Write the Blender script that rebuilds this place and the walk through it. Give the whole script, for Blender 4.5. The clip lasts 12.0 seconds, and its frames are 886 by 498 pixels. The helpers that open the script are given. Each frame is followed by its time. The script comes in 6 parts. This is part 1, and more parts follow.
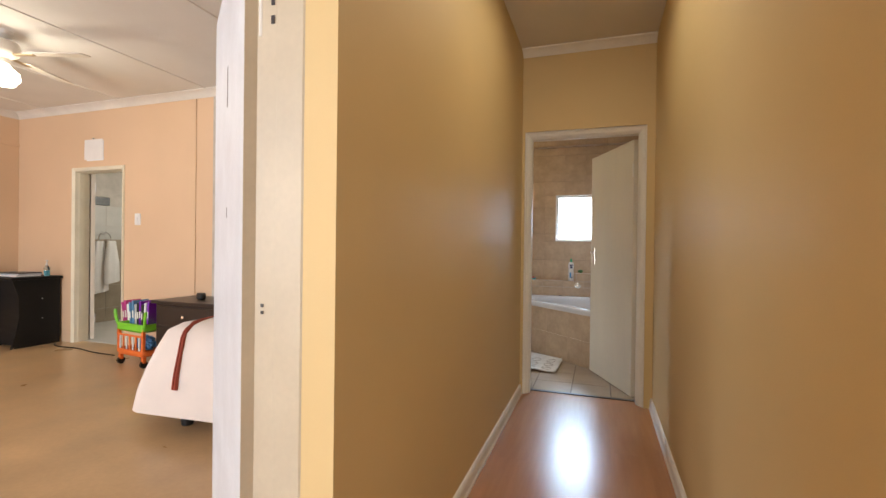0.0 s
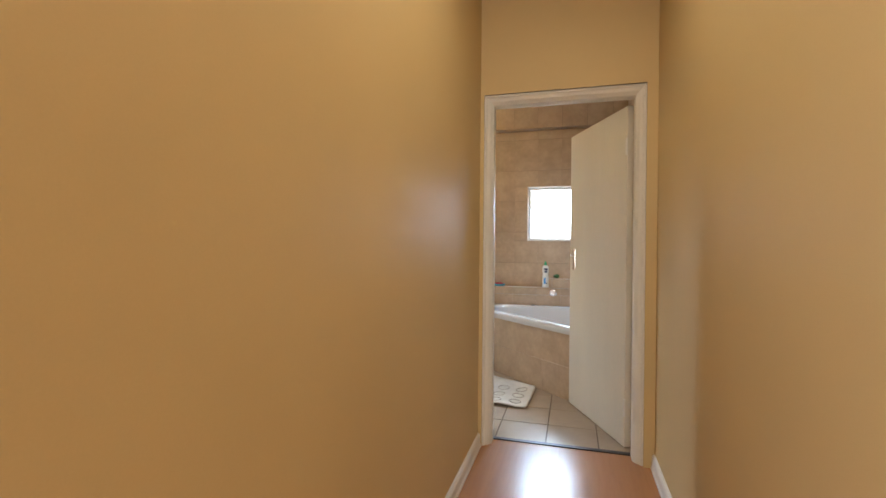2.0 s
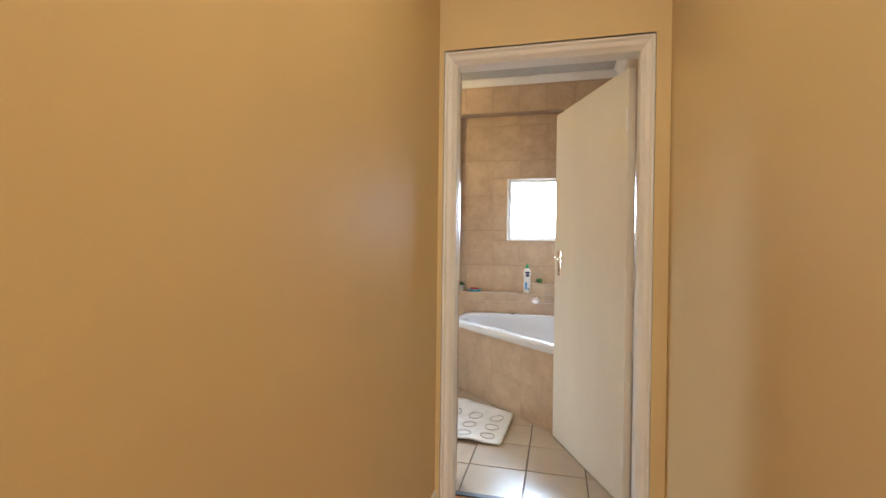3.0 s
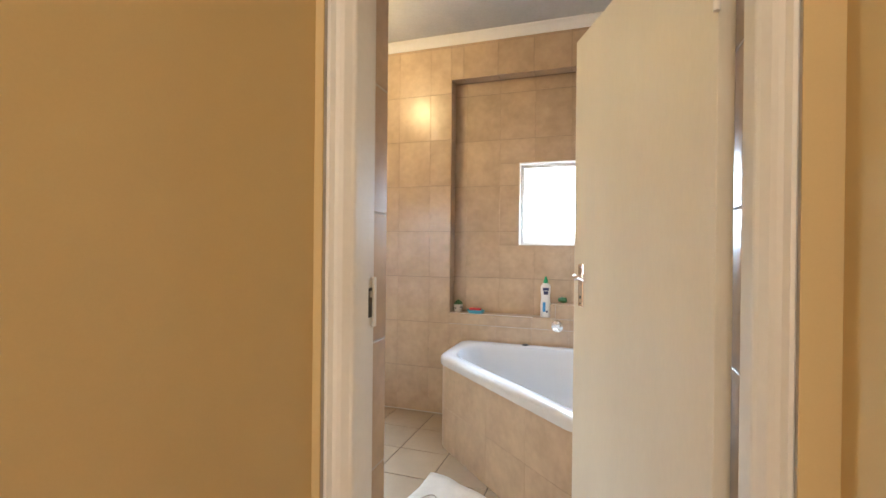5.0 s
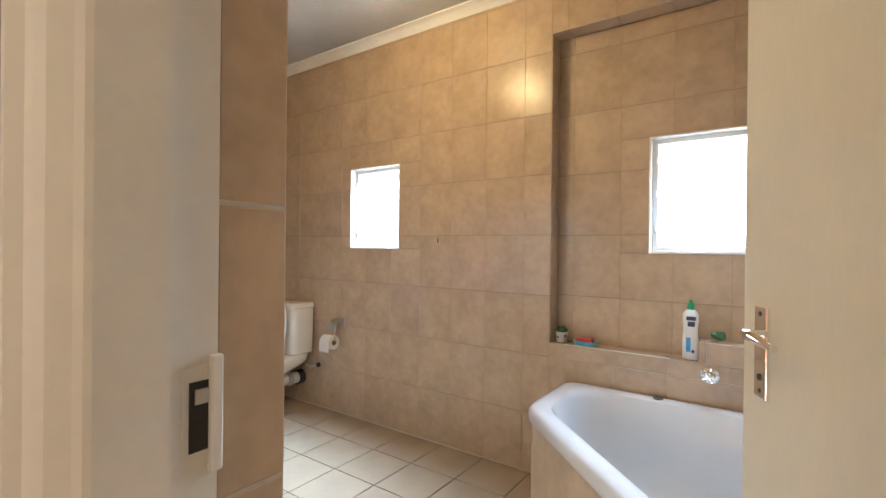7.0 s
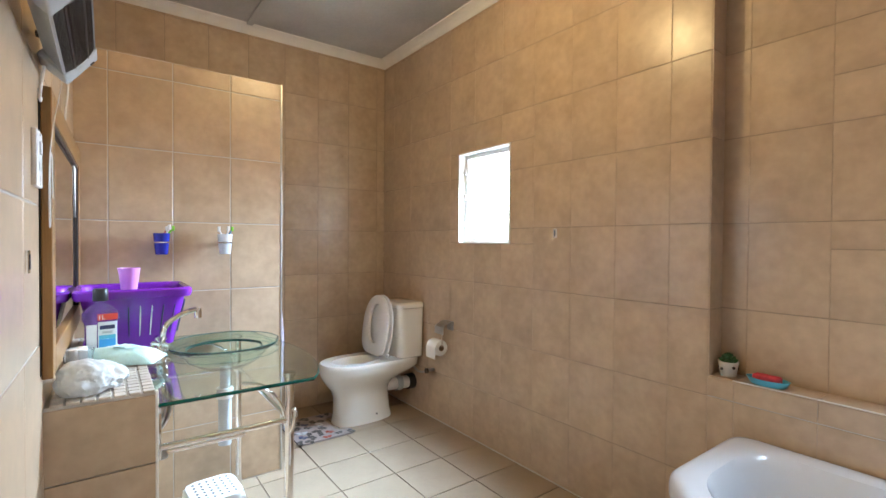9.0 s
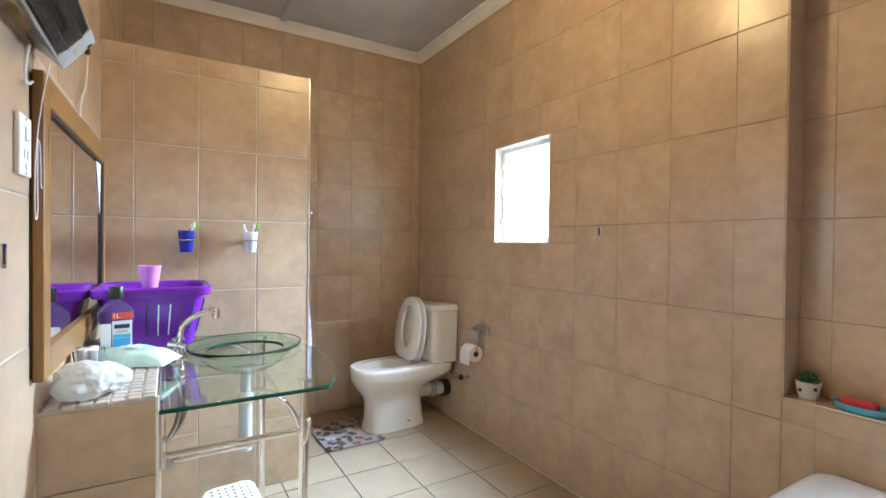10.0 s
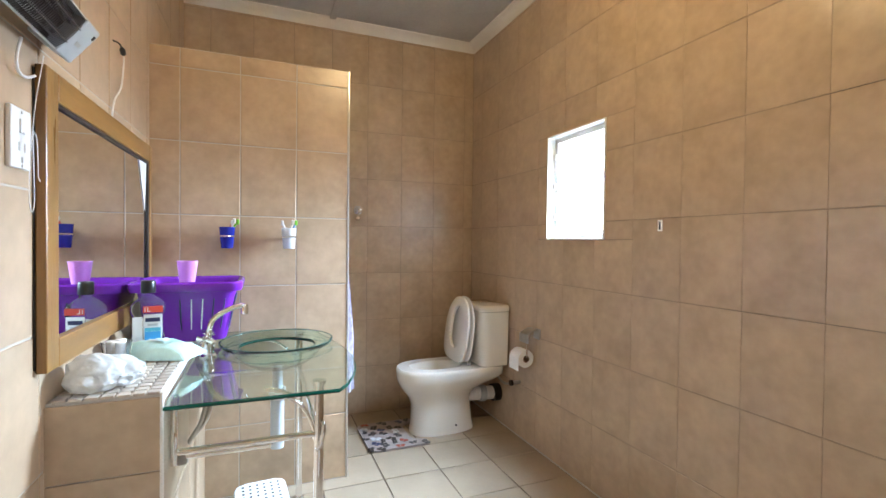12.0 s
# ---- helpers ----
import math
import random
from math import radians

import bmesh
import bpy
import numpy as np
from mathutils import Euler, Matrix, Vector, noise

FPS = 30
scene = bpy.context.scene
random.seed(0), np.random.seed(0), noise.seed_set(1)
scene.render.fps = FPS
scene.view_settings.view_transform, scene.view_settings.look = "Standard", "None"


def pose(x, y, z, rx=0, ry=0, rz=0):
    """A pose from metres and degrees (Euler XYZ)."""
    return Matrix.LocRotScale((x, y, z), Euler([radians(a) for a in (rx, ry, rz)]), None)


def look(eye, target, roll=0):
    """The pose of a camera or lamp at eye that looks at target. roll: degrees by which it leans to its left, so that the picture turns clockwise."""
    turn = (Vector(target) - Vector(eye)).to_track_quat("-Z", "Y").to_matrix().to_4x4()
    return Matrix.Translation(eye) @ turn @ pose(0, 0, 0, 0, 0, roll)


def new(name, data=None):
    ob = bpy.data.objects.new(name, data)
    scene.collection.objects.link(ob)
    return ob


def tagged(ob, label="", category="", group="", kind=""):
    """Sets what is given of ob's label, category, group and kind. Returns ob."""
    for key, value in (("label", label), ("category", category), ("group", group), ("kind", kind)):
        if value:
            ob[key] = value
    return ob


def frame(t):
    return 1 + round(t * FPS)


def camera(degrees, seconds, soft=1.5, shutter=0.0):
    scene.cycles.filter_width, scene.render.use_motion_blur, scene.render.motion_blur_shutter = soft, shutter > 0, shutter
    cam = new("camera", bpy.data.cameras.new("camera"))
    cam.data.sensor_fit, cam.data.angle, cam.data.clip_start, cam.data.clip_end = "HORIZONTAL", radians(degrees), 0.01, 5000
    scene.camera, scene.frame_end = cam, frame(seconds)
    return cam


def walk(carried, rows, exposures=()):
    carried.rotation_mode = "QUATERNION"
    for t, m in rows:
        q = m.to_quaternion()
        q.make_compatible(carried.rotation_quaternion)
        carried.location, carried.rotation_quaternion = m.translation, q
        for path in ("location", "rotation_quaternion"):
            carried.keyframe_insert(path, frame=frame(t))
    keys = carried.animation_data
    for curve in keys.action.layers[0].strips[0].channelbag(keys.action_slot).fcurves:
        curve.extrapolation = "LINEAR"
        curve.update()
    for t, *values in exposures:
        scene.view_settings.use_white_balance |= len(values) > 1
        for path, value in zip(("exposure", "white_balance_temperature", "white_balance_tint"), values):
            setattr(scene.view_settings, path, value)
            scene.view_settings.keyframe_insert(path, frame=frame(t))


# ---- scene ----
cam = camera(88.0, 12.0)
PATH = [
    (0, (0.206, -0.124, 1.152), (-0.437, 1.77, 1.142), 0.7),
    (0.5, (0.183, 0.03, 1.152), (-0.446, 1.928, 1.14), 0.8),
    (1, (0.171, 0.266, 1.152), (-0.439, 2.171, 1.137), 1.1),
    (1.5, (0.146, 0.535, 1.15), (-0.426, 2.452, 1.143), 0.6),
    (2, (0.15, 0.845, 1.17), (-0.392, 2.771, 1.159), 0.5),
    (2.5, (0.118, 1.164, 1.169), (-0.376, 3.102, 1.156), 0.5),
    (3, (0.153, 1.492, 1.186), (-0.332, 3.433, 1.169), 0.7),
    (5, (0.226, 2.622, 1.217), (-0.419, 4.516, 1.21), 0.6),
    (5.5, (0.224, 2.859, 1.23), (-0.52, 4.715, 1.224), 0.6),
    (6, (0.209, 3.065, 1.251), (-0.672, 4.861, 1.244), 0.5),
    (6.5, (0.186, 3.242, 1.256), (-0.833, 4.963, 1.25), 0.7),
    (7, (0.171, 3.404, 1.257), (-0.984, 5.037, 1.251), 0.6),
    (9, (0.014, 3.913, 1.254), (-1.596, 5.1, 1.223), 0.4),
    (9.5, (-0.043, 3.976, 1.249), (-1.708, 5.084, 1.217), 0.5),
    (10, (-0.085, 4.053, 1.239), (-1.8, 5.081, 1.215), 0.6),
    (11, (-0.114, 4.184, 1.236), (-1.917, 5.048, 1.206), 0.6),
    (12, (-0.134, 4.267, 1.226), (-1.993, 5.006, 1.196), 0.6),
]
walk(cam, [(t, look(eye, target, roll)) for t, eye, target, roll in PATH], [(0.0, 0.14, 6200, 10), (1.0, 0.16, 6200, 10), (2.0, 0.46, 6200, 10), (3.0, 0.82, 6200, 10), (5.0, 0.98, 6200, 10), (6.0, 0.94, 6200, 10), (7.0, 0.74, 6150, 10), (9.0, 0.58, 6150, 10), (12.0, 0.58, 6150, 10)])

# ---------------------------------------------------------------- world, lights
world = bpy.data.worlds.new("sky")
scene.world = world
world.use_nodes = True
wn = world.node_tree.nodes
sky = wn.new("ShaderNodeTexSky")
sky.sky_type = 'NISHITA'
sky.sun_disc = False
sky.sun_elevation = radians(48)
sky.sun_rotation = radians(200)
wn["Background"].inputs[1].default_value = 0.12
world.node_tree.links.new(sky.outputs[0], wn["Background"].inputs[0])


def sun_lamp(strength):
    d = bpy.data.lights.new("sun", 'SUN')
    d.energy, d.angle, d.color = strength, radians(10), (1.0, 0.95, 0.88)
    ob = new("sun", d)
    ob.matrix_world = look((0, 0, 20), (3.5, -9, 7))
    return ob


def window_light(name, centre, target, w, h, watts, colour=(0.58, 0.78, 1.0), spread=180):
    d = bpy.data.lights.new(name, 'AREA')
    d.shape, d.size, d.size_y, d.energy, d.color = 'RECTANGLE', w, h, watts, colour
    d.spread = radians(spread)
    ob = new(name, d)
    ob.matrix_world = look(centre, target)
    return ob


def bulb_light(name, at, watts, radius=0.06, colour=(1.0, 0.72, 0.38)):
    d = bpy.data.lights.new(name, 'POINT')
    d.energy, d.shadow_soft_size, d.color = watts, radius, colour
    ob = new(name, d)
    ob.location = at
    return ob


def added_batten(name, at, watts, width, length, colour):
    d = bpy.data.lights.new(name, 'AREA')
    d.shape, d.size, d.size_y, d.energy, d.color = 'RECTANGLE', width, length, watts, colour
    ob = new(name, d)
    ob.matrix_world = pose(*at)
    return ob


sun_lamp(1.2)
window_light("daylight_bath_window", (-0.03, 6.035, 1.53), (0.0, 4.5, 0.0), 0.50, 0.54, 15, spread=105)
window_light("daylight_toilet_window", (-2.14, 6.035, 1.53), (-1.85, 4.5, 0.0), 0.42, 0.54, 68, spread=105)
window_light("daylight_bedroom_window", (-3.6, -3.05, 1.6), (-3.6, 2.0, 1.1), 3.2, 1.5, 185, (0.96, 0.97, 1.0))
# Light of a window added behind the view to brighten the passage.
window_light("unseen_passage_daylight", (1.0, -3.05, 1.5), (0.3, 2.0, 1.2), 2.4, 1.5, 108, (1.0, 0.94, 0.84))
# Unseen lamp added inside the next bathroom; its walls have no window.
window_light("ensuite_fill", (-5.2, 5.30, 1.9), (-6.0, 3.5, 0.8), 0.6, 0.6, 22, (1.0, 0.92, 0.76))
bulb_light("bathroom_bulb", (-1.38, 4.85, 2.50), 16.5, 0.05, (1.0, 0.72, 0.32))
# Unseen ceiling strip, added to brighten the passage walls.
added_batten("passage_fill", (0.15, 1.95, 2.61), 7.0, 0.10, 1.2, (1.0, 0.88, 0.66))
bulb_light("fan_bulb", (-3.98, 2.03, 2.33), 6, 0.08, (1.0, 0.88, 0.68))


# ---------------------------------------------------------------- materials
def mat(name, base, rough=0.5, metal=0.0, vary=0.08, scale=6.0, fine=60.0, bump=0.05, spec=0.5, obj_random=0.0, coat=0.0,
        tint=None, grain=None, island=0.0, gloss_vary=0.22, rim=0.0):
    """A painted or mineral surface: base colour with broad and fine mottling, a fine relief and uneven gloss."""
    m = bpy.data.materials.new(name)
    m.use_nodes = True
    nt = m.node_tree
    n, l = nt.nodes, nt.links
    b = n["Principled BSDF"]
    tc = n.new("ShaderNodeTexCoord")
    co = tc.outputs["Object"]
    if obj_random:
        info = n.new("ShaderNodeObjectInfo")
        off = n.new("ShaderNodeVectorMath")
        off.operation = 'MULTIPLY_ADD'
        off.inputs[1].default_value = (1, 1, 1)
        sc = n.new("ShaderNodeMath")
        sc.operation = 'MULTIPLY'
        sc.inputs[1].default_value = 37.0
        l.new(info.outputs["Random"], sc.inputs[0])
        l.new(co, off.inputs[0])
        l.new(sc.outputs[0], off.inputs[2])
        co = off.outputs[0]
    mp = n.new("ShaderNodeMapping")
    if grain:
        mp.inputs["Scale"].default_value = grain
    l.new(co, mp.inputs[0])
    big = n.new("ShaderNodeTexNoise")
    big.inputs["Scale"].default_value, big.inputs["Detail"].default_value = scale, 5
    small = n.new("ShaderNodeTexNoise")
    small.inputs["Scale"].default_value, small.inputs["Detail"].default_value = fine, 4
    l.new(mp.outputs[0], big.inputs["Vector"])
    l.new(mp.outputs[0], small.inputs["Vector"])
    ramp = n.new("ShaderNodeValToRGB")
    t = tint or tuple(c * (1 - 2.2 * vary) for c in base)
    ramp.color_ramp.elements[0].position, ramp.color_ramp.elements[1].position = 0.22, 0.78
    ramp.color_ramp.elements[0].color = (*t, 1)
    ramp.color_ramp.elements[1].color = (*(min(1, c * (1 + vary)) for c in base), 1)
    l.new(big.outputs[0], ramp.inputs[0])
    mix = n.new("ShaderNodeMix")
    mix.data_type, mix.blend_type = 'RGBA', 'MULTIPLY'
    mix.inputs["Factor"].default_value = min(1.0, vary * 4)
    l.new(ramp.outputs[0], mix.inputs["A"])
    r2 = n.new("ShaderNodeMapRange")
    r2.inputs["To Min"].default_value, r2.inputs["To Max"].default_value = 0.75, 1.2
    l.new(small.outputs[0], r2.inputs[0])
    l.new(r2.outputs[0], mix.inputs["B"])
    colour = mix.outputs["Result"]
    if obj_random or island:
        hsv = n.new("ShaderNodeHueSaturation")
        rr = n.new("ShaderNodeMapRange")
        k = obj_random or island
        rr.inputs["To Min"].default_value, rr.inputs["To Max"].default_value = 1 - k, 1 + k
        if obj_random:
            l.new(info.outputs["Random"], rr.inputs[0])
        else:
            geo = n.new("ShaderNodeNewGeometry")
            l.new(geo.outputs["Random Per Island"], rr.inputs[0])
        l.new(rr.outputs[0], hsv.inputs["Value"])
        l.new(colour, hsv.inputs["Color"])
        colour = hsv.outputs[0]
    if rim:
        # the print of a tile: clouded darker towards its border
        sep = n.new("ShaderNodeSeparateXYZ")
        l.new(tc.outputs["Generated"], sep.inputs[0])
        far = n.new("ShaderNodeMath")
        far.operation = 'MAXIMUM'
        for k, axis in enumerate(("X", "Z")):
            off = n.new("ShaderNodeMath")
            off.operation = 'SUBTRACT'
            off.inputs[1].default_value = 0.5
            l.new(sep.outputs[axis], off.inputs[0])
            mag = n.new("ShaderNodeMath")
            mag.operation = 'ABSOLUTE'
            l.new(off.outputs[0], mag.inputs[0])
            l.new(mag.outputs[0], far.inputs[k])
        wob = n.new("ShaderNodeMath")
        wob.operation = 'MULTIPLY_ADD'
        wob.inputs[1].default_value = 0.35
        l.new(big.outputs[0], wob.inputs[0])
        l.new(far.outputs[0], wob.inputs[2])
        rm = n.new("ShaderNodeMapRange")
        rm.inputs["From Min"].default_value, rm.inputs["From Max"].default_value = 0.45, 0.72
        rm.inputs["To Min"].default_value, rm.inputs["To Max"].default_value = 1.0, 1 - rim
        l.new(wob.outputs[0], rm.inputs[0])
        mx = n.new("ShaderNodeMix")
        mx.data_type, mx.blend_type = 'RGBA', 'MULTIPLY'
        mx.inputs["Factor"].default_value = 1
        l.new(colour, mx.inputs["A"])
        l.new(rm.outputs[0], mx.inputs["B"])
        colour = mx.outputs["Result"]
    l.new(colour, b.inputs["Base Color"])
    ro = n.new("ShaderNodeMapRange")
    ro.inputs["To Min"].default_value, ro.inputs["To Max"].default_value = max(0, rough * (1 - gloss_vary)), min(1, rough * (1 + gloss_vary))
    l.new(big.outputs[0], ro.inputs[0])
    l.new(ro.outputs[0], b.inputs["Roughness"])
    b.inputs["Metallic"].default_value = metal
    b.inputs["Specular IOR Level"].default_value = spec
    b.inputs["Coat Weight"].default_value = coat
    if bump:
        bp = n.new("ShaderNodeBump")
        bp.inputs["Strength"].default_value, bp.inputs["Distance"].default_value = bump, 0.004
        l.new(small.outputs[0], bp.inputs["Height"])
        l.new(bp.outputs[0], b.inputs["Normal"])
    return m


def glass(name, colour, rough=0.0, ior=1.5):
    m = bpy.data.materials.new(name)
    m.use_nodes = True
    b = m.node_tree.nodes["Principled BSDF"]
    b.inputs["Base Color"].default_value = (*colour, 1)
    b.inputs["Transmission Weight"].default_value = 1
    b.inputs["Roughness"].default_value = rough
    b.inputs["IOR"].default_value = ior
    return m


def glow(name, colour, strength):
    m = bpy.data.materials.new(name)
    m.use_nodes = True
    b = m.node_tree.nodes["Principled BSDF"]
    b.inputs["Base Color"].default_value = (*colour, 1)
    b.inputs["Emission Color"].default_value = (*colour, 1)
    b.inputs["Emission Strength"].default_value = strength
    return m


M = {}
M["passage_paint"] = mat("passage_paint", (0.62, 0.465, 0.235), 0.58, spec=0.28, vary=0.03, scale=1.6, fine=240, bump=0.03)
M["bedroom_paint"] = mat("bedroom_paint", (0.71, 0.505, 0.325), 0.5, vary=0.03, scale=1.4, fine=200, bump=0.08)
M["ceiling_paint"] = mat("ceiling_paint", (0.70, 0.65, 0.57), 0.7, vary=0.05, scale=1.8, fine=150, bump=0.05)
M["white_ceiling"] = mat("white_ceiling", (0.84, 0.83, 0.81), 0.7, vary=0.04, scale=1.8, fine=150, bump=0.05)
M["cornice_paint"] = mat("cornice_paint", (0.78, 0.74, 0.68), 0.55, vary=0.05, scale=5, fine=90, bump=0.08)
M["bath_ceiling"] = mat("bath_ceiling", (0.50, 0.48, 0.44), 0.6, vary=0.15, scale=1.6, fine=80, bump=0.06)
M["enamel"] = mat("enamel", (0.77, 0.74, 0.69), 0.52, spec=0.3, vary=0.04, scale=4, fine=60, bump=0.03)
M["frame_cream"] = mat("frame_cream", (0.80, 0.74, 0.58), 0.5, spec=0.3, vary=0.05, scale=4, fine=60, bump=0.04)
M["cream_enamel"] = mat("cream_enamel", (0.54, 0.47, 0.355), 0.42, spec=0.35, vary=0.07, scale=4, fine=60, bump=0.04)
M["door_white"] = mat("door_white", (0.72, 0.66, 0.55), 0.55, spec=0.3, vary=0.04, scale=3, fine=120, bump=0.06, grain=(1, 1, 0.25))
M["old_white"] = mat("old_white", (0.66, 0.68, 0.72), 0.5, vary=0.07, scale=5, fine=70, bump=0.15)
M["tile"] = mat("tile", (0.490, 0.357, 0.240), 0.29, rim=0.045, gloss_vary=0.10, vary=0.125, scale=6.5, fine=26, bump=0.03, obj_random=0.045, tint=(0.400, 0.287, 0.188))
M["grout_dark"] = mat("grout_dark", (0.33, 0.25, 0.18), 0.85, vary=0.15, scale=8, fine=90, bump=0.2)
M["grout_light"] = mat("grout_light", (0.54, 0.50, 0.45), 0.85, vary=0.12, scale=8, fine=90, bump=0.2)
M["floor_tile"] = mat("floor_tile", (0.39, 0.302, 0.216), 0.24, vary=0.05, scale=6, fine=60, bump=0.03, obj_random=0.03)
M["floor_grout"] = mat("floor_grout", (0.13, 0.09, 0.06), 0.9, vary=0.2, scale=10, fine=90, bump=0.2)
M["laminate"] = mat("laminate", (0.43, 0.205, 0.090), 0.25, vary=0.06, scale=5, fine=55, bump=0.0, grain=(6, 0.5, 1), obj_random=0.03, gloss_vary=0.02)
M["bed_floor"] = mat("bed_floor", (0.50, 0.33, 0.17), 0.30, vary=0.10, scale=3, fine=40, bump=0.05)
M["chrome"] = mat("chrome", (0.90, 0.90, 0.91), 0.05, 1.0, vary=0.02, scale=12, fine=120, bump=0.0)
M["steel"] = mat("steel", (0.55, 0.54, 0.52), 0.30, 1.0, vary=0.10, scale=14, fine=140, bump=0.05)
M["trim_metal"] = mat("trim_metal", (0.70, 0.68, 0.64), 0.3, 0.8, vary=0.05, scale=10, fine=90, bump=0.03)
M["white_ceramic"] = mat("white_ceramic", (0.80, 0.77, 0.71), 0.10, vary=0.02, scale=3, fine=40, bump=0.0, coat=0.4)
M["bath_acrylic"] = mat("bath_acrylic", (0.60, 0.59, 0.59), 0.16, vary=0.015, scale=3, fine=40, bump=0.0, coat=0.3)
M["oak"] = mat("oak", (0.27, 0.132, 0.034), 0.3, vary=0.18, scale=7, fine=60, bump=0.12, grain=(0.4, 5, 5))
M["oak_v"] = mat("oak_v", (0.285, 0.142, 0.038), 0.3, vary=0.18, scale=7, fine=60, bump=0.12, grain=(5, 5, 0.4))
M["dark_bead"] = mat("dark_bead", (0.03, 0.02, 0.018), 0.4, vary=0.1, scale=10)
M["black"] = mat("black", (0.015, 0.014, 0.014), 0.35, vary=0.1, scale=10)
M["black_wood"] = mat("black_wood", (0.008, 0.008, 0.008), 0.45, spec=0.3, vary=0.15, scale=6, fine=50, bump=0.08, grain=(0.5, 4, 4))
M["brown_wood"] = mat("brown_wood", (0.030, 0.018, 0.014), 0.35, vary=0.15, scale=6, fine=50, bump=0.1, grain=(0.5, 4, 4))
M["purple"] = mat("purple", (0.19, 0.024, 0.42), 0.22, vary=0.04, scale=5, fine=70, bump=0.04)
M["pink_cup"] = mat("pink_cup", (0.75, 0.32, 0.68), 0.35, vary=0.04, scale=5)
M["white_plastic"] = mat("white_plastic", (0.80, 0.79, 0.77), 0.4, vary=0.03, scale=8, bump=0.03)
M["grey_plastic"] = mat("grey_plastic", (0.50, 0.53, 0.55), 0.4, vary=0.05, scale=8, bump=0.03)
M["blue_plastic"] = mat("blue_plastic", (0.02, 0.03, 0.28), 0.2, vary=0.05, scale=8)
M["aqua_plastic"] = mat("aqua_plastic", (0.10, 0.42, 0.55), 0.35, vary=0.05, scale=8)
M["red_sponge"] = mat("red_sponge", (0.62, 0.05, 0.07), 0.9, vary=0.15, scale=30, fine=150, bump=0.6)
M["green"] = mat("green", (0.02, 0.34, 0.14), 0.4, vary=0.08, scale=9)
M["leaf"] = mat("leaf", (0.035, 0.13, 0.035), 0.5, vary=0.2, scale=18, island=0.2)
M["pot"] = mat("pot", (0.62, 0.57, 0.50), 0.5, vary=0.08, scale=20)
M["wipes"] = mat("wipes", (0.56, 0.80, 0.75), 0.35, vary=0.10, scale=14, fine=60, bump=0.3)
M["wipes_pale"] = mat("wipes_pale", (0.70, 0.85, 0.84), 0.35, vary=0.06, scale=14)
M["bag"] = mat("bag", (0.80, 0.78, 0.74), 0.45, vary=0.08, scale=12, fine=70, bump=0.3)
M["paper"] = mat("paper", (0.80, 0.78, 0.75), 0.8, vary=0.03, scale=9, bump=0.1)
M["brown_card"] = mat("brown_card", (0.24, 0.15, 0.08), 0.9, vary=0.1, scale=20)
M["mosaic"] = mat("mosaic", (0.58, 0.50, 0.42), 0.3, vary=0.10, scale=20, fine=90, bump=0.05, obj_random=0.14)
M["label_white"] = mat("label_white", (0.78, 0.80, 0.82), 0.4, vary=0.02, scale=9, bump=0)
M["label_blue"] = mat("label_blue", (0.05, 0.30, 0.62), 0.4, vary=0.05, scale=9, bump=0)
M["label_red"] = mat("label_red", (0.62, 0.06, 0.04), 0.4, vary=0.05, scale=9, bump=0)
M["label_navy"] = mat("label_navy", (0.02, 0.03, 0.10), 0.4, vary=0.05, scale=9, bump=0)
M["element"] = mat("element", (0.05, 0.042, 0.038), 0.5, vary=0.2, scale=30)
M["cloth_white"] = mat("cloth_white", (0.80, 0.78, 0.77), 0.9, vary=0.04, scale=8, fine=220, bump=0.3)
M["cloth_cream"] = mat("cloth_cream", (0.74, 0.66, 0.60), 0.9, vary=0.04, scale=4, fine=220, bump=0.3)
M["oval_thread"] = mat("oval_thread", (0.44, 0.39, 0.33), 0.9, vary=0.1, scale=30, fine=200, bump=0.3)
M["mat_white"] = mat("mat_white", (0.66, 0.63, 0.58), 0.95, vary=0.08, scale=12, fine=180, bump=0.5)
M["mat_cloth"] = mat("mat_cloth", (0.36, 0.30, 0.28), 0.9, vary=0.12, scale=14, fine=160, bump=0.4)
M["stripe_red"] = mat("stripe_red", (0.36, 0.07, 0.04), 0.9, vary=0.08, scale=12, fine=200, bump=0.2)
M["curtain"] = mat("curtain", (0.20, 0.15, 0.27), 0.5, vary=0.25, scale=42, fine=60, bump=0.05, tint=(0.60, 0.57, 0.64))
M["orange"] = mat("orange", (0.80, 0.17, 0.03), 0.4, vary=0.05, scale=9)
M["lime"] = mat("lime", (0.20, 0.60, 0.03), 0.4, vary=0.05, scale=9)
M["magenta"] = mat("magenta", (0.50, 0.04, 0.24), 0.5, vary=0.06, scale=9)
M["book_blue"] = mat("book_blue", (0.10, 0.26, 0.50), 0.5, vary=0.06, scale=9)
M["ensuite_tile"] = mat("ensuite_tile", (0.52, 0.51, 0.48), 0.5, vary=0.05, scale=6, fine=50, bump=0.02)
M["ensuite_brown"] = mat("ensuite_brown", (0.36, 0.30, 0.22), 0.35, vary=0.1, scale=6, fine=50, bump=0.03)
M["brass"] = mat("brass", (0.55, 0.45, 0.30), 0.3, 1.0, vary=0.06, scale=12)
M["table_glass"] = glass("table_glass", (0.80, 0.95, 0.90))
M["table_edge"] = glass("table_edge", (0.005, 0.12, 0.085), 0.04)
M["table_edge"].node_tree.nodes["Principled BSDF"].inputs["Transmission Weight"].default_value = 0.35
M["bowl_glass"] = glass("bowl_glass", (0.86, 0.99, 0.96), 0.0, 1.14)
M["bowl_rim"] = glass("bowl_rim", (0.12, 0.38, 0.34), 0.03, 1.45)
M["bowl_rim"].node_tree.nodes["Principled BSDF"].inputs["Transmission Weight"].default_value = 0.8
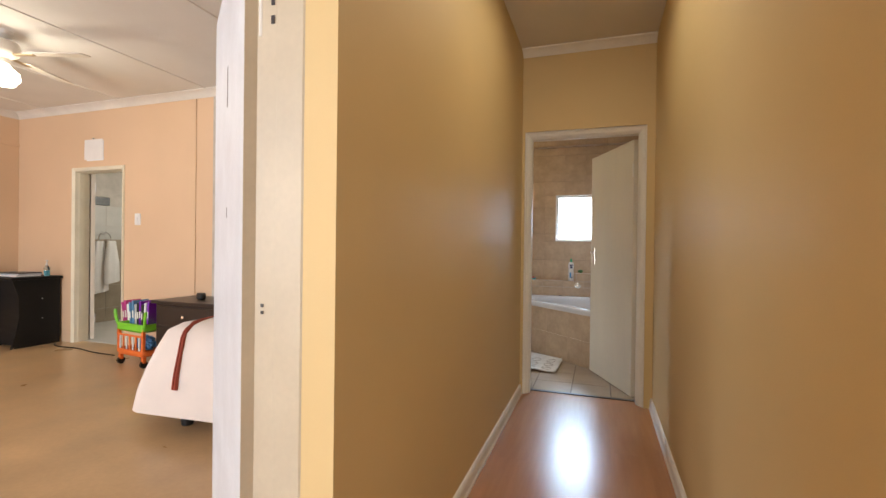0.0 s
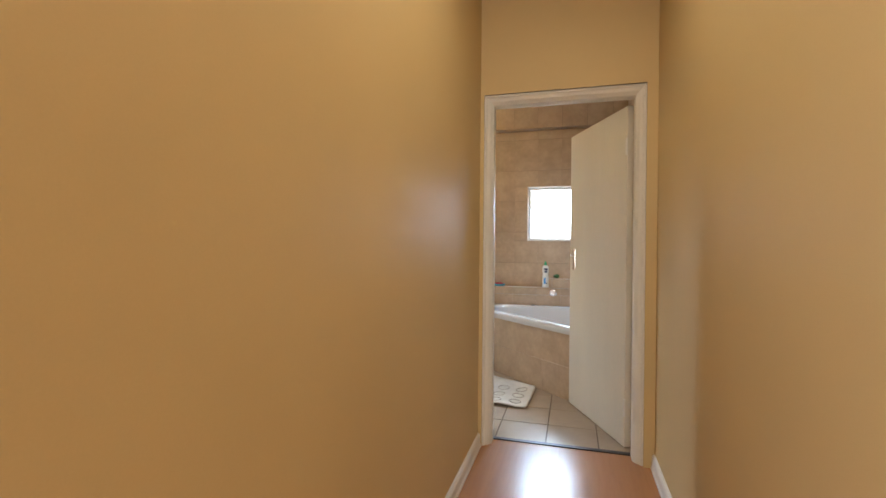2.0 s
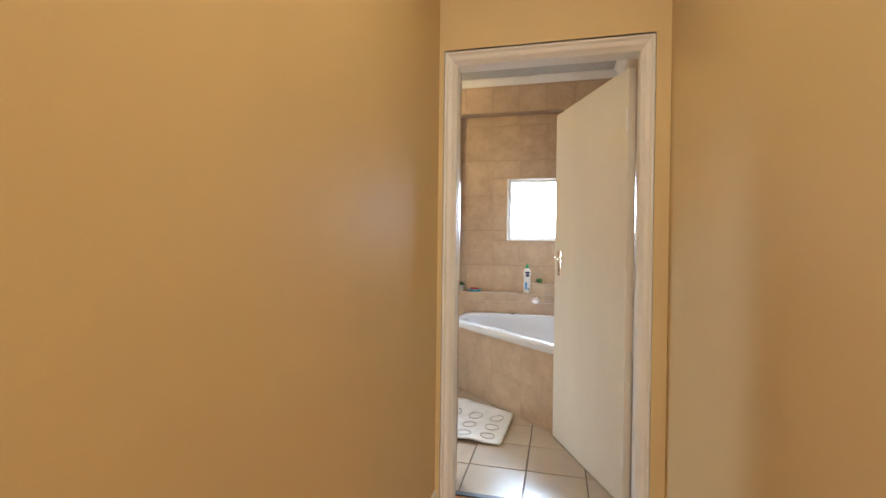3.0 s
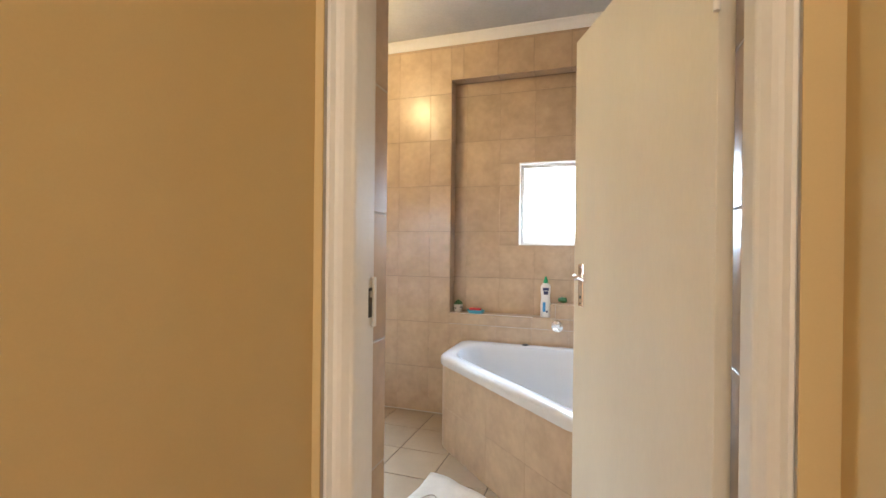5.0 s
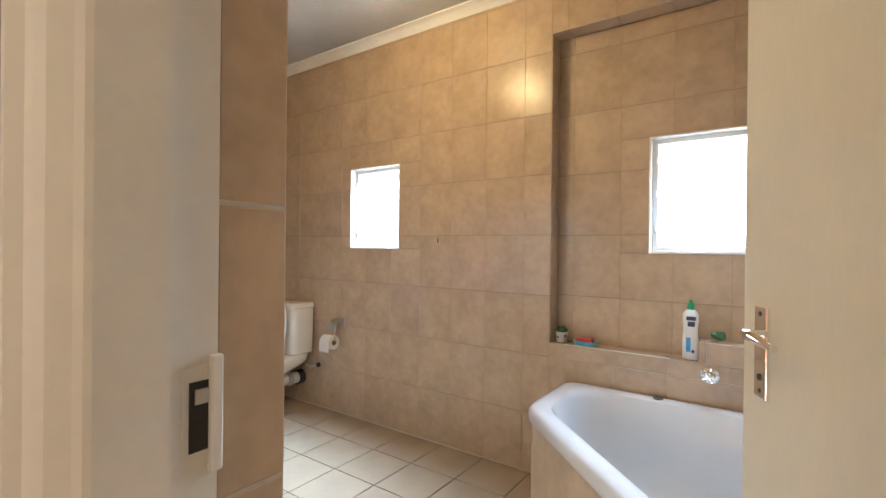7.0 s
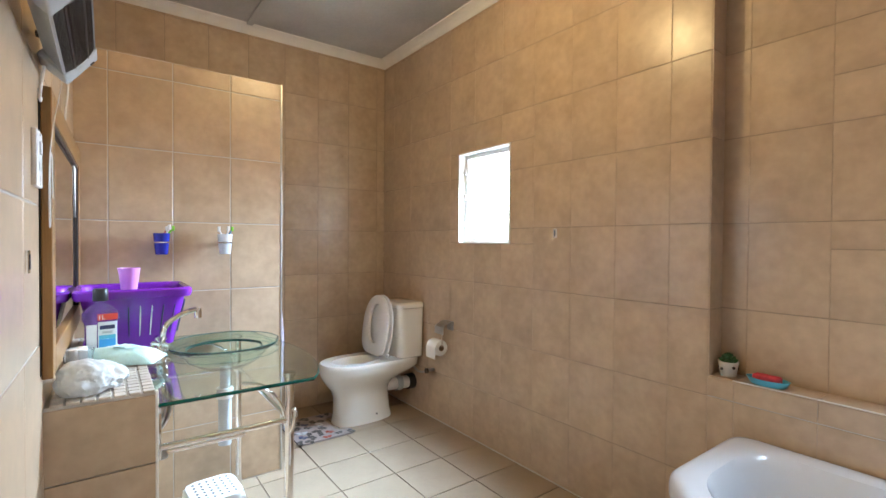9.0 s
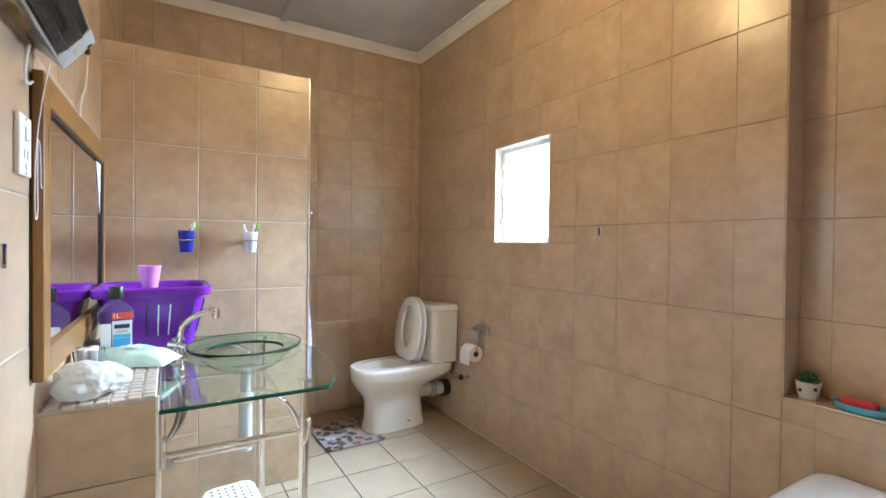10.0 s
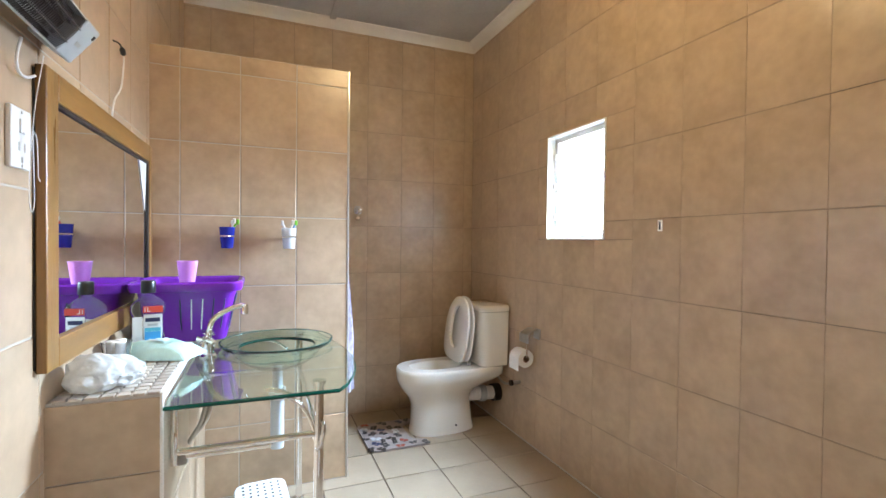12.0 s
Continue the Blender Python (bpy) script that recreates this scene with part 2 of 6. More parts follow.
M["clear_plastic"] = glass("clear_plastic", (0.80, 0.92, 0.97), 0.05, 1.4)
M["frosted"] = glass("frosted", (0.93, 0.95, 0.98), 0.45, 1.35)
M["frosted"].node_tree.nodes["Principled BSDF"].inputs["Transmission Weight"].default_value = 0.45
M["bottle_plastic"] = glass("bottle_plastic", (0.90, 0.94, 0.98), 0.06, 1.16)
M["bottle_plastic"].node_tree.nodes["Principled BSDF"].inputs["Transmission Weight"].default_value = 0.96
M["thin_film"] = glass("thin_film", (0.92, 0.93, 0.92), 0.28, 1.12)
M["thin_film"].node_tree.nodes["Principled BSDF"].inputs["Transmission Weight"].default_value = 0.55
M["pane"] = glass("pane", (0.97, 0.98, 0.98), 0.0, 1.45)
M["daylight"] = glow("daylight", (0.95, 0.98, 1.0), 5.0)
M["bulb"] = glow("bulb", (1.0, 0.85, 0.60), 9.0)
mm = bpy.data.materials.new("mirror_silver")
mm.use_nodes = True
mb = mm.node_tree.nodes["Principled BSDF"]
mb.inputs["Base Color"].default_value = (0.86, 0.88, 0.87, 1)
mb.inputs["Metallic"].default_value, mb.inputs["Roughness"].default_value = 1.0, 0.015
M["mirror"] = mm


# ---------------------------------------------------------------- mesh helpers
def mesh_of(bm, name, material, smooth=False):
    bmesh.ops.recalc_face_normals(bm, faces=bm.faces)
    me = bpy.data.meshes.new(name)
    bm.to_mesh(me)
    bm.free()
    me.materials.append(material)
    if smooth:
        for p in me.polygons:
            p.use_smooth = True
        me.set_sharp_from_angle(angle=radians(42))
    return me


def part(name, bm, material, parent=None, label="", smooth=False):
    ob = new(name, mesh_of(bm, name, material, smooth))
    if parent is not None:
        ob.parent = parent
    return tagged(ob, label)


def thing(name, at, label, category, group="", rz=0.0, kind=""):
    ob = new(name)
    ob.empty_display_size = 0.05
    ob.matrix_world = pose(*at, 0, 0, rz)
    return tagged(ob, label, category, group, kind)


def setting(name, bm, material, label="", category="", smooth=False):
    return tagged(part(name, bm, material, None, "", smooth), label, category or name.split("_")[0], "", "structure")


def box(bm, x0, x1, y0, y1, z0, z1, bevel=0.0, seg=2):
    """An axis-aligned box with rounded edges, added to bm."""
    m = Matrix.Translation(((x0 + x1) / 2, (y0 + y1) / 2, (z0 + z1) / 2)) @ Matrix.Diagonal((x1 - x0, y1 - y0, z1 - z0, 1))
    v = bmesh.ops.create_cube(bm, size=1, matrix=m)["verts"]
    if bevel:
        e = list({e for q in v for e in q.link_edges})
        bmesh.ops.bevel(bm, geom=e, offset=bevel, segments=seg, affect='EDGES', profile=0.5)
    return bm


def bbox(*a, bevel=0.0, seg=2):
    return box(bmesh.new(), *a, bevel=bevel, seg=seg)


def lathe(bm, profile, seg=32, centre=(0, 0, 0), sx=1.0, sy=1.0, cap0=True, cap1=True):
    """Turns (radius, z) pairs round the z axis."""
    rings = []
    for r, z in profile:
        rings.append([bm.verts.new((centre[0] + sx * r * math.cos(2 * math.pi * i / seg), centre[1] + sy * r * math.sin(2 * math.pi * i / seg), centre[2] + z)) for i in range(seg)])
    for a, b in zip(rings, rings[1:]):
        for i in range(seg):
            bm.faces.new((a[i], a[(i + 1) % seg], b[(i + 1) % seg], b[i]))
    if cap0:
        bm.faces.new(rings[0][::-1])
    if cap1:
        bm.faces.new(rings[-1])
    return bm


def tube(bm, pts, r, seg=12, cap=True):
    """A round tube of radius r along a path."""
    pts = [Vector(p) for p in pts]
    rings, up = [], None
    for i, p in enumerate(pts):
        d = (pts[min(i + 1, len(pts) - 1)] - pts[max(i - 1, 0)]).normalized()
        if up is None:
            up = d.orthogonal().normalized()
        up = (up - d * up.dot(d)).normalized()
        side = d.cross(up)
        rr = r[i] if isinstance(r, (list, tuple)) else r
        rings.append([bm.verts.new(p + rr * (math.cos(2 * math.pi * k / seg) * up + math.sin(2 * math.pi * k / seg) * side)) for k in range(seg)])
    for a, b in zip(rings, rings[1:]):
        for k in range(seg):
            bm.faces.new((a[k], a[(k + 1) % seg], b[(k + 1) % seg], b[k]))
    if cap:
        bm.faces.new(rings[0][::-1])
        bm.faces.new(rings[-1])
    return bm


def smooth_path(pts, n=6):
    """Catmull-Rom through the points."""
    p = [Vector(q) for q in pts]
    p = [2 * p[0] - p[1]] + p + [2 * p[-1] - p[-2]]
    out = []
    for i in range(1, len(p) - 2):
        for k in range(n):
            t = k / n
            out.append(0.5 * ((2 * p[i]) + (p[i + 1] - p[i - 1]) * t + (2 * p[i - 1] - 5 * p[i] + 4 * p[i + 1] - p[i + 2]) * t * t + (3 * p[i] - p[i - 1] - 3 * p[i + 1] + p[i + 2]) * t ** 3))
    out.append(p[-2])
    return out


def prism(bm, outline, z0, z1, bevel=0.0, seg=2):
    """A flat plate with the outline (x, y) from z0 to z1."""
    lo = [bm.verts.new((x, y, z0)) for x, y in outline]
    hi = [bm.verts.new((x, y, z1)) for x, y in outline]
    n = len(lo)
    bot, top = bm.faces.new(lo[::-1]), bm.faces.new(hi)
    for i in range(n):
        bm.faces.new((lo[i], lo[(i + 1) % n], hi[(i + 1) % n], hi[i]))
    if bevel:
        bmesh.ops.bevel(bm, geom=list(top.edges) + list(bot.edges), offset=bevel, segments=seg, affect='EDGES', profile=0.5)
    return bm


def loft(bm, rings, cap0=True, cap1=True):
    vs = [[bm.verts.new(p) for p in r] for r in rings]
    for a, b in zip(vs, vs[1:]):
        for i in range(len(a)):
            bm.faces.new((a[i], a[(i + 1) % len(a)], b[(i + 1) % len(a)], b[i]))
    if cap0:
        bm.faces.new(vs[0][::-1])
    if cap1:
        bm.faces.new(vs[-1])
    return bm


def slab(bm, axis, at0, at1, u0, u1, z0, z1, holes=()):
    """A wall across 'x' or 'y' from at0 to at1, along u and up z, with rectangular holes (u0, u1, z0, z1) through it."""
    us = sorted({u0, u1, *(v for h in holes for v in h[:2] if u0 < v < u1)})
    zs = sorted({z0, z1, *(v for h in holes for v in h[2:] if z0 < v < z1)})

    def solid(i, k):
        if not (0 <= i < len(us) - 1 and 0 <= k < len(zs) - 1):
            return False
        u, z = (us[i] + us[i + 1]) / 2, (zs[k] + zs[k + 1]) / 2
        return not any(h[0] < u < h[1] and h[2] < z < h[3] for h in holes)

    cache = {}

    def v(a, u, z):
        key = (a, u, z)
        if key not in cache:
            cache[key] = bm.verts.new((a, u, z) if axis == 'x' else (u, a, z))
        return cache[key]

    for i in range(len(us) - 1):
        for k in range(len(zs) - 1):
            if not solid(i, k):
                continue
            a, b, c, d = us[i], us[i + 1], zs[k], zs[k + 1]
            for s in (at0, at1):
                bm.faces.new((v(s, a, c), v(s, b, c), v(s, b, d), v(s, a, d)))
            for di, dk, p, q in ((-1, 0, (a, c), (a, d)), (1, 0, (b, c), (b, d)), (0, -1, (a, c), (b, c)), (0, 1, (a, d), (b, d))):
                if not solid(i + di, k + dk):
                    bm.faces.new((v(at0, *p), v(at0, *q), v(at1, *q), v(at1, *p)))
    return bm


TILE = {}


def tile_mesh(w, h, material, depth=0.007, bevel=0.0016):
    """One glazed tile, lying in x and z, its face towards -y at y = 0."""
    key = (round(w, 3), round(h, 3), material.name)
    if key not in TILE:
        bm = bmesh.new()
        a, b, e = w / 2, h / 2, bevel
        r0 = [bm.verts.new(p) for p in ((-a, depth, -b), (a, depth, -b), (a, depth, b), (-a, depth, b))]
        r1 = [bm.verts.new(p) for p in ((-a, e * 0.7, -b), (a, e * 0.7, -b), (a, e * 0.7, b), (-a, e * 0.7, b))]
        r2 = [bm.verts.new(p) for p in ((-a + e, 0, -b + e), (a - e, 0, -b + e), (a - e, 0, b - e), (-a + e, 0, b - e))]
        for p, q in ((r0, r1), (r1, r2)):
            for i in range(4):
                bm.faces.new((p[i], p[(i + 1) % 4], q[(i + 1) % 4], q[i]))
        bm.faces.new(r2)
        TILE[key] = mesh_of(bm, "tile", material)
    return TILE[key]


def lay_tiles(parent, material, place, us, vs, holes=(), gap=0.003, name="tile", jitter=0.0004, side_gap=None):
    """Tiles between the joint lines us and vs, cut round the holes; place(u, v) gives a tile's pose."""
    for u0, u1 in zip(us, us[1:]):
        for v0, v1 in zip(vs, vs[1:]):
            rects = [(u0, u1, v0, v1)]
            for h in holes:
                cut = []
                for a, b, c, d in rects:
                    if h[1] <= a or h[0] >= b or h[3] <= c or h[2] >= d:
                        cut.append((a, b, c, d))
                        continue
                    if c < h[2]:
                        cut.append((a, b, c, h[2]))
                    if h[3] < d:
                        cut.append((a, b, h[3], d))
                    e, f = max(c, h[2]), min(d, h[3])
                    if a < h[0]:
                        cut.append((a, h[0], e, f))
                    if h[1] < b:
                        cut.append((h[1], b, e, f))
                rects = cut
            for a, b, c, d in rects:
                if b - a < 0.012 or d - c < 0.012:
                    continue
                ob = new(name, tile_mesh(b - a - (gap if side_gap is None else side_gap), d - c - gap, material))
                ob.parent = parent
                ob.matrix_basis = place((a + b) / 2, (c + d) / 2) @ pose(0, random.uniform(-jitter, jitter), 0, random.uniform(-.12, .12), 0, random.uniform(-.12, .12))


def joints(lo, hi, anchor, step):
    k = math.ceil((lo + 0.004 - anchor) / step)
    mid = []
    while anchor + k * step < hi - 0.004:
        mid.append(anchor + k * step)
        k += 1
    return [lo] + mid + [hi]


# ---------------------------------------------------------------- plan
XL, XR = -0.372, 0.583            # passage walls
YD, YI = 3.494, 3.765              # bathroom wall: passage face, tiled face
DX0, DX1, DH = -0.302, 0.478, 2.005
YF, YN = 5.795, 5.905             # far tiled wall, back of the niche
BXL, BXR = -3.37, 0.68            # bathroom ends
NX0, NZ0, NZ1 = -0.803, 0.740, 2.432
W1 = (-2.364, -1.888, 1.246, 1.830)
W2 = (-0.322, 0.200, 1.238, 1.828)
H = 2.732
HP = 2.685                         # passage ceiling
STX, STY, STZ = -2.517, 4.688, 2.097
BEDX, BEDY = -6.48, 3.50
ENS = (-5.47, -4.75, 0.0, 1.95)
OPEN = (0.0, 0.801, 0.0, 2.005)   # bedroom doorway, along y



def YW(x):
    """Tiled face of the door wall, which runs a degree out of square."""
    return YI + max(0.0, -0.33 - x) * 0.0185


SKEW = -1.06

# ---------------------------------------------------------------- ground, shell
setting("ground", bbox(-60, 60, -60, 60, -0.40, -0.25), M["grout_light"], "dry pale ground around the house", "ground")
setting("floor_passage", bbox(XL - 0.12, 2.8, -3.2, 3.62, -0.10, -0.006), M["floor_grout"], "dark underlay of the passage floor", "floor")
bf = setting("floor_bathroom", bbox(BXL, BXR, 3.62, 5.9, -0.10, -0.003), M["floor_grout"], "bathroom floor of cream square tiles with dark joints", "floor")
setting("floor_bedroom", bbox(BEDX, XL - 0.12, -3.2, BEDY + 0.1, -0.10, 0.0), M["bed_floor"], "glossy light wood-look sheet floor", "floor")
setting("floor_ensuite", bbox(-6.6, -3.6, BEDY + 0.1, 6.0, -0.10, 0.003), M["ensuite_tile"], "pale tiled floor of the next bathroom", "floor")

HB = 2.70                          # bedroom ceiling
setting("ceiling_passage", bbox(XL - 0.12, 2.8, -3.2, YD, HP, HP + 0.1), M["ceiling_paint"], "plain off-white passage ceiling", "ceiling")
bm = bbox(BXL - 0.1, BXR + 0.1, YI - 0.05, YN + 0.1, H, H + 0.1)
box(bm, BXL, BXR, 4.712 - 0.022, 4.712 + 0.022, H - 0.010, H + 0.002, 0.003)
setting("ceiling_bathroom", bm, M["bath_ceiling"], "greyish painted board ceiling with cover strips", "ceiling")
bm = bbox(BEDX - 0.1, XL - 0.12, -3.2, BEDY + 0.05, HB, HB + 0.1)
for x in (-5.9, -4.7, -3.52, -2.3, -1.1):
    box(bm, x - 0.018, x + 0.018, -3.1, BEDY, HB - 0.008, HB + 0.002, 0.003)
setting("ceiling_bedroom", bm, M["white_ceiling"], "white board ceiling with cover strips", "ceiling")
setting("ceiling_ensuite", bbox(-6.6, -3.6, BEDY + 0.1, 6.0, 2.6, 2.7), M["ceiling_paint"], "plain ceiling", "ceiling")

# passage walls
setting("wall_passage_west", slab(bmesh.new(), 'x', XL - 0.225, XL, -3.2, YD, -0.1, H + 0.13, [(OPEN[0] - 0.003, OPEN[1] + 0.003, -0.2, OPEN[3] + 0.003)]), M["passage_paint"], "ochre-beige satin painted passage wall with a doorway", "wall")
setting("wall_passage_east", slab(bmesh.new(), 'x', XR, XR + 0.12, -0.9, YD, -0.1, H + 0.1), M["passage_paint"], "ochre-beige satin painted passage wall", "wall")
setting("wall_passage_turn", slab(bmesh.new(), 'y', -1.02, -0.9, XR, 2.8, -0.1, H + 0.1), M["passage_paint"], "ochre-beige painted wall", "wall")
setting("wall_passage_side", slab(bmesh.new(), 'x', 2.8, 2.92, -3.2, -0.9, -0.1, H + 0.1), M["passage_paint"], "ochre-beige painted wall", "wall")
setting("wall_south", slab(bmesh.new(), 'y', -3.32, -3.2, BEDX - 0.1, 2.92, -0.1, H + 0.13, [(-5.2, -2.0, 0.85, 2.35), (-0.2, 2.4, 0.75, 2.25)]), M["bedroom_paint"], "unseen painted outer wall with two windows", "wall")
# bathroom walls
wd = setting("wall_bathroom_door", slab(bmesh.new(), 'y', YD, YI - 0.002, BXL - 0.1, BXR + 0.1, -0.1, H + 0.1, [(DX0 - 0.050, DX1 + 0.050, -0.2, DH + 0.065)]), M["grout_light"], "wall between passage and bathroom, beige tiles on the bathroom face", "wall")
for v in wd.data.vertices:
    if v.co.y > YI - 0.01:
        v.co.y = YW(v.co.x) - 0.002
setting("wall_passage_end", slab(bmesh.new(), 'y', YD - 0.004, YD, XL, XR, 0.0, HP, [(DX0 - 0.0495, DX1 + 0.0495, -0.2, DH + 0.0495)]), M["passage_paint"], "ochre-beige plaster around the bathroom door", "wall")
wf = setting("wall_bathroom_far", slab(bmesh.new(), 'y', YF + 0.002, 6.06, BXL - 0.1, NX0, -0.1, H + 0.1, [W1]), M["grout_dark"], "far bathroom wall of large mottled beige tiles with a small window", "wall")
wnb = setting("wall_niche", slab(bmesh.new(), 'y', YN + 0.002, 6.06, NX0, BXR + 0.1, -0.1, H + 0.1, [W2]), M["grout_dark"], "recessed beige tiled wall behind the bath with a small window", "wall")
wl = setting("wall_niche_sill", slab(bmesh.new(), 'y', YF + 0.002, YN, NX0, BXR, -0.1, NZ0 - 0.002), M["grout_light"], "tiled ledge below the niche", "wall")
wt = setting("wall_niche_head", slab(bmesh.new(), 'y', YF + 0.002, YN, NX0, BXR, NZ1 + 0.002, H + 0.1), M["grout_dark"], "tiled head above the niche", "wall")
we = setting("wall_bathroom_end", slab(bmesh.new(), 'x', BXL - 0.1, BXL - 0.002, YI - 0.1, 6.06, -0.1, H + 0.1), M["grout_dark"], "beige tiled end wall behind toilet and shower", "wall")
wr = setting("wall_bathroom_east", slab(bmesh.new(), 'x', BXR + 0.002, BXR + 0.1, YI, 6.06, -0.1, H + 0.1), M["grout_dark"], "beige tiled wall beside the bath", "wall")
ws = setting("wall_stub", slab(bmesh.new(), 'x', STX - 0.10, STX - 0.002, YI, STY - 0.002, 0.0, STZ - 0.002), M["grout_light"], "low tiled partition beside the shower, metal edge trim", "wall")
# bedroom walls
setting("wall_bedroom_north", slab(bmesh.new(), 'y', BEDY, BEDY + 0.155, BEDX - 0.1, XL - 0.12, -0.1, H + 0.13, [(ENS[0] - 0.01, ENS[1] + 0.01, -0.2, ENS[3] + 0.01)]), M["bedroom_paint"], "peach painted bedroom wall with an open doorway", "wall")
setting("wall_bedroom_west", slab(bmesh.new(), 'x', BEDX - 0.1, BEDX, -3.2, BEDY, -0.1, H + 0.13), M["bedroom_paint"], "peach painted bedroom wall", "wall")
setting("wall_bedroom_face", slab(bmesh.new(), 'x', XL - 0.229, XL - 0.225, -3.2, BEDY, 0.0, H, [(OPEN[0] - 0.003, OPEN[1] + 0.003, -0.2, OPEN[3] + 0.003)]), M["bedroom_paint"], "peach painted bedroom side of the passage wall", "wall")
# next bathroom
setting("wall_ensuite_back", slab(bmesh.new(), 'y', 5.4, 5.5, -6.6, -3.6, 0.0, 2.6), M["ensuite_tile"], "pale grey tiled wall", "wall")
wv = setting("wall_ensuite_west", slab(bmesh.new(), 'x', -6.7, -6.604, BEDY + 0.1, 6.0, 0, 2.6), M["grout_light"], "tiled wall, brown below and pale grey above", "wall")
setting("wall_ensuite_east", slab(bmesh.new(), 'x', -3.6, -3.48, BEDY + 0.1, 6.0, 0, 2.6), M["ensuite_tile"], "pale tiled wall", "wall")


for x0, x1 in ((DX0 - 0.050, DX0 - 0.0258), (DX1 + 0.0198, DX1 + 0.050)):
    setting("reveal_backing", bbox(x0, x1, 3.672, YI - 0.003, 0.0, DH + 0.06), M["grout_light"], "pale grout behind the tiled door reveal", "wall")
setting("reveal_head", bbox(DX0 - 0.050, DX1 + 0.050, 3.672, YI - 0.003, DH + 0.055, DH + 0.066), M["grout_light"], "plastered head of the door reveal", "wall")


# passage floor: laminate boards running along the passage
fb = setting("floor_boards", box(bbox(XL - 0.12, XR + 0.06, -0.96, 3.62, -0.0062, -0.0045), XL - 0.12, 2.8, -3.2, -0.96, -0.0062, -0.0045), M["floor_grout"], "glossy reddish-brown laminate boards", "floor")
BOARD = {}
x = XL - 0.12
while x < 2.8:
    y = -3.2 - random.uniform(0, 1.1)
    while y < 3.62:
        a, b = max(y, -3.2), min(y + 1.28, 3.62 if x < XR else -0.96)
        if b - a > 0.03:
            w, ln = round(min(x + 0.194, 2.8) - x, 3), round(b - a, 2)
            if (w, ln) not in BOARD:
                BOARD[w, ln] = mesh_of(bbox(0.00003, w - 0.00003, 0.00003, ln - 0.00003, -0.0045, 0.0), "board", M["laminate"])
            ob = new("board", BOARD[w, ln])
            ob.parent = fb
            ob.matrix_basis = pose(x, a, 0)
        y += 1.28
    x += 0.194


def cornice(name, pts_axis, at, u0, u1, side, z, size=0.075, label="white moulded plaster cornice", material=None):
    """A coved strip where a wall meets the ceiling. pts_axis 'x': runs along x at y = at, else along y at x = at; side: +1 or -1 into the room."""
    prof = [(0, 0), (0, -size), (0.006, -size), (0.010, -size * 0.9), (0.022, -size * 0.62), (0.042, -size * 0.34), (0.064, -size * 0.16), (0.072, -0.010), (0.075, -0.006), (0.075, 0)]
    bm = bmesh.new()
    ends = []
    for u in (u0, u1):
        ring = []
        for d, dz in prof:
            p = (u, at + side * d, z + dz) if pts_axis == 'x' else (at + side * d, u, z + dz)
            ring.append(p)
        ends.append(ring)
    loft(bm, ends)
    return setting(name, bm, material or M["cornice_paint"], label, "cornice")


cornice("cornice", 'x', YF, BXL, BXR, -1, H, 0.05)
cornice("cornice", 'y', BXL, YI, YF, 1, H, 0.05)
cornice("cornice", 'x', YI, BXL, BXR, 1, H, 0.05)
cornice("cornice", 'y', BXR, YI, YF, -1, H, 0.05)
cornice("cornice", 'x', YD - 0.004, XL, XR, -1, HP, 0.05)
cornice("cornice", 'x', BEDY, BEDX, XL - 0.13, -1, HB, 0.07)
cornice("cornice", 'y', BEDX, -3.2, BEDY, 1, HB, 0.07)


def skirting(x, side, y0, y1):
    """A moulded skirting board on a passage wall with a quarter-round bead at its foot."""
    ob = None
    prof = [(0, 0), (0.020, 0), (0.020, 0.012), (0.016, 0.018), (0.015, 0.060), (0.010, 0.072), (0.004, 0.078), (0, 0.078)]
    bm = bmesh.new()
    loft(bm, [[(x + side * d, y, z) for d, z in prof] for y in (y0, y1)])
    ob = setting("baseboard", bm, M["enamel"], "cream painted skirting board along the passage", "baseboard")
    return ob


skirting(XL, 1, 0.85, YD - 0.004)
skirting(XR, -1, -0.9, YD - 0.004)
setting("threshold", bbox(DX0 - 0.014, DX1 + 0.014, 3.612, 3.646, -0.003, 0.006, bevel=0.002), M["dark_bead"], "dark strip between laminate and tiles", "threshold")


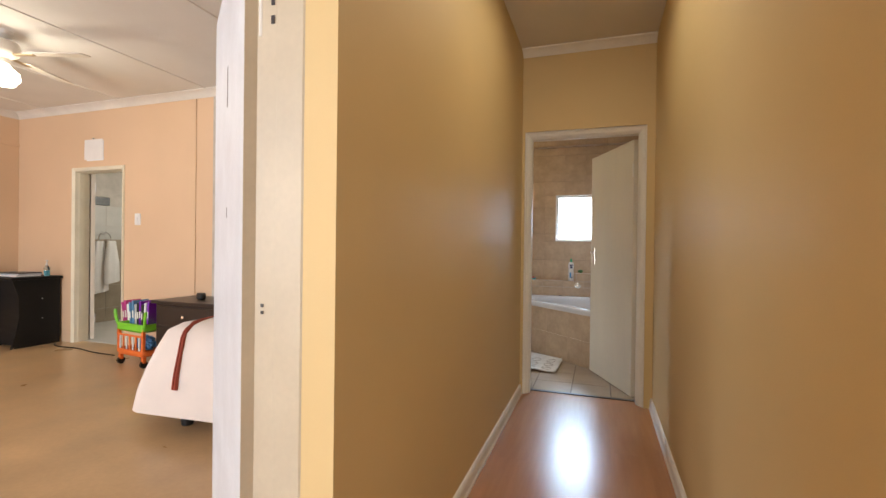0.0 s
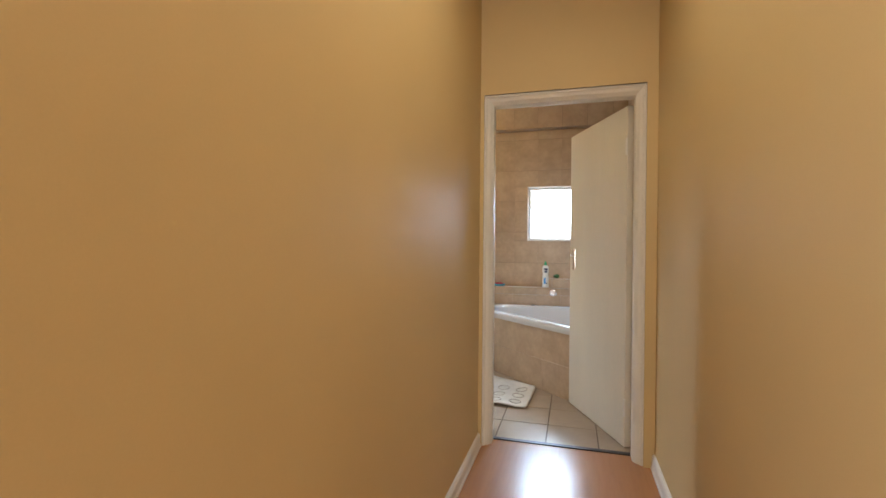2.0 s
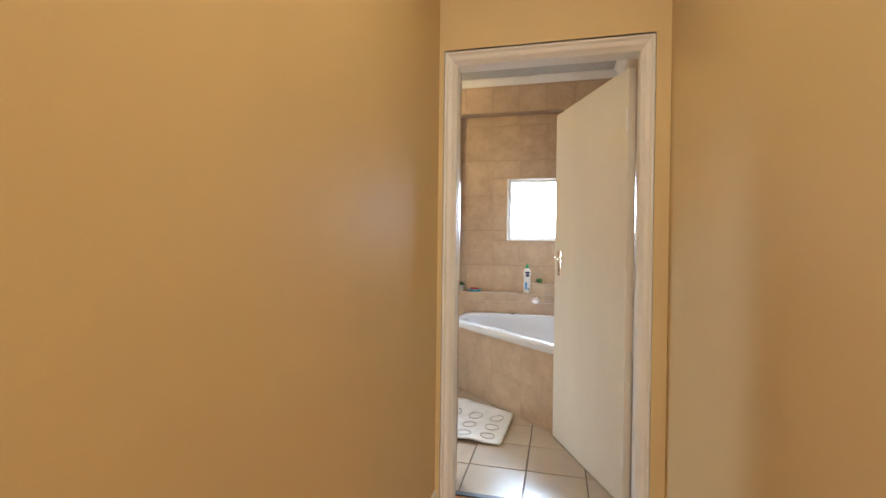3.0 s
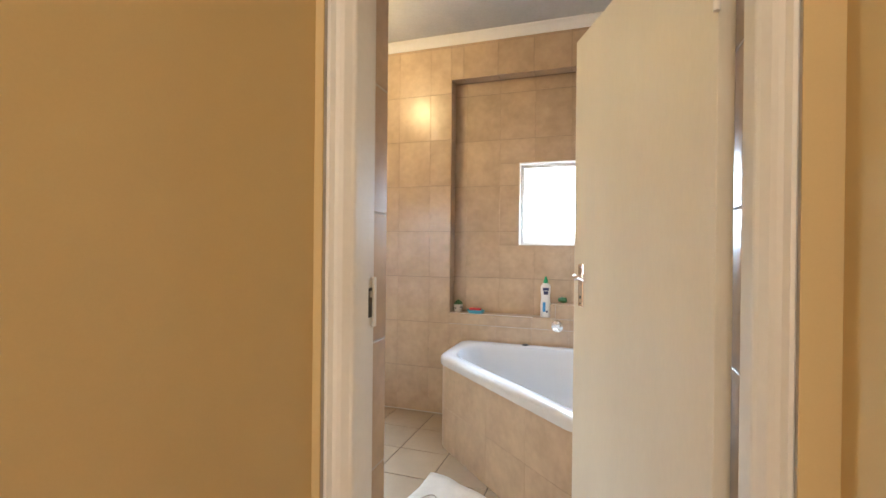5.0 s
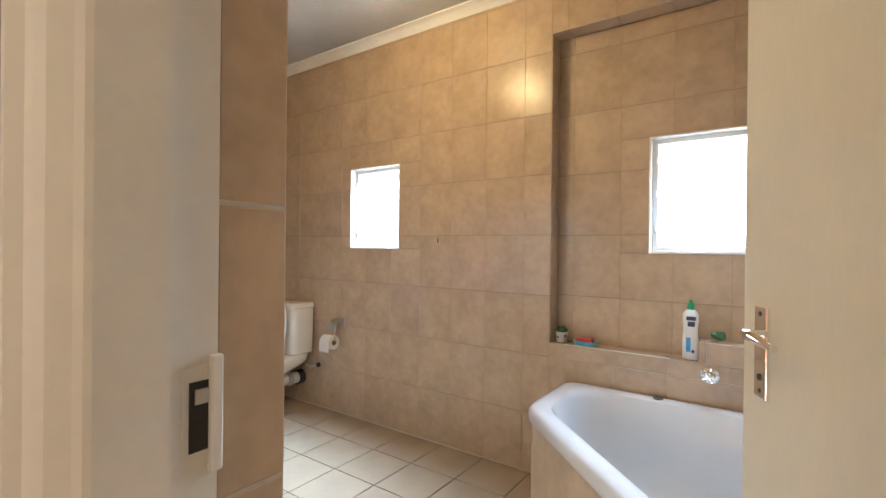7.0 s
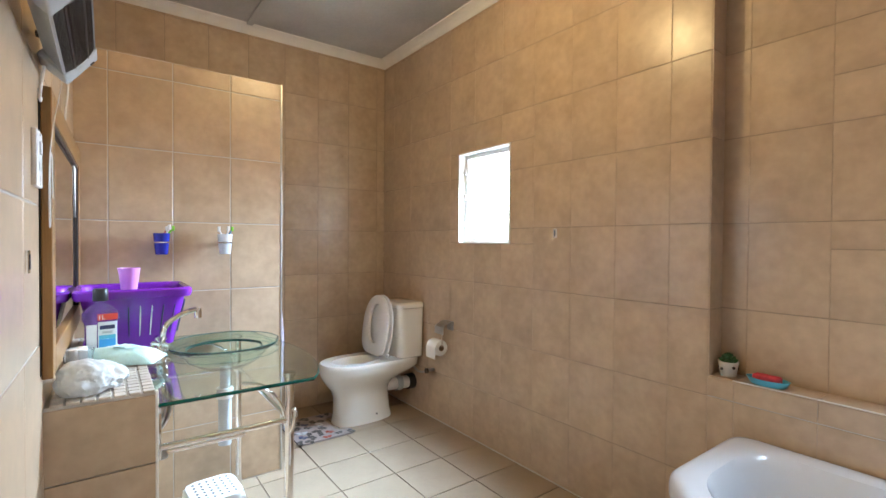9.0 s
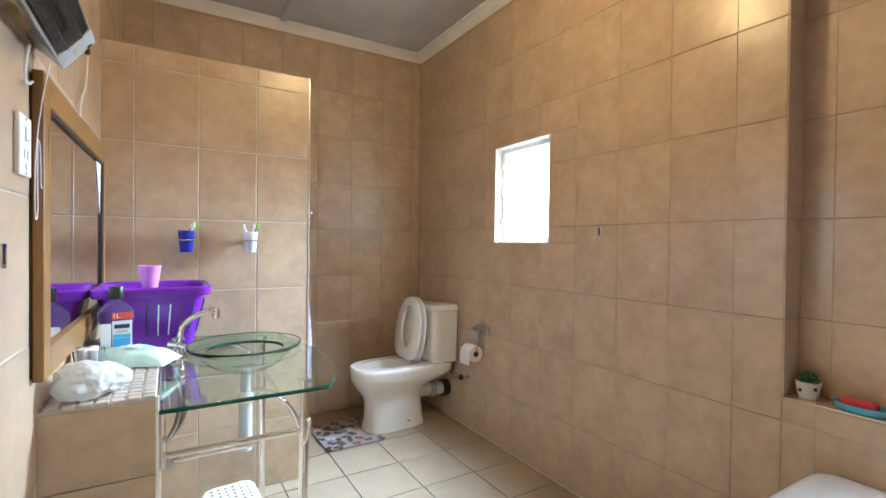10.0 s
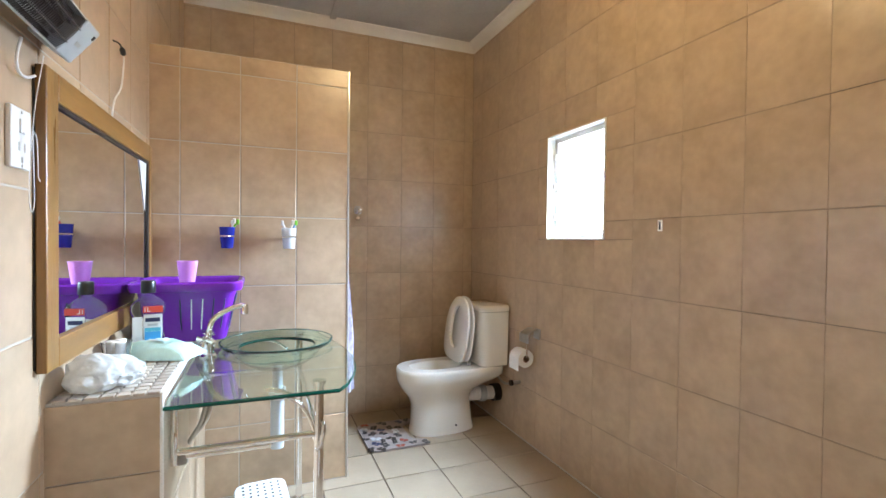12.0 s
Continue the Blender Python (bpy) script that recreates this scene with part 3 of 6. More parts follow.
# ---------------------------------------------------------------- doors
def steel_frame(name, label, x0, x1, h, y0, depth, face=0.045, paint="enamel", rebate=0.0055, sunk=False):
    """A pressed steel door frame in its own axes: across x, its front at y0, rebated on the far side."""
    root = thing(name, (0, 0, 0), label, "door frame", kind="structure")
    prof = [(-face, 0.0), (-face, -0.012), (-face + 0.004, -0.018), (-face * 0.88, -0.0175), (-0.017, -0.004), (-0.012, -0.003), (-0.008, 0.010), (-0.004, 0.030), (0.0, 0.036), (0.0, depth * 0.645), (-rebate, depth * 0.655), (-rebate, depth), (-rebate - 0.004, depth), (-rebate - 0.004, 0.0)]
    if sunk:
        # the moulding turns back into the opening
        prof = [(-face, 0.040), (-face, 0.016), (-face * 0.93, 0.012), (-face * 0.80, 0.013), (-face * 0.66, 0.024), (-face * 0.50, 0.028), (-face * 0.34, 0.034), (-face * 0.14, 0.050), (-0.002, 0.056), (0.0, 0.062), (0.0, depth * 0.695), (-rebate, depth * 0.705), (-rebate, depth), (-rebate - 0.004, depth), (-rebate - 0.004, 0.070), (-face, 0.070)]
    for nm, xx, s in (("jamb", x0, 1), ("jamb", x1, -1)):
        bm = bmesh.new()
        loft(bm, [[(xx + s * d, y0 + dy, z + (-d if z > 1 else 0)) for d, dy in prof] for z in (0.0, h)])
        part(nm, bm, M[paint], root)
    bm = bmesh.new()
    loft(bm, [[(xx + s * d, y0 + dy, h - d) for d, dy in prof] for xx, s in ((x0, 1), (x1, -1))])
    part("head", bm, M[paint], root)
    return root


fr = steel_frame("door_frame_1", "cream enamelled pressed steel frame of the bathroom door", DX0, DX1, DH, YD - 0.004, 0.181, 0.05, rebate=0.015, sunk=True)
bm = bbox(DX0 - 0.019, DX0 - 0.0138, 3.634, 3.668, 1.027, 1.130, bevel=0.0005)
part("strike_plate", bm, M["enamel"], fr, "painted strike plate")
part("latch_tongue", bbox(DX0 - 0.013, DX0 - 0.0105, 3.645, 3.663, 1.090, 1.106, bevel=0.0006), M["steel"], fr, "bare steel edge of the latch hole")
part("strike_hole", bbox(DX0 - 0.014, DX0 - 0.0128, 3.640, 3.660, 1.040, 1.114), M["black"], fr, "dark latch hole")
box(bm := bmesh.new(), DX0 - 0.017, DX0 - 0.007, 3.660, 3.6745, 1.014, 1.140, 0.003)
part("strike_lip", bm, M["enamel"], fr)


def lever(parent, side, x, y, z, direction=1):
    """Lever handle on a long plate, on a leaf lying along +x; side: +1 or -1 of y."""
    h = part("handle", bbox(x - 0.021, x + 0.021, y, y + side * 0.007, z - 0.085, z + 0.070, bevel=0.002) if side > 0 else bbox(x - 0.021, x + 0.021, y - 0.007, y, z - 0.085, z + 0.070, bevel=0.002), M["chrome"], parent, "chrome lever handle on a long plate")
    bm = tube(bmesh.new(), [(x, y, z + 0.02), (x, y + side * 0.024, z + 0.02)], 0.010)
    tube(bm, smooth_path([(x + direction * 0.008, y + side * 0.025, z + 0.02), (x - direction * 0.03, y + side * 0.030, z + 0.022), (x - direction * 0.095, y + side * 0.028, z + 0.016)], 5), [0.010] * 5 + [0.0085, 0.008, 0.0075, 0.007, 0.0065, 0.006])
    part("lever", bm, M["chrome"], h, smooth=True)
    part("keyhole", tube(bmesh.new(), [(x, y, z - 0.05), (x, y + side * 0.0085, z - 0.05)], 0.006), M["black"], h)
    for dz in (0.058, -0.073):
        part("screw", tube(bmesh.new(), [(x, y, z + dz), (x, y + side * 0.0082, z + dz)], 0.004, 8), M["dark_bead"], h)
    return h


def door_leaf(name, hinge, degrees, width, height, label, material):
    """A flush door leaf from its hinge line; degrees: which way the leaf points (0 = +x)."""
    root = thing(name, (hinge[0], hinge[1], 0.0), label, "door", rz=degrees, kind="structure")
    part("leaf", bbox(0.0, width, -0.020, 0.020, 0.008, height, bevel=0.002), material, root)
    return root


d1 = door_leaf("door_1", (DX1 - 0.006, 3.712), 113.6, 0.792, 1.998, "cream painted flush door standing open into the bathroom", M["door_white"])
lever(d1, 1, 0.713, 0.020, 1.092, 1)
lever(d1, -1, 0.713, -0.020, 1.092, 1)
for z in (0.24, 1.76):
    part("hinge", tube(bmesh.new(), [(-0.004, 0.026, z - 0.05), (-0.004, 0.026, z + 0.05)], 0.007), M["enamel"], d1, "painted butt hinge")

# bedroom doorway: frame built along x and turned into the passage's left wall
f2 = steel_frame("door_frame_2", "cream painted door frame of the bedroom, chipped at the hinges", OPEN[0], OPEN[1], OPEN[3], 0.058, 0.169, 0.024, "cream_enamel", rebate=0.0015)
f2.matrix_world = pose(XL, 0, 0, 0, 0, 90)

# bedroom door leaf, swung far into the bedroom
d2 = door_leaf("door_2", (-0.609, 0.797), 139.6, 0.79, 2.01, "bluish-white painted bedroom door, chipped, standing wide open", M["old_white"])
for z in (0.33, 1.72):
    part("hinge", tube(bmesh.new(), [(-0.008, -0.020, z - 0.055), (-0.008, -0.020, z + 0.055)], 0.007), M["enamel"], d2, "painted butt hinge")
part("edge_paint", bbox(-0.003, 0.0, -0.019, 0.019, 0.01, 2.005), M["cream_enamel"], d2, "cream painted hinge edge")
for z, w, h in ((1.66, 0.004, 0.045), (1.25, 0.003, 0.016), (1.60, 0.006, 0.02)):
    part("chip", bbox(0.35, 0.35 + w * 4, 0.0195, 0.0207, z - h, z + h, bevel=0.0005), M["dark_bead"], d2, "dark chip in the paint")
# old hinge scars on the frame
for z in (1.70, 1.745, 1.79):
    part("scar", bbox(OPEN[1] - 0.001, OPEN[1] + 0.0005, 0.175, 0.185, z - 0.010, z + 0.010), M["dark_bead"], f2, "painted-over hinge knuckle")
for z in (0.985, 1.002):
    part("scar", bbox(OPEN[1] - 0.001, OPEN[1] + 0.0005, 0.200, 0.208, z - 0.004, z + 0.004), M["brown_wood"], f2, "rust spot")


# ---------------------------------------------------------------- windows
def bath_window(name, x0, x1, z0, z1, y, label):
    """A small steel window set back in the wall: frame, pane, peg stay."""
    root = thing(name, ((x0 + x1) / 2, y, z0), label, "window", kind="structure")
    cx, h, w = 0, z1 - z0, (x1 - x0) / 2
    lin = bmesh.new()
    for a in ((-w, -w + 0.008, 0, 0.24, 0, h), (w - 0.008, w, 0, 0.24, 0, h), (-w, w, 0, 0.24, 0, 0.008), (-w, w, 0, 0.24, h - 0.008, h)):
        box(lin, *a, 0.002)
    part("lining", lin, M["cornice_paint"], root, "white painted reveal")
    fr = bmesh.new()
    for a in ((-w + 0.008, -w + 0.034, 0.05, 0.085, 0.008, h - 0.008), (w - 0.034, w - 0.008, 0.05, 0.085, 0.008, h - 0.008), (-w + 0.03, w - 0.03, 0.05, 0.085, 0.008, 0.034), (-w + 0.03, w - 0.03, 0.05, 0.085, h - 0.034, h - 0.008)):
        box(fr, *a, 0.004)
    part("window_frame", fr, M["white_plastic"], root, "white steel casement")
    p = part("pane", bbox(-w + 0.03, w - 0.03, 0.064, 0.068, 0.03, h - 0.03), M["pane"], root)
    p.visible_shadow = False
    st = tube(bmesh.new(), smooth_path([(-w + 0.10, 0.045, 0.045), (0.0, 0.035, 0.048), (w - 0.06, 0.045, 0.045)]), 0.005, 8)
    part("stay", st, M["white_plastic"], root)
    for z in (0.22 * h, 0.52 * h, 0.80 * h):
        part("catch", bbox(-w + 0.010, -w + 0.030, 0.036, 0.05, z - 0.018, z + 0.018, bevel=0.003), M["white_plastic"], root)
    return root


bath_window("window_1", *W1[:2], *W1[2:], YF - 0.006, "small white steel window, glare of daylight behind it")
bath_window("window_2", *W2[:2], *W2[2:], YN - 0.006, "small white steel window above the bath, bright daylight")
setting("backdrop", bbox(-3.2, 1.2, 6.30, 6.32, 0.6, 2.6), M["daylight"], "overexposed daylight outside the bathroom windows", "backdrop")
# Both stand out of view; window_4 is added to light the passage.
for nm, x0, x1, z0, z1 in (("window_3", -5.2, -2.0, 0.85, 2.35), ("window_4", -0.2, 2.4, 0.75, 2.25)):
    root = thing(nm, ((x0 + x1) / 2, -3.26, z0), "unseen white framed window letting in daylight", "window", kind="structure")
    w, h = (x1 - x0) / 2, z1 - z0
    fr = bmesh.new()
    for a in ((-w, -w + 0.05, -0.03, 0.03, 0, h), (w - 0.05, w, -0.03, 0.03, 0, h), (-w + 0.05, w - 0.05, -0.03, 0.03, 0, 0.05), (-w + 0.05, w - 0.05, -0.03, 0.03, h - 0.05, h), (-0.025, 0.025, -0.03, 0.03, 0.05, h - 0.05)):
        box(fr, *a, 0.004)
    part("window_frame", fr, M["white_plastic"], root)
    p = part("pane", bbox(-w + 0.05, w - 0.05, -0.003, 0.003, 0.05, h - 0.05), M["pane"], root)
    p.visible_shadow = False


# ---------------------------------------------------------------- bath
def offset_poly(pts, d):
    """Moves every side of a counter-clockwise polygon inwards by d."""
    out, n = [], len(pts)
    for i in range(n):
        a, b, c = Vector(pts[i - 1]), Vector(pts[i]), Vector(pts[(i + 1) % n])
        u, v = (b - a).normalized(), (c - b).normalized()
        nu, nv = Vector((-u.y, u.x)), Vector((-v.y, v.x))
        k = (nu + nv) / (1 + nu.dot(nv))
        out.append((b.x + k.x * d, b.y + k.y * d))
    return out


def round_poly(pts, radii, n=8):
    """The polygon with its corners turned into arcs of n + 1 points."""
    out, m = [], len(pts)
    for i in range(m):
        a, b, c = Vector(pts[i - 1]), Vector(pts[i]), Vector(pts[(i + 1) % m])
        r = radii[i]
        u, v = (a - b).normalized(), (c - b).normalized()
        half = u.angle(v) / 2
        t = min(r / math.tan(half), 0.48 * (a - b).length, 0.48 * (c - b).length)
        p0, p1 = b + u * t, b + v * t
        for k in range(n + 1):
            s = k / n
            q = (1 - s) ** 2 * p0 + 2 * s * (1 - s) * b + s * s * p1
            out.append((q.x, q.y))
    return out


BATH = [(-0.703, 5.792), (-0.703, 5.290), (0.142, 4.450), (BXR - 0.004, 4.450), (BXR - 0.004, 5.792)]
BR = [0.07, 0.16, 0.16, 0.03, 0.05]


def bathtub():
    root = thing("bathtub", (0, 0, 0), "white acrylic corner bath with a beige tiled apron", "bathtub")
    rings = []
    for d, z, grow in ((0.022, 0.505, 0), (0.0, 0.505, 0), (0.0, 0.535, 0), (0.004, 0.548, 0), (0.014, 0.557, 0), (0.03, 0.561, 0), (0.066, 0.560, 0.05), (0.086, 0.553, 0.08), (0.100, 0.525, 0.10), (0.122, 0.42, 0.11), (0.150, 0.28, 0.12), (0.18, 0.19, 0.12), (0.24, 0.155, 0.10)):
        poly = offset_poly(BATH, d)
        rr = round_poly(poly, [max(0.02, r + grow) for r in BR], 10)
        rings.append([(x, y, z) for x, y in rr])
    bm = loft(bmesh.new(), rings, cap0=False)
    part("tub", bm, M["bath_acrylic"], root, "glossy white acrylic tub", smooth=True)
    core = round_poly(offset_poly(BATH, 0.020), BR, 10)
    inner = round_poly(offset_poly(BATH, 0.028), BR, 10)
    bm = loft(bmesh.new(), [[(x, y, z) for x, y in core] for z in (0.0, 0.51)] + [[(x, y, z) for x, y in inner] for z in (0.51, 0.0)], False, False)
    apron = part("apron", bm, M["grout_dark"], root, "tiled front of the bath")
    # tiles follow the apron's outline
    line = round_poly(offset_poly(BATH, 0.012), BR, 10)
    n0 = len(line)
    path = [Vector(p) for p in line[5:38]]
    acc = [0.0]
    for a, b in zip(path, path[1:]):
        acc.append(acc[-1] + (b - a).length)

    def at(s):
        for i in range(len(path) - 1):
            if s <= acc[i + 1]:
                f = (s - acc[i]) / max(1e-6, acc[i + 1] - acc[i])
                d = (path[i + 1] - path[i]).normalized()
                return path[i].lerp(path[i + 1], f), Vector((d.y, -d.x))
        d = (path[-1] - path[-2]).normalized()
        return path[-1], Vector((d.y, -d.x))

    cuts = joints(0.0, acc[-1], 0.66, 0.333)
    for s0, s1 in zip(cuts, cuts[1:]):
        for z0, z1 in ((0.0, 0.25), (0.25, 0.503)):
            k = 8
            front, back = [], []
            for i in range(k + 1):
                s = s0 + 0.0008 + (s1 - s0 - 0.0016) * i / k
                p, nn = at(s)
                front.append(p + nn * 0.0)
                back.append(p - nn * 0.007)
            tb = bmesh.new()
            e = 0.0008
            rings = []
            for f, b in zip(front, back):
                rings.append([(b.x, b.y, z0 + e), (f.x, f.y, z0 + e), (f.x, f.y, z1 - e), (b.x, b.y, z1 - e)])
            loft(tb, rings)
            part("tile", tb, M["tile"], apron, smooth=True)
    part("overflow", lathe(bmesh.new(), [(0.024, 0), (0.024, 0.006), (0.016, 0.011), (0.0, 0.011)], 20, (-0.240, 5.745, 0.556), cap1=False), M["black"], root, "dark rubber plug on the rim", True)
    part("waste", lathe(bmesh.new(), [(0.03, 0), (0.03, 0.003), (0.02, 0.004), (0.0, 0.002)], 20, (0.12, 5.2, 0.157), cap1=False), M["chrome"], root, "", True)
    return root


bathtub()


def bath_spout():
    root = thing("bath_tap", (-0.035, YF - 0.008, 0.694), "chrome bath mixer knob on the ledge wall", "tap")
    bm = tube(bmesh.new(), [(0, 0.006, 0), (0, -0.006, 0), (0, -0.012, 0)], [0.038, 0.038, 0.030], 24)
    part("plate", bm, M["chrome"], root, "", True)
    bm = tube(bmesh.new(), [(0, -0.008, 0), (0, -0.046, 0)], [0.020, 0.018], 16)
    part("body", bm, M["chrome"], root, "", True)
    bm = bmesh.new()
    for a in range(4):
        c, s = math.cos(a * math.pi / 2 + 0.5), math.sin(a * math.pi / 2 + 0.5)
        tube(bm, [(0, -0.040, 0), (0.026 * c, -0.044, 0.026 * s)], [0.010, 0.009], 10)
    part("cross_handle", bm, M["chrome"], root, "", True)
    return root


bath_spout()

# ---------------------------------------------------------------- niche ledge things
ns = setting("niche_step", bbox(-0.082, BXR, YF + 0.004, YN, NZ0 - 0.004, 0.834), M["grout_light"], "raised tiled step on the ledge", "ledge")


def succulent():
    root = thing("potted_succulent", (-0.749, 5.846, NZ0 + 0.006), "small green succulent in a pale patterned pot", "plant")
    part("pot", lathe(bmesh.new(), [(0.024, 0), (0.027, 0.004), (0.034, 0.05), (0.036, 0.056), (0.031, 0.057), (0.028, 0.045)], 24), M["pot"], root, "pale pot with dark spots", True)
    for a in range(5):
        an = a * 1.256 - 1.9
        bm = lathe(bmesh.new(), [(0.006, 0), (0.006, 0.002), (0.0, 0.002)], 10, cap1=False)
        ob = part("spot", bm, M["dark_bead"], root)
        ob.matrix_basis = pose(0.0325 * math.cos(an), 0.0325 * math.sin(an), 0.03 + 0.008 * (a % 2), 0, 86, math.degrees(an))
    part("soil", lathe(bmesh.new(), [(0.029, 0.046), (0.0, 0.05)], 20, cap0=False, cap1=False), M["brown_card"], root)
    leaves = bmesh.new()
    for ring in range(4):
        k = 9 - ring * 2
        for i in range(k):
            an = 2 * math.pi * i / k + ring * 0.4
            tilt = 0.35 + ring * 0.33
            ln = 0.036 - ring * 0.004
            d = Vector((math.cos(an) * math.cos(tilt), math.sin(an) * math.cos(tilt), math.sin(tilt)))
            b = Vector((0, 0, 0.052 + ring * 0.005))
            tube(leaves, [b, b + d * ln * 0.45, b + d * ln * 0.8, b + d * ln], [0.004, 0.0085, 0.006, 0.0008], 7)
    part("leaves", leaves, M["leaf"], root, "thick pointed green leaves", True)
    return root


succulent()


def soap_dish():
    root = thing("soap_dish", (-0.613, 5.832, NZ0 + 0.006), "turquoise oval dish with a red sponge", "soap dish", rz=-4)
    prof = [(0.052, 0.0), (0.058, 0.004), (0.068, 0.022), (0.070, 0.024), (0.066, 0.024), (0.056, 0.008), (0.0, 0.007)]
    part("dish", lathe(bmesh.new(), prof, 28, sy=0.58, cap1=False), M["aqua_plastic"], root, "turquoise plastic dish", True)
    sp = bbox(-0.045, 0.040, -0.020, 0.020, 0.010, 0.036, bevel=0.007, seg=3)
    part("sponge", sp, M["red_sponge"], root, "red sponge", True)
    return root


soap_dish()


def cleaner_bottle():
    root = thing("cleaner_bottle", (-0.120, 5.838, NZ0 + 0.006), "white bottle of cream cleaner with green cap", "bottle", rz=8)
    rings = []
    for r, z in ((0.030, 0), (0.034, 0.004), (0.034, 0.10), (0.030, 0.135), (0.030, 0.16), (0.034, 0.19), (0.033, 0.225), (0.022, 0.243), (0.014, 0.250)):
        rings.append([(r * 1.05 * math.cos(2 * math.pi * i / 24), r * 0.72 * math.sin(2 * math.pi * i / 24), z) for i in range(24)])
    part("body", loft(bmesh.new(), rings), M["white_plastic"], root, "", True)
    part("cap", lathe(bmesh.new(), [(0.016, 0.248), (0.016, 0.268), (0.010, 0.276), (0.007, 0.295), (0.0, 0.297)], 18, cap1=False), M["green"], root, "green cap", True)
    for nm, m, x0, x1, z0, z1 in (("label", "label_navy", -0.020, 0.022, 0.195, 0.215), ("label", "label_navy", -0.014, 0.018, 0.165, 0.190), ("label", "label_blue", -0.020, 0.000, 0.04, 0.11), ("label", "label_navy", 0.004, 0.016, 0.035, 0.05)):
        part(nm, bbox(x0, x1, -0.0262, -0.0245, z0, z1, bevel=0.0006), M[m], root, "printed patch")
    root.scale = (0.95, 0.95, 0.94)
    return root


cleaner_bottle()


def scourer():
    root = thing("scouring_pad", (-0.004, 5.848, 0.845), "crumpled dark green scouring pad", "scouring pad")
    bm = bmesh.new()
    bmesh.ops.create_icosphere(bm, subdivisions=3, radius=0.025)
    for v in bm.verts:
        k = 1 + 0.35 * noise.noise(v.co * 60)
        v.co = Vector((v.co.x * 1.3 * k, v.co.y * 0.9 * k, v.co.z * 0.75 * k + 0.022))
    part("pad", bm, M["leaf"], root, "", True)
    return root


scourer()


# ---------------------------------------------------------------- toilet
def oval(cx, cy, hx, hy, z, n=32, front=1.0, back=1.0, sq=2.0):
    """A superellipse ring; the front end (towards -y) and the back end can be stretched."""
    out = []
    for i in range(n):
        a = 2 * math.pi * i / n
        c, s = math.cos(a), math.sin(a)
        x = math.copysign(abs(c) ** (2 / sq), c) * hx
        y = math.copysign(abs(s) ** (2 / sq), s) * hy * (back if s > 0 else front)
        out.append((cx + x, cy + y, z))
    return out


def toilet():
    root = thing("toilet", (-2.938, YF, 0.0), "white close-coupled toilet with its seat and lid raised", "toilet")
    def shell(hx, front, back, z, wide=2.3, n=40):
        """An outline rounded at the front and squared off towards the wall."""
        ring = []
        for i in range(n):
            a = 2 * math.pi * i / n
            c, s = math.cos(a), math.sin(a)
            e = wide if s < 0 else 2.3 + 3.2 * min(1, max(0, (back + 0.24) / 0.2))
            x = math.copysign(abs(c) ** (2 / e), c) * hx
            ring.append((x, -0.45 + abs(s) ** (2 / e) * ((front if s < 0 else back) + 0.45), z))
        return ring

    rings = [shell(0.125, -0.63, -0.20, 0.0, 2.6), shell(0.125, -0.63, -0.20, 0.012, 2.6), shell(0.113, -0.62, -0.21, 0.06, 2.6), shell(0.107, -0.62, -0.22, 0.18, 2.5), shell(0.118, -0.645, -0.215, 0.235, 2.4), shell(0.140, -0.68, -0.185, 0.275), shell(0.158, -0.70, -0.12, 0.31), shell(0.170, -0.712, -0.05, 0.338), shell(0.178, -0.716, -0.016, 0.36), shell(0.182, -0.718, -0.012, 0.395), shell(0.182, -0.718, -0.012, 0.410), shell(0.175, -0.711, -0.014, 0.420)]
    rings += [shell(0.108, -0.640, -0.285, 0.420, 2.1), shell(0.098, -0.630, -0.30, 0.404, 2.1), shell(0.088, -0.615, -0.315, 0.33, 2.1), shell(0.065, -0.55, -0.36, 0.24, 2.0), shell(0.03, -0.49, -0.40, 0.215, 2.0)]
    part("pan", loft(bmesh.new(), rings), M["white_ceramic"], root, "", True)
    rg = []
    for z, g in ((0.415, -0.012), (0.425, 0.0), (0.60, 0.006), (0.775, 0.010)):
        rg.append([(x, y, z) for x, y in round_poly([(-0.175 - g, -0.012), (-0.175 - g, -0.205 - g), (0.175 + g, -0.205 - g), (0.175 + g, -0.012)], [0.02, 0.06, 0.06, 0.02], 6)])
    cis = part("cistern", loft(bmesh.new(), rg), M["white_ceramic"], root, "", True)
    rg = []
    for z, g in ((0.777, 0.008), (0.779, 0.014), (0.800, 0.014), (0.812, 0.004), (0.816, -0.02)):
        rg.append([(x, y, z) for x, y in round_poly([(-0.175 - g, -0.010), (-0.175 - g, -0.205 - g), (0.175 + g, -0.205 - g), (0.175 + g, -0.010)], [0.02, 0.06, 0.06, 0.02], 6)])
    part("cistern_lid", loft(bmesh.new(), rg), M["white_ceramic"], cis, "", True)
    part("flush_button", lathe(bmesh.new(), [(0.030, 0.816), (0.030, 0.822), (0.024, 0.826), (0.0, 0.824)], 24, (0, -0.11, 0), cap1=False), M["chrome"], cis, "chrome flush button", True)

    def raised(name, y, hole, tilt, thick):
        bm = bmesh.new()
        o = [(u[0], u[1], 0) if u[1] >= 0 else (w[0] * (1 + 0.25 * u[1]), w[1], 0) for u, w in zip(oval(0, 0.0, 0.180, 0.220, 0, 40, sq=2.15), oval(0, 0.0, 0.180, 0.205, 0, 40, sq=4.2))]
        i = oval(0, 0.015, 0.088, 0.135, 0, 40, sq=2.2)
        if hole:
            ring = [[(p[0], p[1], 0) for p in o], [(p[0], p[1], thick * 0.7) for p in o], [(p[0] * 0.96, p[1] * 0.96, thick) for p in o], [(p[0] * 1.06, p[1] * 1.05, thick) for p in i], [(p[0], p[1], thick * 0.6) for p in i], [(p[0], p[1], 0) for p in i]]
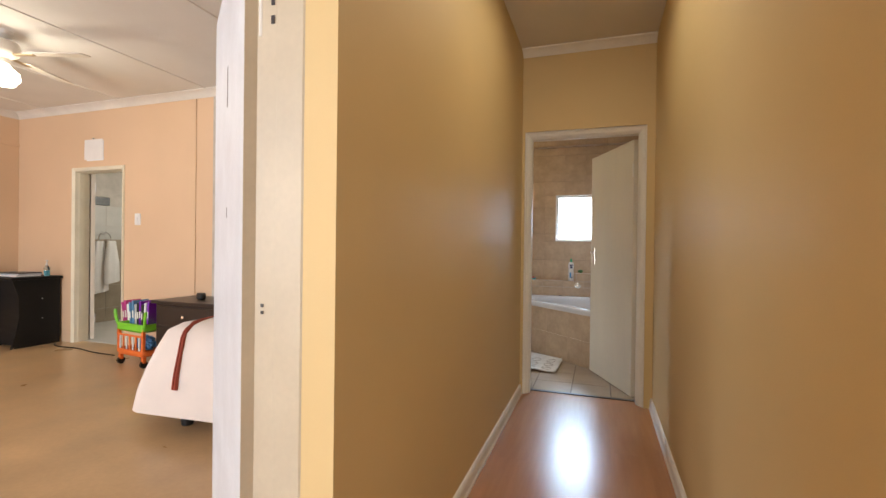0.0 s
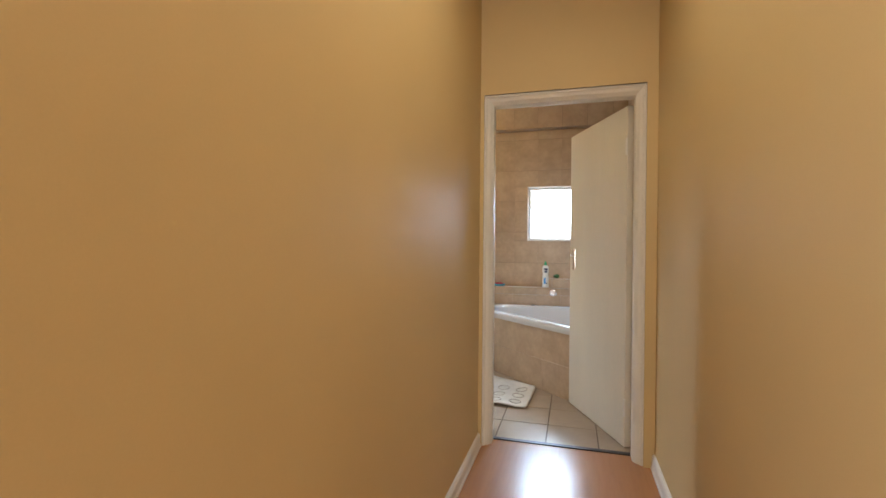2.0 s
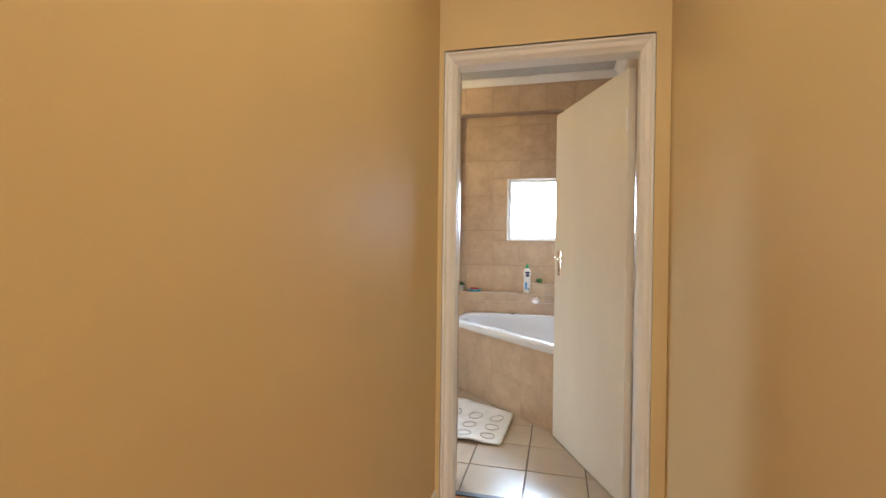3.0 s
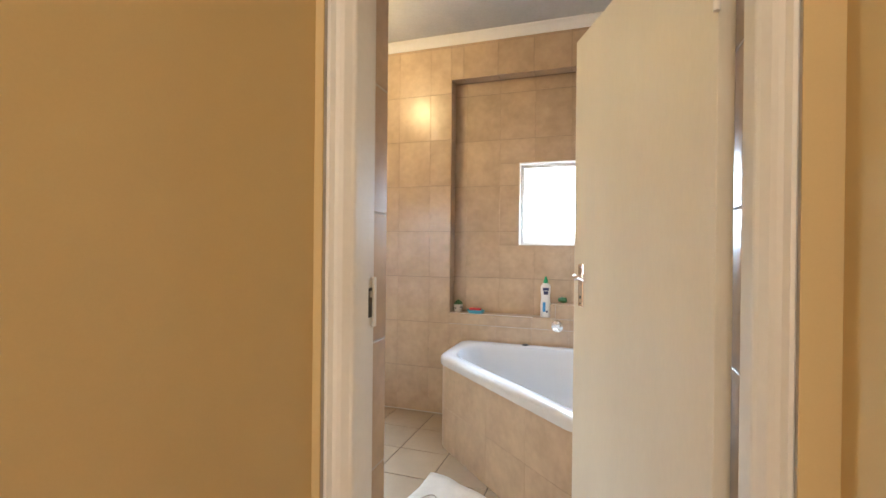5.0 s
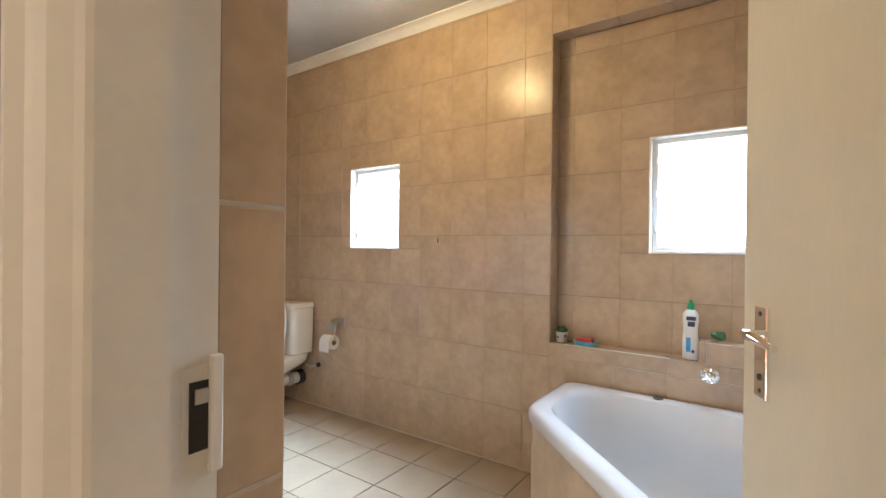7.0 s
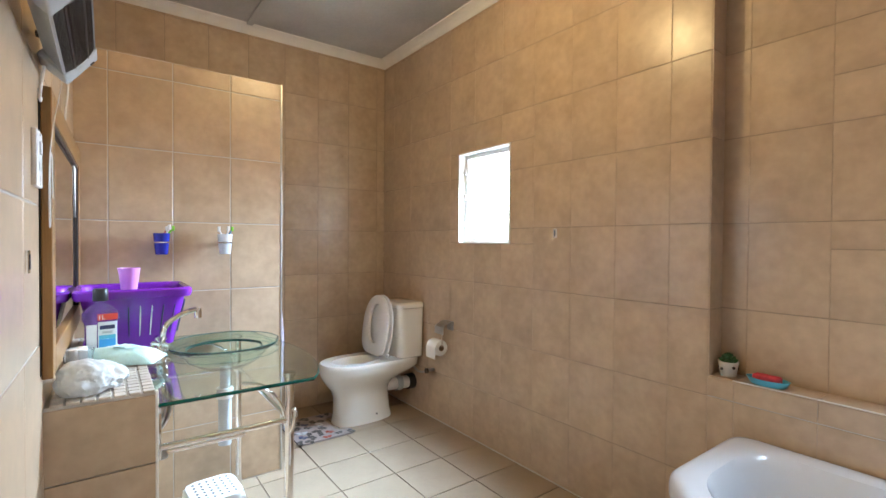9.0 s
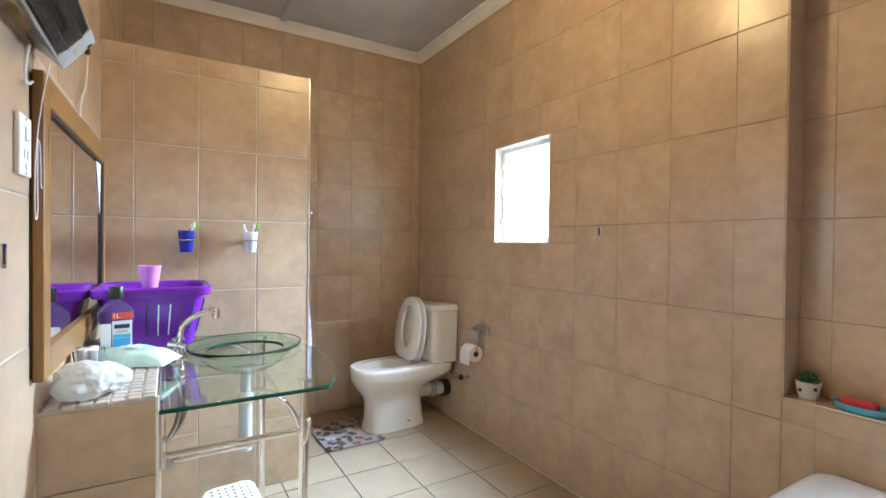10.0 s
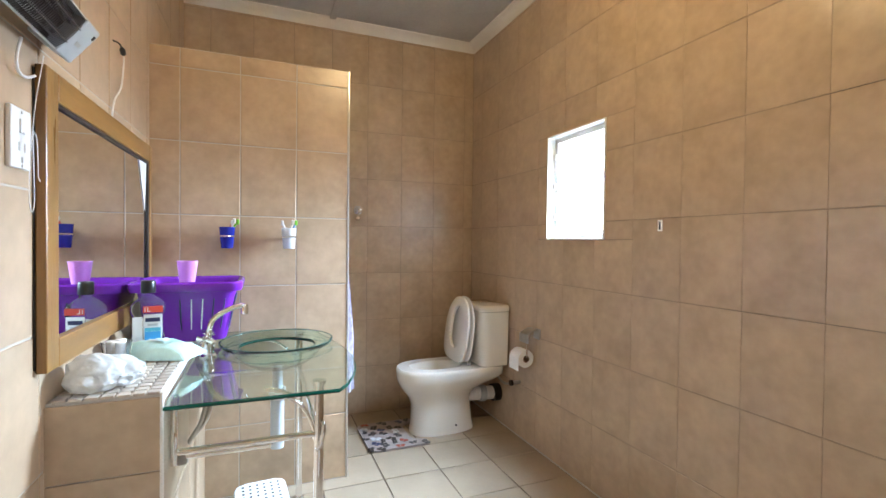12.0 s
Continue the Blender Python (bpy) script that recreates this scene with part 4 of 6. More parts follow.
            loft(bm, ring + [ring[0]], False, False)
            bmesh.ops.remove_doubles(bm, verts=bm.verts, dist=1e-5)
        else:
            loft(bm, [[(p[0] * k, p[1] * k, z) for p in o] for k, z in ((0.97, 0), (1.0, thick * 0.3), (1.0, thick * 0.7), (0.96, thick), (0.85, thick * 1.1))])
        ob = part(name, bm, M["white_ceramic"], root, "", True)
        ob.matrix_basis = pose(0, y, 0.645, 90 - tilt, 0, 0)
        return ob

    lid = raised("lid", -0.262, False, 6, 0.016)
    seat = raised("seat", -0.300, True, 8, 0.018)
    for x in (-0.075, 0.075):
        part("buffer", bbox(x - 0.01, x + 0.01, -0.322, -0.312, 0.44, 0.475, bevel=0.003), M["black"], root, "dark rubber buffer")
        part("seat_hinge", tube(bmesh.new(), [(x, -0.25, 0.418), (x, -0.25, 0.442)], 0.012), M["white_plastic"], root)
    part("bolt_cap", tube(bmesh.new(), [(0.121, -0.36, 0.055), (0.126, -0.36, 0.055)], 0.006, 10), M["black"], root)
    bm = tube(bmesh.new(), [(0.02, -0.24, 0.21), (0.02, -0.05, 0.20)], 0.045, 20)
    part("outlet_pipe", bm, M["white_plastic"], root, "white plastic outlet pipe", True)
    part("pipe_collar", tube(bmesh.new(), [(0.02, -0.15, 0.205), (0.02, -0.11, 0.203)], 0.054, 20), M["grey_plastic"], root, "", True)
    part("wall_collar", tube(bmesh.new(), [(0.02, -0.05, 0.20), (0.02, 0.0, 0.20)], 0.058, 20), M["black"], root, "dark rubber collar", True)
    return root


toilet()


def stop_valve():
    root = thing("stop_valve", (-2.640, YF - 0.004, 0.346), "small corroded angle valve with a supply hose", "valve")
    part("body", tube(bmesh.new(), [(0, 0.004, 0), (0, -0.05, 0)], 0.011), M["steel"], root, "", True)
    part("knob", tube(bmesh.new(), [(0.0, -0.05, 0), (0.0, -0.065, 0)], 0.018), M["dark_bead"], root, "", True)
    part("hose", tube(bmesh.new(), smooth_path([(0, -0.03, 0), (-0.05, -0.035, -0.02), (-0.12, -0.05, -0.03), (-0.19, -0.07, 0.02), (-0.21, -0.09, 0.046)]), 0.007, 8), M["steel"], root, "", True)
    return root


stop_valve()


def paper_holder():
    root = thing("toilet_paper_holder", (-2.440, YF - 0.002, 0.690), "chrome wall holder with a white toilet roll", "paper holder")
    part("plate", bbox(-0.03, 0.03, -0.012, 0.002, -0.03, 0.03, bevel=0.004), M["steel"], root)
    bm = bmesh.new()
    loft(bm, [[(-0.075 + dx, y, z), (0.012 + dx, y, z), (0.012 + dx, y, z + 0.003), (-0.075 + dx, y, z + 0.003)] for dx, y, z in ((0.01, 0.0, 0.026), (0.008, -0.03, 0.024), (0.004, -0.058, 0.010), (0.0, -0.072, -0.004))])
    part("cover", bm, M["steel"], root, "curved chrome cover", True)
    part("flap", bbox(-0.085, 0.01, -0.075, -0.068, -0.055, -0.002, bevel=0.003), M["steel"], root, "worn chrome flap")
    bm = tube(bmesh.new(), smooth_path([(-0.005, -0.01, -0.01), (-0.005, -0.06, -0.02), (-0.005, -0.07, -0.09), (-0.005, -0.07, -0.135)]), 0.004, 8)
    tube(bm, [(-0.005, -0.07, -0.135), (-0.13, -0.07, -0.135)], 0.004, 8)
    part("arm", bm, M["chrome"], root, "", True)
    n, L = 32, 0.105
    rings = []
    for r, x in ((0.019, 0), (0.050, 0), (0.052, -0.004), (0.052, -L + 0.004), (0.050, -L), (0.019, -L)):
        rings.append([(-0.012 + x, -0.07 + r * math.cos(2 * math.pi * i / n), -0.148 + r * math.sin(2 * math.pi * i / n)) for i in range(n)])
    part("roll", loft(bmesh.new(), rings + [rings[0]], False, False), M["paper"], root, "white paper roll", True)
    rings = []
    for r, x in ((0.0205, 0.001), (0.0205, -L - 0.001), (0.0185, -L - 0.001), (0.0185, 0.001)):
        rings.append([(-0.012 + x, -0.07 + r * math.cos(2 * math.pi * i / n), -0.148 + r * math.sin(2 * math.pi * i / n)) for i in range(n)])
    part("core", loft(bmesh.new(), rings + [rings[0]], False, False), M["brown_card"], root, "brown card core", True)
    part("loose_sheet", bbox(-0.117, -0.012, -0.1225, -0.1215, -0.215, -0.148), M["paper"], root)
    return root


paper_holder()


def butterfly_mat():
    root = thing("toilet_mat", (-2.925, 5.035, 0.003), "cream mat printed with dark and pink butterflies", "mat")
    pts = [(-0.205, -0.185), (0.205, -0.175), (0.205, 0.19), (0.135, 0.19), (0.12, 0.10), (-0.12, 0.10), (-0.135, 0.19), (-0.205, 0.185)]
    out = round_poly(pts, [0.06, 0.06, 0.02, 0.03, 0.05, 0.05, 0.03, 0.02], 5)
    part("mat", prism(bmesh.new(), out, 0.0, 0.011, 0.003), M["mat_cloth"], root)
    rnd = random.Random(5)
    cols = ["label_navy", "brown_wood", "element", "grey_plastic", "stripe_red", "element", "brown_wood"]
    placed = []
    for _ in range(400):
        x, y = rnd.uniform(-0.19, 0.19), rnd.uniform(-0.17, 0.17)
        if (abs(x) < 0.15 and y > 0.075) or any((x - a) ** 2 + (y - b) ** 2 < 0.053 ** 2 for a, b in placed):
            continue
        placed.append((x, y))
        s, a = rnd.uniform(1.1, 1.7), rnd.uniform(0, 6.28)
        bm = bmesh.new()
        for wx, wy, rx, ry in ((0.011, 0.006, 0.011, 0.008), (-0.011, 0.006, 0.011, 0.008), (0.008, -0.006, 0.008, 0.006), (-0.008, -0.006, 0.008, 0.006)):
            prism(bm, [(s * (wx + rx * math.cos(k * 0.785)), s * (wy + ry * math.sin(k * 0.785))) for k in range(8)], 0, 0.0015)
        ob = part("butterfly", bm, M[rnd.choice(cols)], root)
        ob.matrix_basis = pose(x, y, 0.0108, 0, 0, math.degrees(a))
    return root


butterfly_mat()


def bath_mat():
    root = thing("bath_mat", (-0.390, 4.45, 0.004), "white crumpled towelling bath mat with grey ovals", "mat", rz=-4)

    def lay(u, v):
        """A point of the rumpled mat: its far edge follows the slanting apron."""
        x = u * 0.25 + 0.012 * noise.noise((v * 2.2, 2.0, 0))
        y = v * 0.25 * (1 + max(0, v) * (1 - u) * 0.42) + 0.010 * noise.noise((u * 2.5, 5.0, 0))
        z = 0.010 + 0.022 * max(0, noise.noise((u * 1.7 + 3.1, v * 1.7, 3.1))) + 0.07 * max(0, v - 0.72) ** 1.3 + 0.05 * max(0, u - 0.86) * max(0, v)
        return x, y, z

    bm, g = bmesh.new(), {}
    for i in range(29):
        for j in range(25):
            u, v = i / 14 - 1, j / 12 - 1
            k = 1 - 0.03 * (u * v) ** 4
            g[i, j] = bm.verts.new(lay(u * k, v * k))
    for i in range(28):
        for j in range(24):
            bm.faces.new((g[i, j], g[i + 1, j], g[i + 1, j + 1], g[i, j + 1]))
    ob = part("mat", bm, M["mat_white"], root, "", True)
    md = ob.modifiers.new("thick", 'SOLIDIFY')
    md.thickness, md.offset = 0.006, 0
    for i in range(3):
        for j in range(3):
            cu, cv = -0.60 + i * 0.60, -0.62 + j * 0.56
            pth = []
            for k in range(25):
                x, y, z = lay(cu + 0.17 * math.cos(k / 24 * 6.2832), cv + 0.17 * math.sin(k / 24 * 6.2832))
                pth.append((x, y, z + 0.004))
            part("oval_ring", tube(bmesh.new(), pth, 0.0036, 6, False), M["oval_thread"], root, "grey-beige oval")
    return root


bath_mat()


# ---------------------------------------------------------------- vanity
LX0, LX1, LY1, LZ = STX, -1.500, 4.030, 0.831


def ledge():
    root = thing("vanity_ledge", (0, 0, 0), "tiled ledge with a small-stone mosaic top under the mirror", "ledge")
    core = part("core", bbox(LX0, LX1 - 0.007, YI, LY1 - 0.004, 0.0, LZ - 0.006), M["grout_light"], root, "pale plaster core")
    for z0, z1 in ((0.0, 0.292), (0.292, 0.625), (0.625, LZ - 0.012)):
        ob = new("tile", tile_mesh(LY1 - YI - 0.006, z1 - z0 - 0.004, M["tile"]))
        ob.parent = core
        ob.matrix_basis = pose(LX1, (YI + LY1) / 2, (z0 + z1) / 2, 0, 0, 90)
    part("corner_trim", bbox(LX1 - 0.012, LX1 + 0.001, LY1 - 0.004, LY1 + 0.004, 0.0, LZ - 0.002, bevel=0.002), M["cornice_paint"], root, "white corner trim")
    for k in range(4):
        x1 = LX1 - 0.014 - k * 0.25
        ob = new("tile", tile_mesh(0.246, 0.33, M["tile"]))
        ob.parent = core
        ob.matrix_basis = pose(x1 - 0.124, LY1, 0.62, 0, 0, 180)
        ob = new("tile", tile_mesh(0.246, 0.44, M["tile"]))
        ob.parent = core
        ob.matrix_basis = pose(x1 - 0.124, LY1, 0.225, 0, 0, 180)
    # mosaic
    step = 0.0335
    x = LX1 - 0.018
    rnd = random.Random(9)
    meshes = []
    for k in range(6):
        bm = bmesh.new()
        w = 0.0145
        pts = round_poly([(-w + rnd.uniform(0, .002), -w), (w, -w + rnd.uniform(0, .003)), (w - rnd.uniform(0, .002), w), (-w, w - rnd.uniform(0, .003))], [0.004] * 4, 2)
        prism(bm, pts, -0.006, 0.0015, 0.0014, 1)
        meshes.append(mesh_of(bm, "stone", M["mosaic"]))
    ix = 0
    while x > LX0 + 0.03 and ix < 30:
        for j in range(7):
            y = LY1 - 0.018 - j * step
            if y < YI + 0.012:
                continue
            ob = new("stone", rnd.choice(meshes))
            ob.parent = core
            ob.matrix_basis = pose(x, y, LZ - 0.0015, rnd.uniform(-1.5, 1.5), rnd.uniform(-1.5, 1.5), rnd.uniform(-4, 4) + 90 * rnd.randrange(4))
        x -= step
        ix += 1
    return root


ledge()


def glass_outline(d=0.0):
    pts = [(-1.500 - d, 4.036 + d), (-1.497 - d, 4.485 - d * 0.5)]
    for k in range(1, 22):
        t = k / 22
        x = -1.497 - t * 1.02
        y = 4.485 + 0.115 * math.sin(math.pi * (t ** 0.8) * 0.98 + 0.02) - 0.02 * t
        pts.append((x, y - d))
    pts += [(-2.515 + d, 4.44 - d), (-2.515 + d, 4.036 + d)]
    return pts


def glass_basin():
    root = thing("glass_washbasin", (0, 0, 0), "clear green-edged glass top with a sunken glass bowl on chrome legs", "washbasin")
    z0, z1 = 0.779, 0.791
    cx, cy = -2.165, 4.335
    n = 48
    hole = [(cx + 0.150 * math.cos(2 * math.pi * i / n), cy + 0.150 * math.sin(2 * math.pi * i / n)) for i in range(n)]

    def sheet(outline, z, bm, flip):
        vo = [bm.verts.new((*p, z)) for p in outline]
        vh = [bm.verts.new((*p, z)) for p in hole]
        ed = [bm.edges.new((a, b)) for r in (vo, vh) for a, b in zip(r, r[1:] + r[:1])]
        bmesh.ops.triangle_fill(bm, use_beauty=True, use_dissolve=False, edges=ed)
        return vo, vh

    bm = bmesh.new()
    o = glass_outline(0.0)
    a, b = sheet(o, z0, bm, False), sheet(o, z1, bm, True)
    for lo, hi in zip(a, b):
        m = len(lo)
        for i in range(m):
            bm.faces.new((lo[i], lo[(i + 1) % m], hi[(i + 1) % m], hi[i]))
    part("glass_top", bm, M["table_glass"], root, "clear glass top with green edge")
    # polished edge, a green strip a hair outside the plate
    bm = bmesh.new()
    rr = [[(x, y, z) for x, y in glass_outline(dd)] for dd, z in ((-0.0005, z0 + 0.001), (-0.003, z0 + 0.003), (-0.003, z1 - 0.003), (-0.0005, z1 - 0.001))]
    loft(bm, rr + [rr[0]], False, False)
    part("polished_edge", bm, M["table_edge"], root, "deep green polished edge", True)
    prof = [(0.035, 0.695), (0.10, 0.705), (0.150, 0.735), (0.185, 0.780), (0.208, 0.801), (0.219, 0.810), (0.223, 0.812), (0.221, 0.805), (0.201, 0.788), (0.178, 0.762), (0.146, 0.726), (0.10, 0.697), (0.035, 0.687)]
    part("bowl", lathe(bmesh.new(), prof + [prof[0]], 64, (cx, cy, 0), cap0=False, cap1=False), M["bowl_glass"], root, "round clear glass bowl", True)
    part("seal_ring", tube(bmesh.new(), [(cx + 0.151 * math.cos(2 * math.pi * i / 48), cy + 0.151 * math.sin(2 * math.pi * i / 48), 0.785) for i in range(49)], 0.0032, 8, False), M["table_edge"], root, "dark green ring at the cut-out", True)
    part("bowl_rim", tube(bmesh.new(), [(cx + 0.222 * math.cos(k * math.pi / 32), cy + 0.222 * math.sin(k * math.pi / 32), 0.8125) for k in range(65)], 0.0020, 8, False), M["bowl_rim"], root, "polished pale green rim", True)
    part("waste", lathe(bmesh.new(), [(0.033, 0.699), (0.036, 0.702), (0.020, 0.704), (0.0, 0.700)], 24, (cx, cy, 0), cap1=False), M["chrome"], root, "", True)
    trap = tube(bmesh.new(), [(cx, cy, 0.690), (cx, cy, 0.60)], 0.020, 16)
    tube(trap, [(cx, cy, 0.60), (cx, cy, 0.36)], 0.027, 16)
    part("drain_pipe", trap, M["grey_plastic"], root, "grey plastic bottle trap", True)
    part("pipe_nut", tube(bmesh.new(), [(cx, cy, 0.565), (cx, cy, 0.60)], 0.034, 16), M["white_plastic"], root, "", True)
    for x in (-1.615, -2.395):
        leg = tube(bmesh.new(), [(x, 4.440, 0.0), (x, 4.440, 0.77)], 0.0155, 16)
        lg = part("leg", leg, M["chrome"], root, "", True)
        part("foot", lathe(bmesh.new(), [(0.026, 0), (0.026, 0.008), (0.017, 0.014)], 20, (x, 4.44, 0)), M["chrome"], lg, "", True)
        part("pad", lathe(bmesh.new(), [(0.022, 0.768), (0.022, 0.778)], 20, (x, 4.44, 0)), M["chrome"], lg, "", True)
        part("side_rail", tube(bmesh.new(), [(x, 4.036, 0.620), (x, 4.44, 0.620)], 0.010, 14), M["chrome"], root, "", True)
        arc = [(x, 4.44 - 0.15 * (1 - math.cos(a)), 0.60 + 0.165 * math.sin(a)) for a in (0, .2, .4, .6, .8, 1.0, 1.2, 1.4, 1.57)]
        part("bracket_arc", tube(bmesh.new(), [(p[0], p[1] - 0.012, p[2]) for p in arc], 0.007, 10), M["chrome"], root, "", True)
        part("wall_post", bbox(x - 0.012, x + 0.012, 4.033, 4.050, 0.585, 0.777, bevel=0.004), M["chrome"], root, "", True)
    part("front_rail", tube(bmesh.new(), [(-1.615, 4.44, 0.62), (-2.395, 4.44, 0.62)], 0.010, 14), M["chrome"], root, "", True)
    part("towel_rail", tube(bmesh.new(), [(-1.66, 4.05, 0.588), (-1.66, 4.30, 0.588)], 0.011, 14), M["chrome"], root, "", True)
    part("rail_knob", lathe(bmesh.new(), [(0.0, -0.02), (0.016, -0.014), (0.018, 0.0), (0.012, 0.02), (0.0, 0.024)], 16, (-1.66, 4.055, 0.582), cap0=False, cap1=False), M["steel"], root, "", True)
    bm = tube(bmesh.new(), smooth_path([(-1.598, 4.45, 0.66), (-1.588, 4.452, 0.645), (-1.59, 4.445, 0.60), (-1.592, 4.43, 0.575)]), 0.007, 10)
    part("catch", bm, M["chrome"], root, "bent chrome catch on the leg", True)
    for y in (4.06, 4.075):
        part("supply_hose", tube(bmesh.new(), smooth_path([(-1.97 + (y - 4.06) * 2, y, 0.775), (-1.95, y + 0.03, 0.70), (-1.93, y + 0.02, 0.60), (-1.96, 4.04, 0.52), (-1.98, 4.034, 0.50)]), 0.0075, 8), M["steel"], root, "braided hose", True)
    return root


glass_basin()


def basin_tap():
    root = thing("basin_mixer_tap", (-2.035, 4.088, 0.791), "chrome swan-neck mixer tap with two cross handles", "tap")
    part("base", lathe(bmesh.new(), [(0.030, 0), (0.030, 0.006), (0.022, 0.012), (0.019, 0.03), (0.024, 0.045), (0.022, 0.06), (0.014, 0.068)], 24), M["chrome"], root, "", True)
    for s in (-1, 1):
        d = Vector((0.55 * s, -0.1, 0.35)).normalized()
        h = part("handle", tube(bmesh.new(), [Vector((0, 0, 0.045)), Vector((0, 0, 0.045)) + d * 0.045], [0.012, 0.011], 14), M["chrome"], root, "", True)
        c = Vector((0, 0, 0.045)) + d * 0.048
        q = d.orthogonal().normalized()
        r = d.cross(q)
        bm = bmesh.new()
        for k in range(4):
            an = k * math.pi / 2 + 0.4
            v = q * math.cos(an) + r * math.sin(an)
            tube(bm, [c, c + v * 0.014, c + v * 0.028], [0.007, 0.007, 0.0095], 10)
        tube(bm, [c - d * 0.004, c + d * 0.010], [0.009, 0.006], 10)
        part("cross", bm, M["chrome"], h, "", True)
    neck = smooth_path([(0, 0, 0.06), (0.0, 0.003, 0.10), (0.0, 0.014, 0.135), (0.0, 0.045, 0.162), (0.0, 0.085, 0.180), (0.0, 0.118, 0.188)], 6)
    part("spout", tube(bmesh.new(), neck, 0.0105, 14), M["chrome"], root, "", True)
    part("nozzle", lathe(bmesh.new(), [(0.011, -0.032), (0.0135, -0.030), (0.0135, -0.008), (0.011, 0.006), (0.0, 0.010)], 18, (0, 0.124, 0.185), cap1=False), M["chrome"], root, "", True)
    return root


basin_tap()


# ---------------------------------------------------------------- mirror
def wall_mirror():
    x0, x1, z0, z1, y = -1.000, 0.0, 0.912, 1.623, 0.003
    root = thing("wall_mirror", (-1.449, YW(-1.449), 0.0), "large mirror in a flat varnished oak frame", "mirror", rz=SKEW)
    t, w = 0.022, 0.066
    part("frame_side", bbox(x1 - w, x1, y, y + t, z0, z1, bevel=0.003), M["oak_v"], root, "varnished oak side rail")
    part("frame_side", bbox(x0, x0 + 0.040, y, y + t, z0, z1, bevel=0.003), M["oak_v"], root, "varnished oak side rail")
    part("frame_top", bbox(x0 + 0.0405, x1 - w - 0.0005, y, y + t, z1 - 0.069, z1, bevel=0.003), M["oak"], root, "varnished oak top rail")
    part("frame_bottom", bbox(x0 + 0.0405, x1 - w - 0.0005, y, y + t, z0, z0 + 0.070, bevel=0.003), M["oak"], root, "varnished oak bottom rail")
    part("glass", bbox(x0 + 0.035, x1 - w + 0.005, y + 0.006, y + 0.010, z0 + 0.056, z1 - 0.064), M["mirror"], root, "mirror glass")
    a, b, c, d = x0 + 0.0405, x1 - w - 0.0005, z0 + 0.070, z1 - 0.069
    for q in ((a, b, d - 0.009, d), (a, a + 0.008, c, d - 0.0092), ):
        part("bead", bbox(q[0], q[1], y + 0.0105, y + 0.019, q[2], q[3], bevel=0.002), M["dark_bead"], root, "dark glazing bead")
    part("back_board", bbox(x0 + 0.01, x1 + 0.004, y - 0.0025, y - 0.0002, z0 + 0.01, z1 - 0.01), M["black"], root, "dark backing board")
    tri = prism(bmesh.new(), [(0, 0), (0.115, 0.0), (0.022, -0.20)], 0, 0.0012)
    ob = part("paper_scrap", tri, M["paper"], root, "torn white paper stuck in the corner")
    ob.matrix_basis = Matrix.Translation((x0 + 0.056, y + 0.013, d - 0.012)) @ pose(0, 0, 0, 90, 0, 0)
    return root


wall_mirror()


# ---------------------------------------------------------------- things on the ledge
def washing_basket():
    root = thing("purple_basket", (-2.250, 4.008, LZ + 0.002), "purple slatted plastic basket full of toiletries on the ledge", "basket")

    def ring(hx, hy, z, r=0.05):
        return [(x, y, z) for x, y in round_poly([(-hx, -hy), (hx, -hy), (hx, hy), (-hx, hy)], [r] * 4, 6)]

    walls = loft(bmesh.new(), [ring(0.115, 0.128, 0.0), ring(0.118, 0.131, 0.004), ring(0.148, 0.172, 0.232), ring(0.145, 0.169, 0.232), ring(0.114, 0.127, 0.006)])
    part("body", walls, M["purple"], root, "", True)
    rim = loft(bmesh.new(), [ring(0.146, 0.170, 0.205), ring(0.163, 0.186, 0.208), ring(0.168, 0.190, 0.222), ring(0.168, 0.190, 0.240), ring(0.160, 0.182, 0.247), ring(0.145, 0.168, 0.240), ring(0.140, 0.163, 0.222), ring(0.139, 0.162, 0.206)], False, False)
    part("rim", rim, M["purple"], root, "broad rolled rim", True)
    # upright slots on the long side facing the room
    for k in range(5):
        y = -0.020 + k * 0.033
        lean = y * 0.15
        p0, p1 = Vector((0.1245, y, 0.05)), Vector((0.1425, y + lean, 0.175))
        part("slot", tube(bmesh.new(), [p0, p0.lerp(p1, 0.5), p1], [0.0018, 0.0028, 0.0018], 8), M["label_white"] if k in (1, 2) else M["label_navy"], root, "narrow slot showing what is inside", True)
    for k in range(3):
        x = 0.06 + k * 0.028
        part("slot", tube(bmesh.new(), [(x * 0.9, 0.139, 0.05), (x, 0.166, 0.19)], [0.002, 0.003], 8), M["label_navy"], root, "narrow slot", True)
    lid = loft(bmesh.new(), [ring(0.136, 0.158, 0.214), ring(0.136, 0.158, 0.222)])
    part("lid_insert", lid, M["purple"], root, "", True)
    root.scale = (1.03, 1.02, 0.94)
    return root


washing_basket()


def tumbler(name, at, r0, r1, h, material, label, wall=0.002):
    root = thing(name, at, label, "cup")
    prof = [(r0 * 0.95, 0), (r0, 0.002), (r1, h - 0.002), (r1 + 0.001, h), (r1 - wall, h), (r0 - wall, 0.004), (0.0, 0.004)]
    part("cup", lathe(bmesh.new(), prof, 32, cap1=False), material, root, "", True)
    return root


tumbler("pink_cup", (-2.240, 3.992, LZ + 0.2112), 0.0265, 0.038, 0.097, M["pink_cup"], "pale pink plastic cup standing on the purple basket")


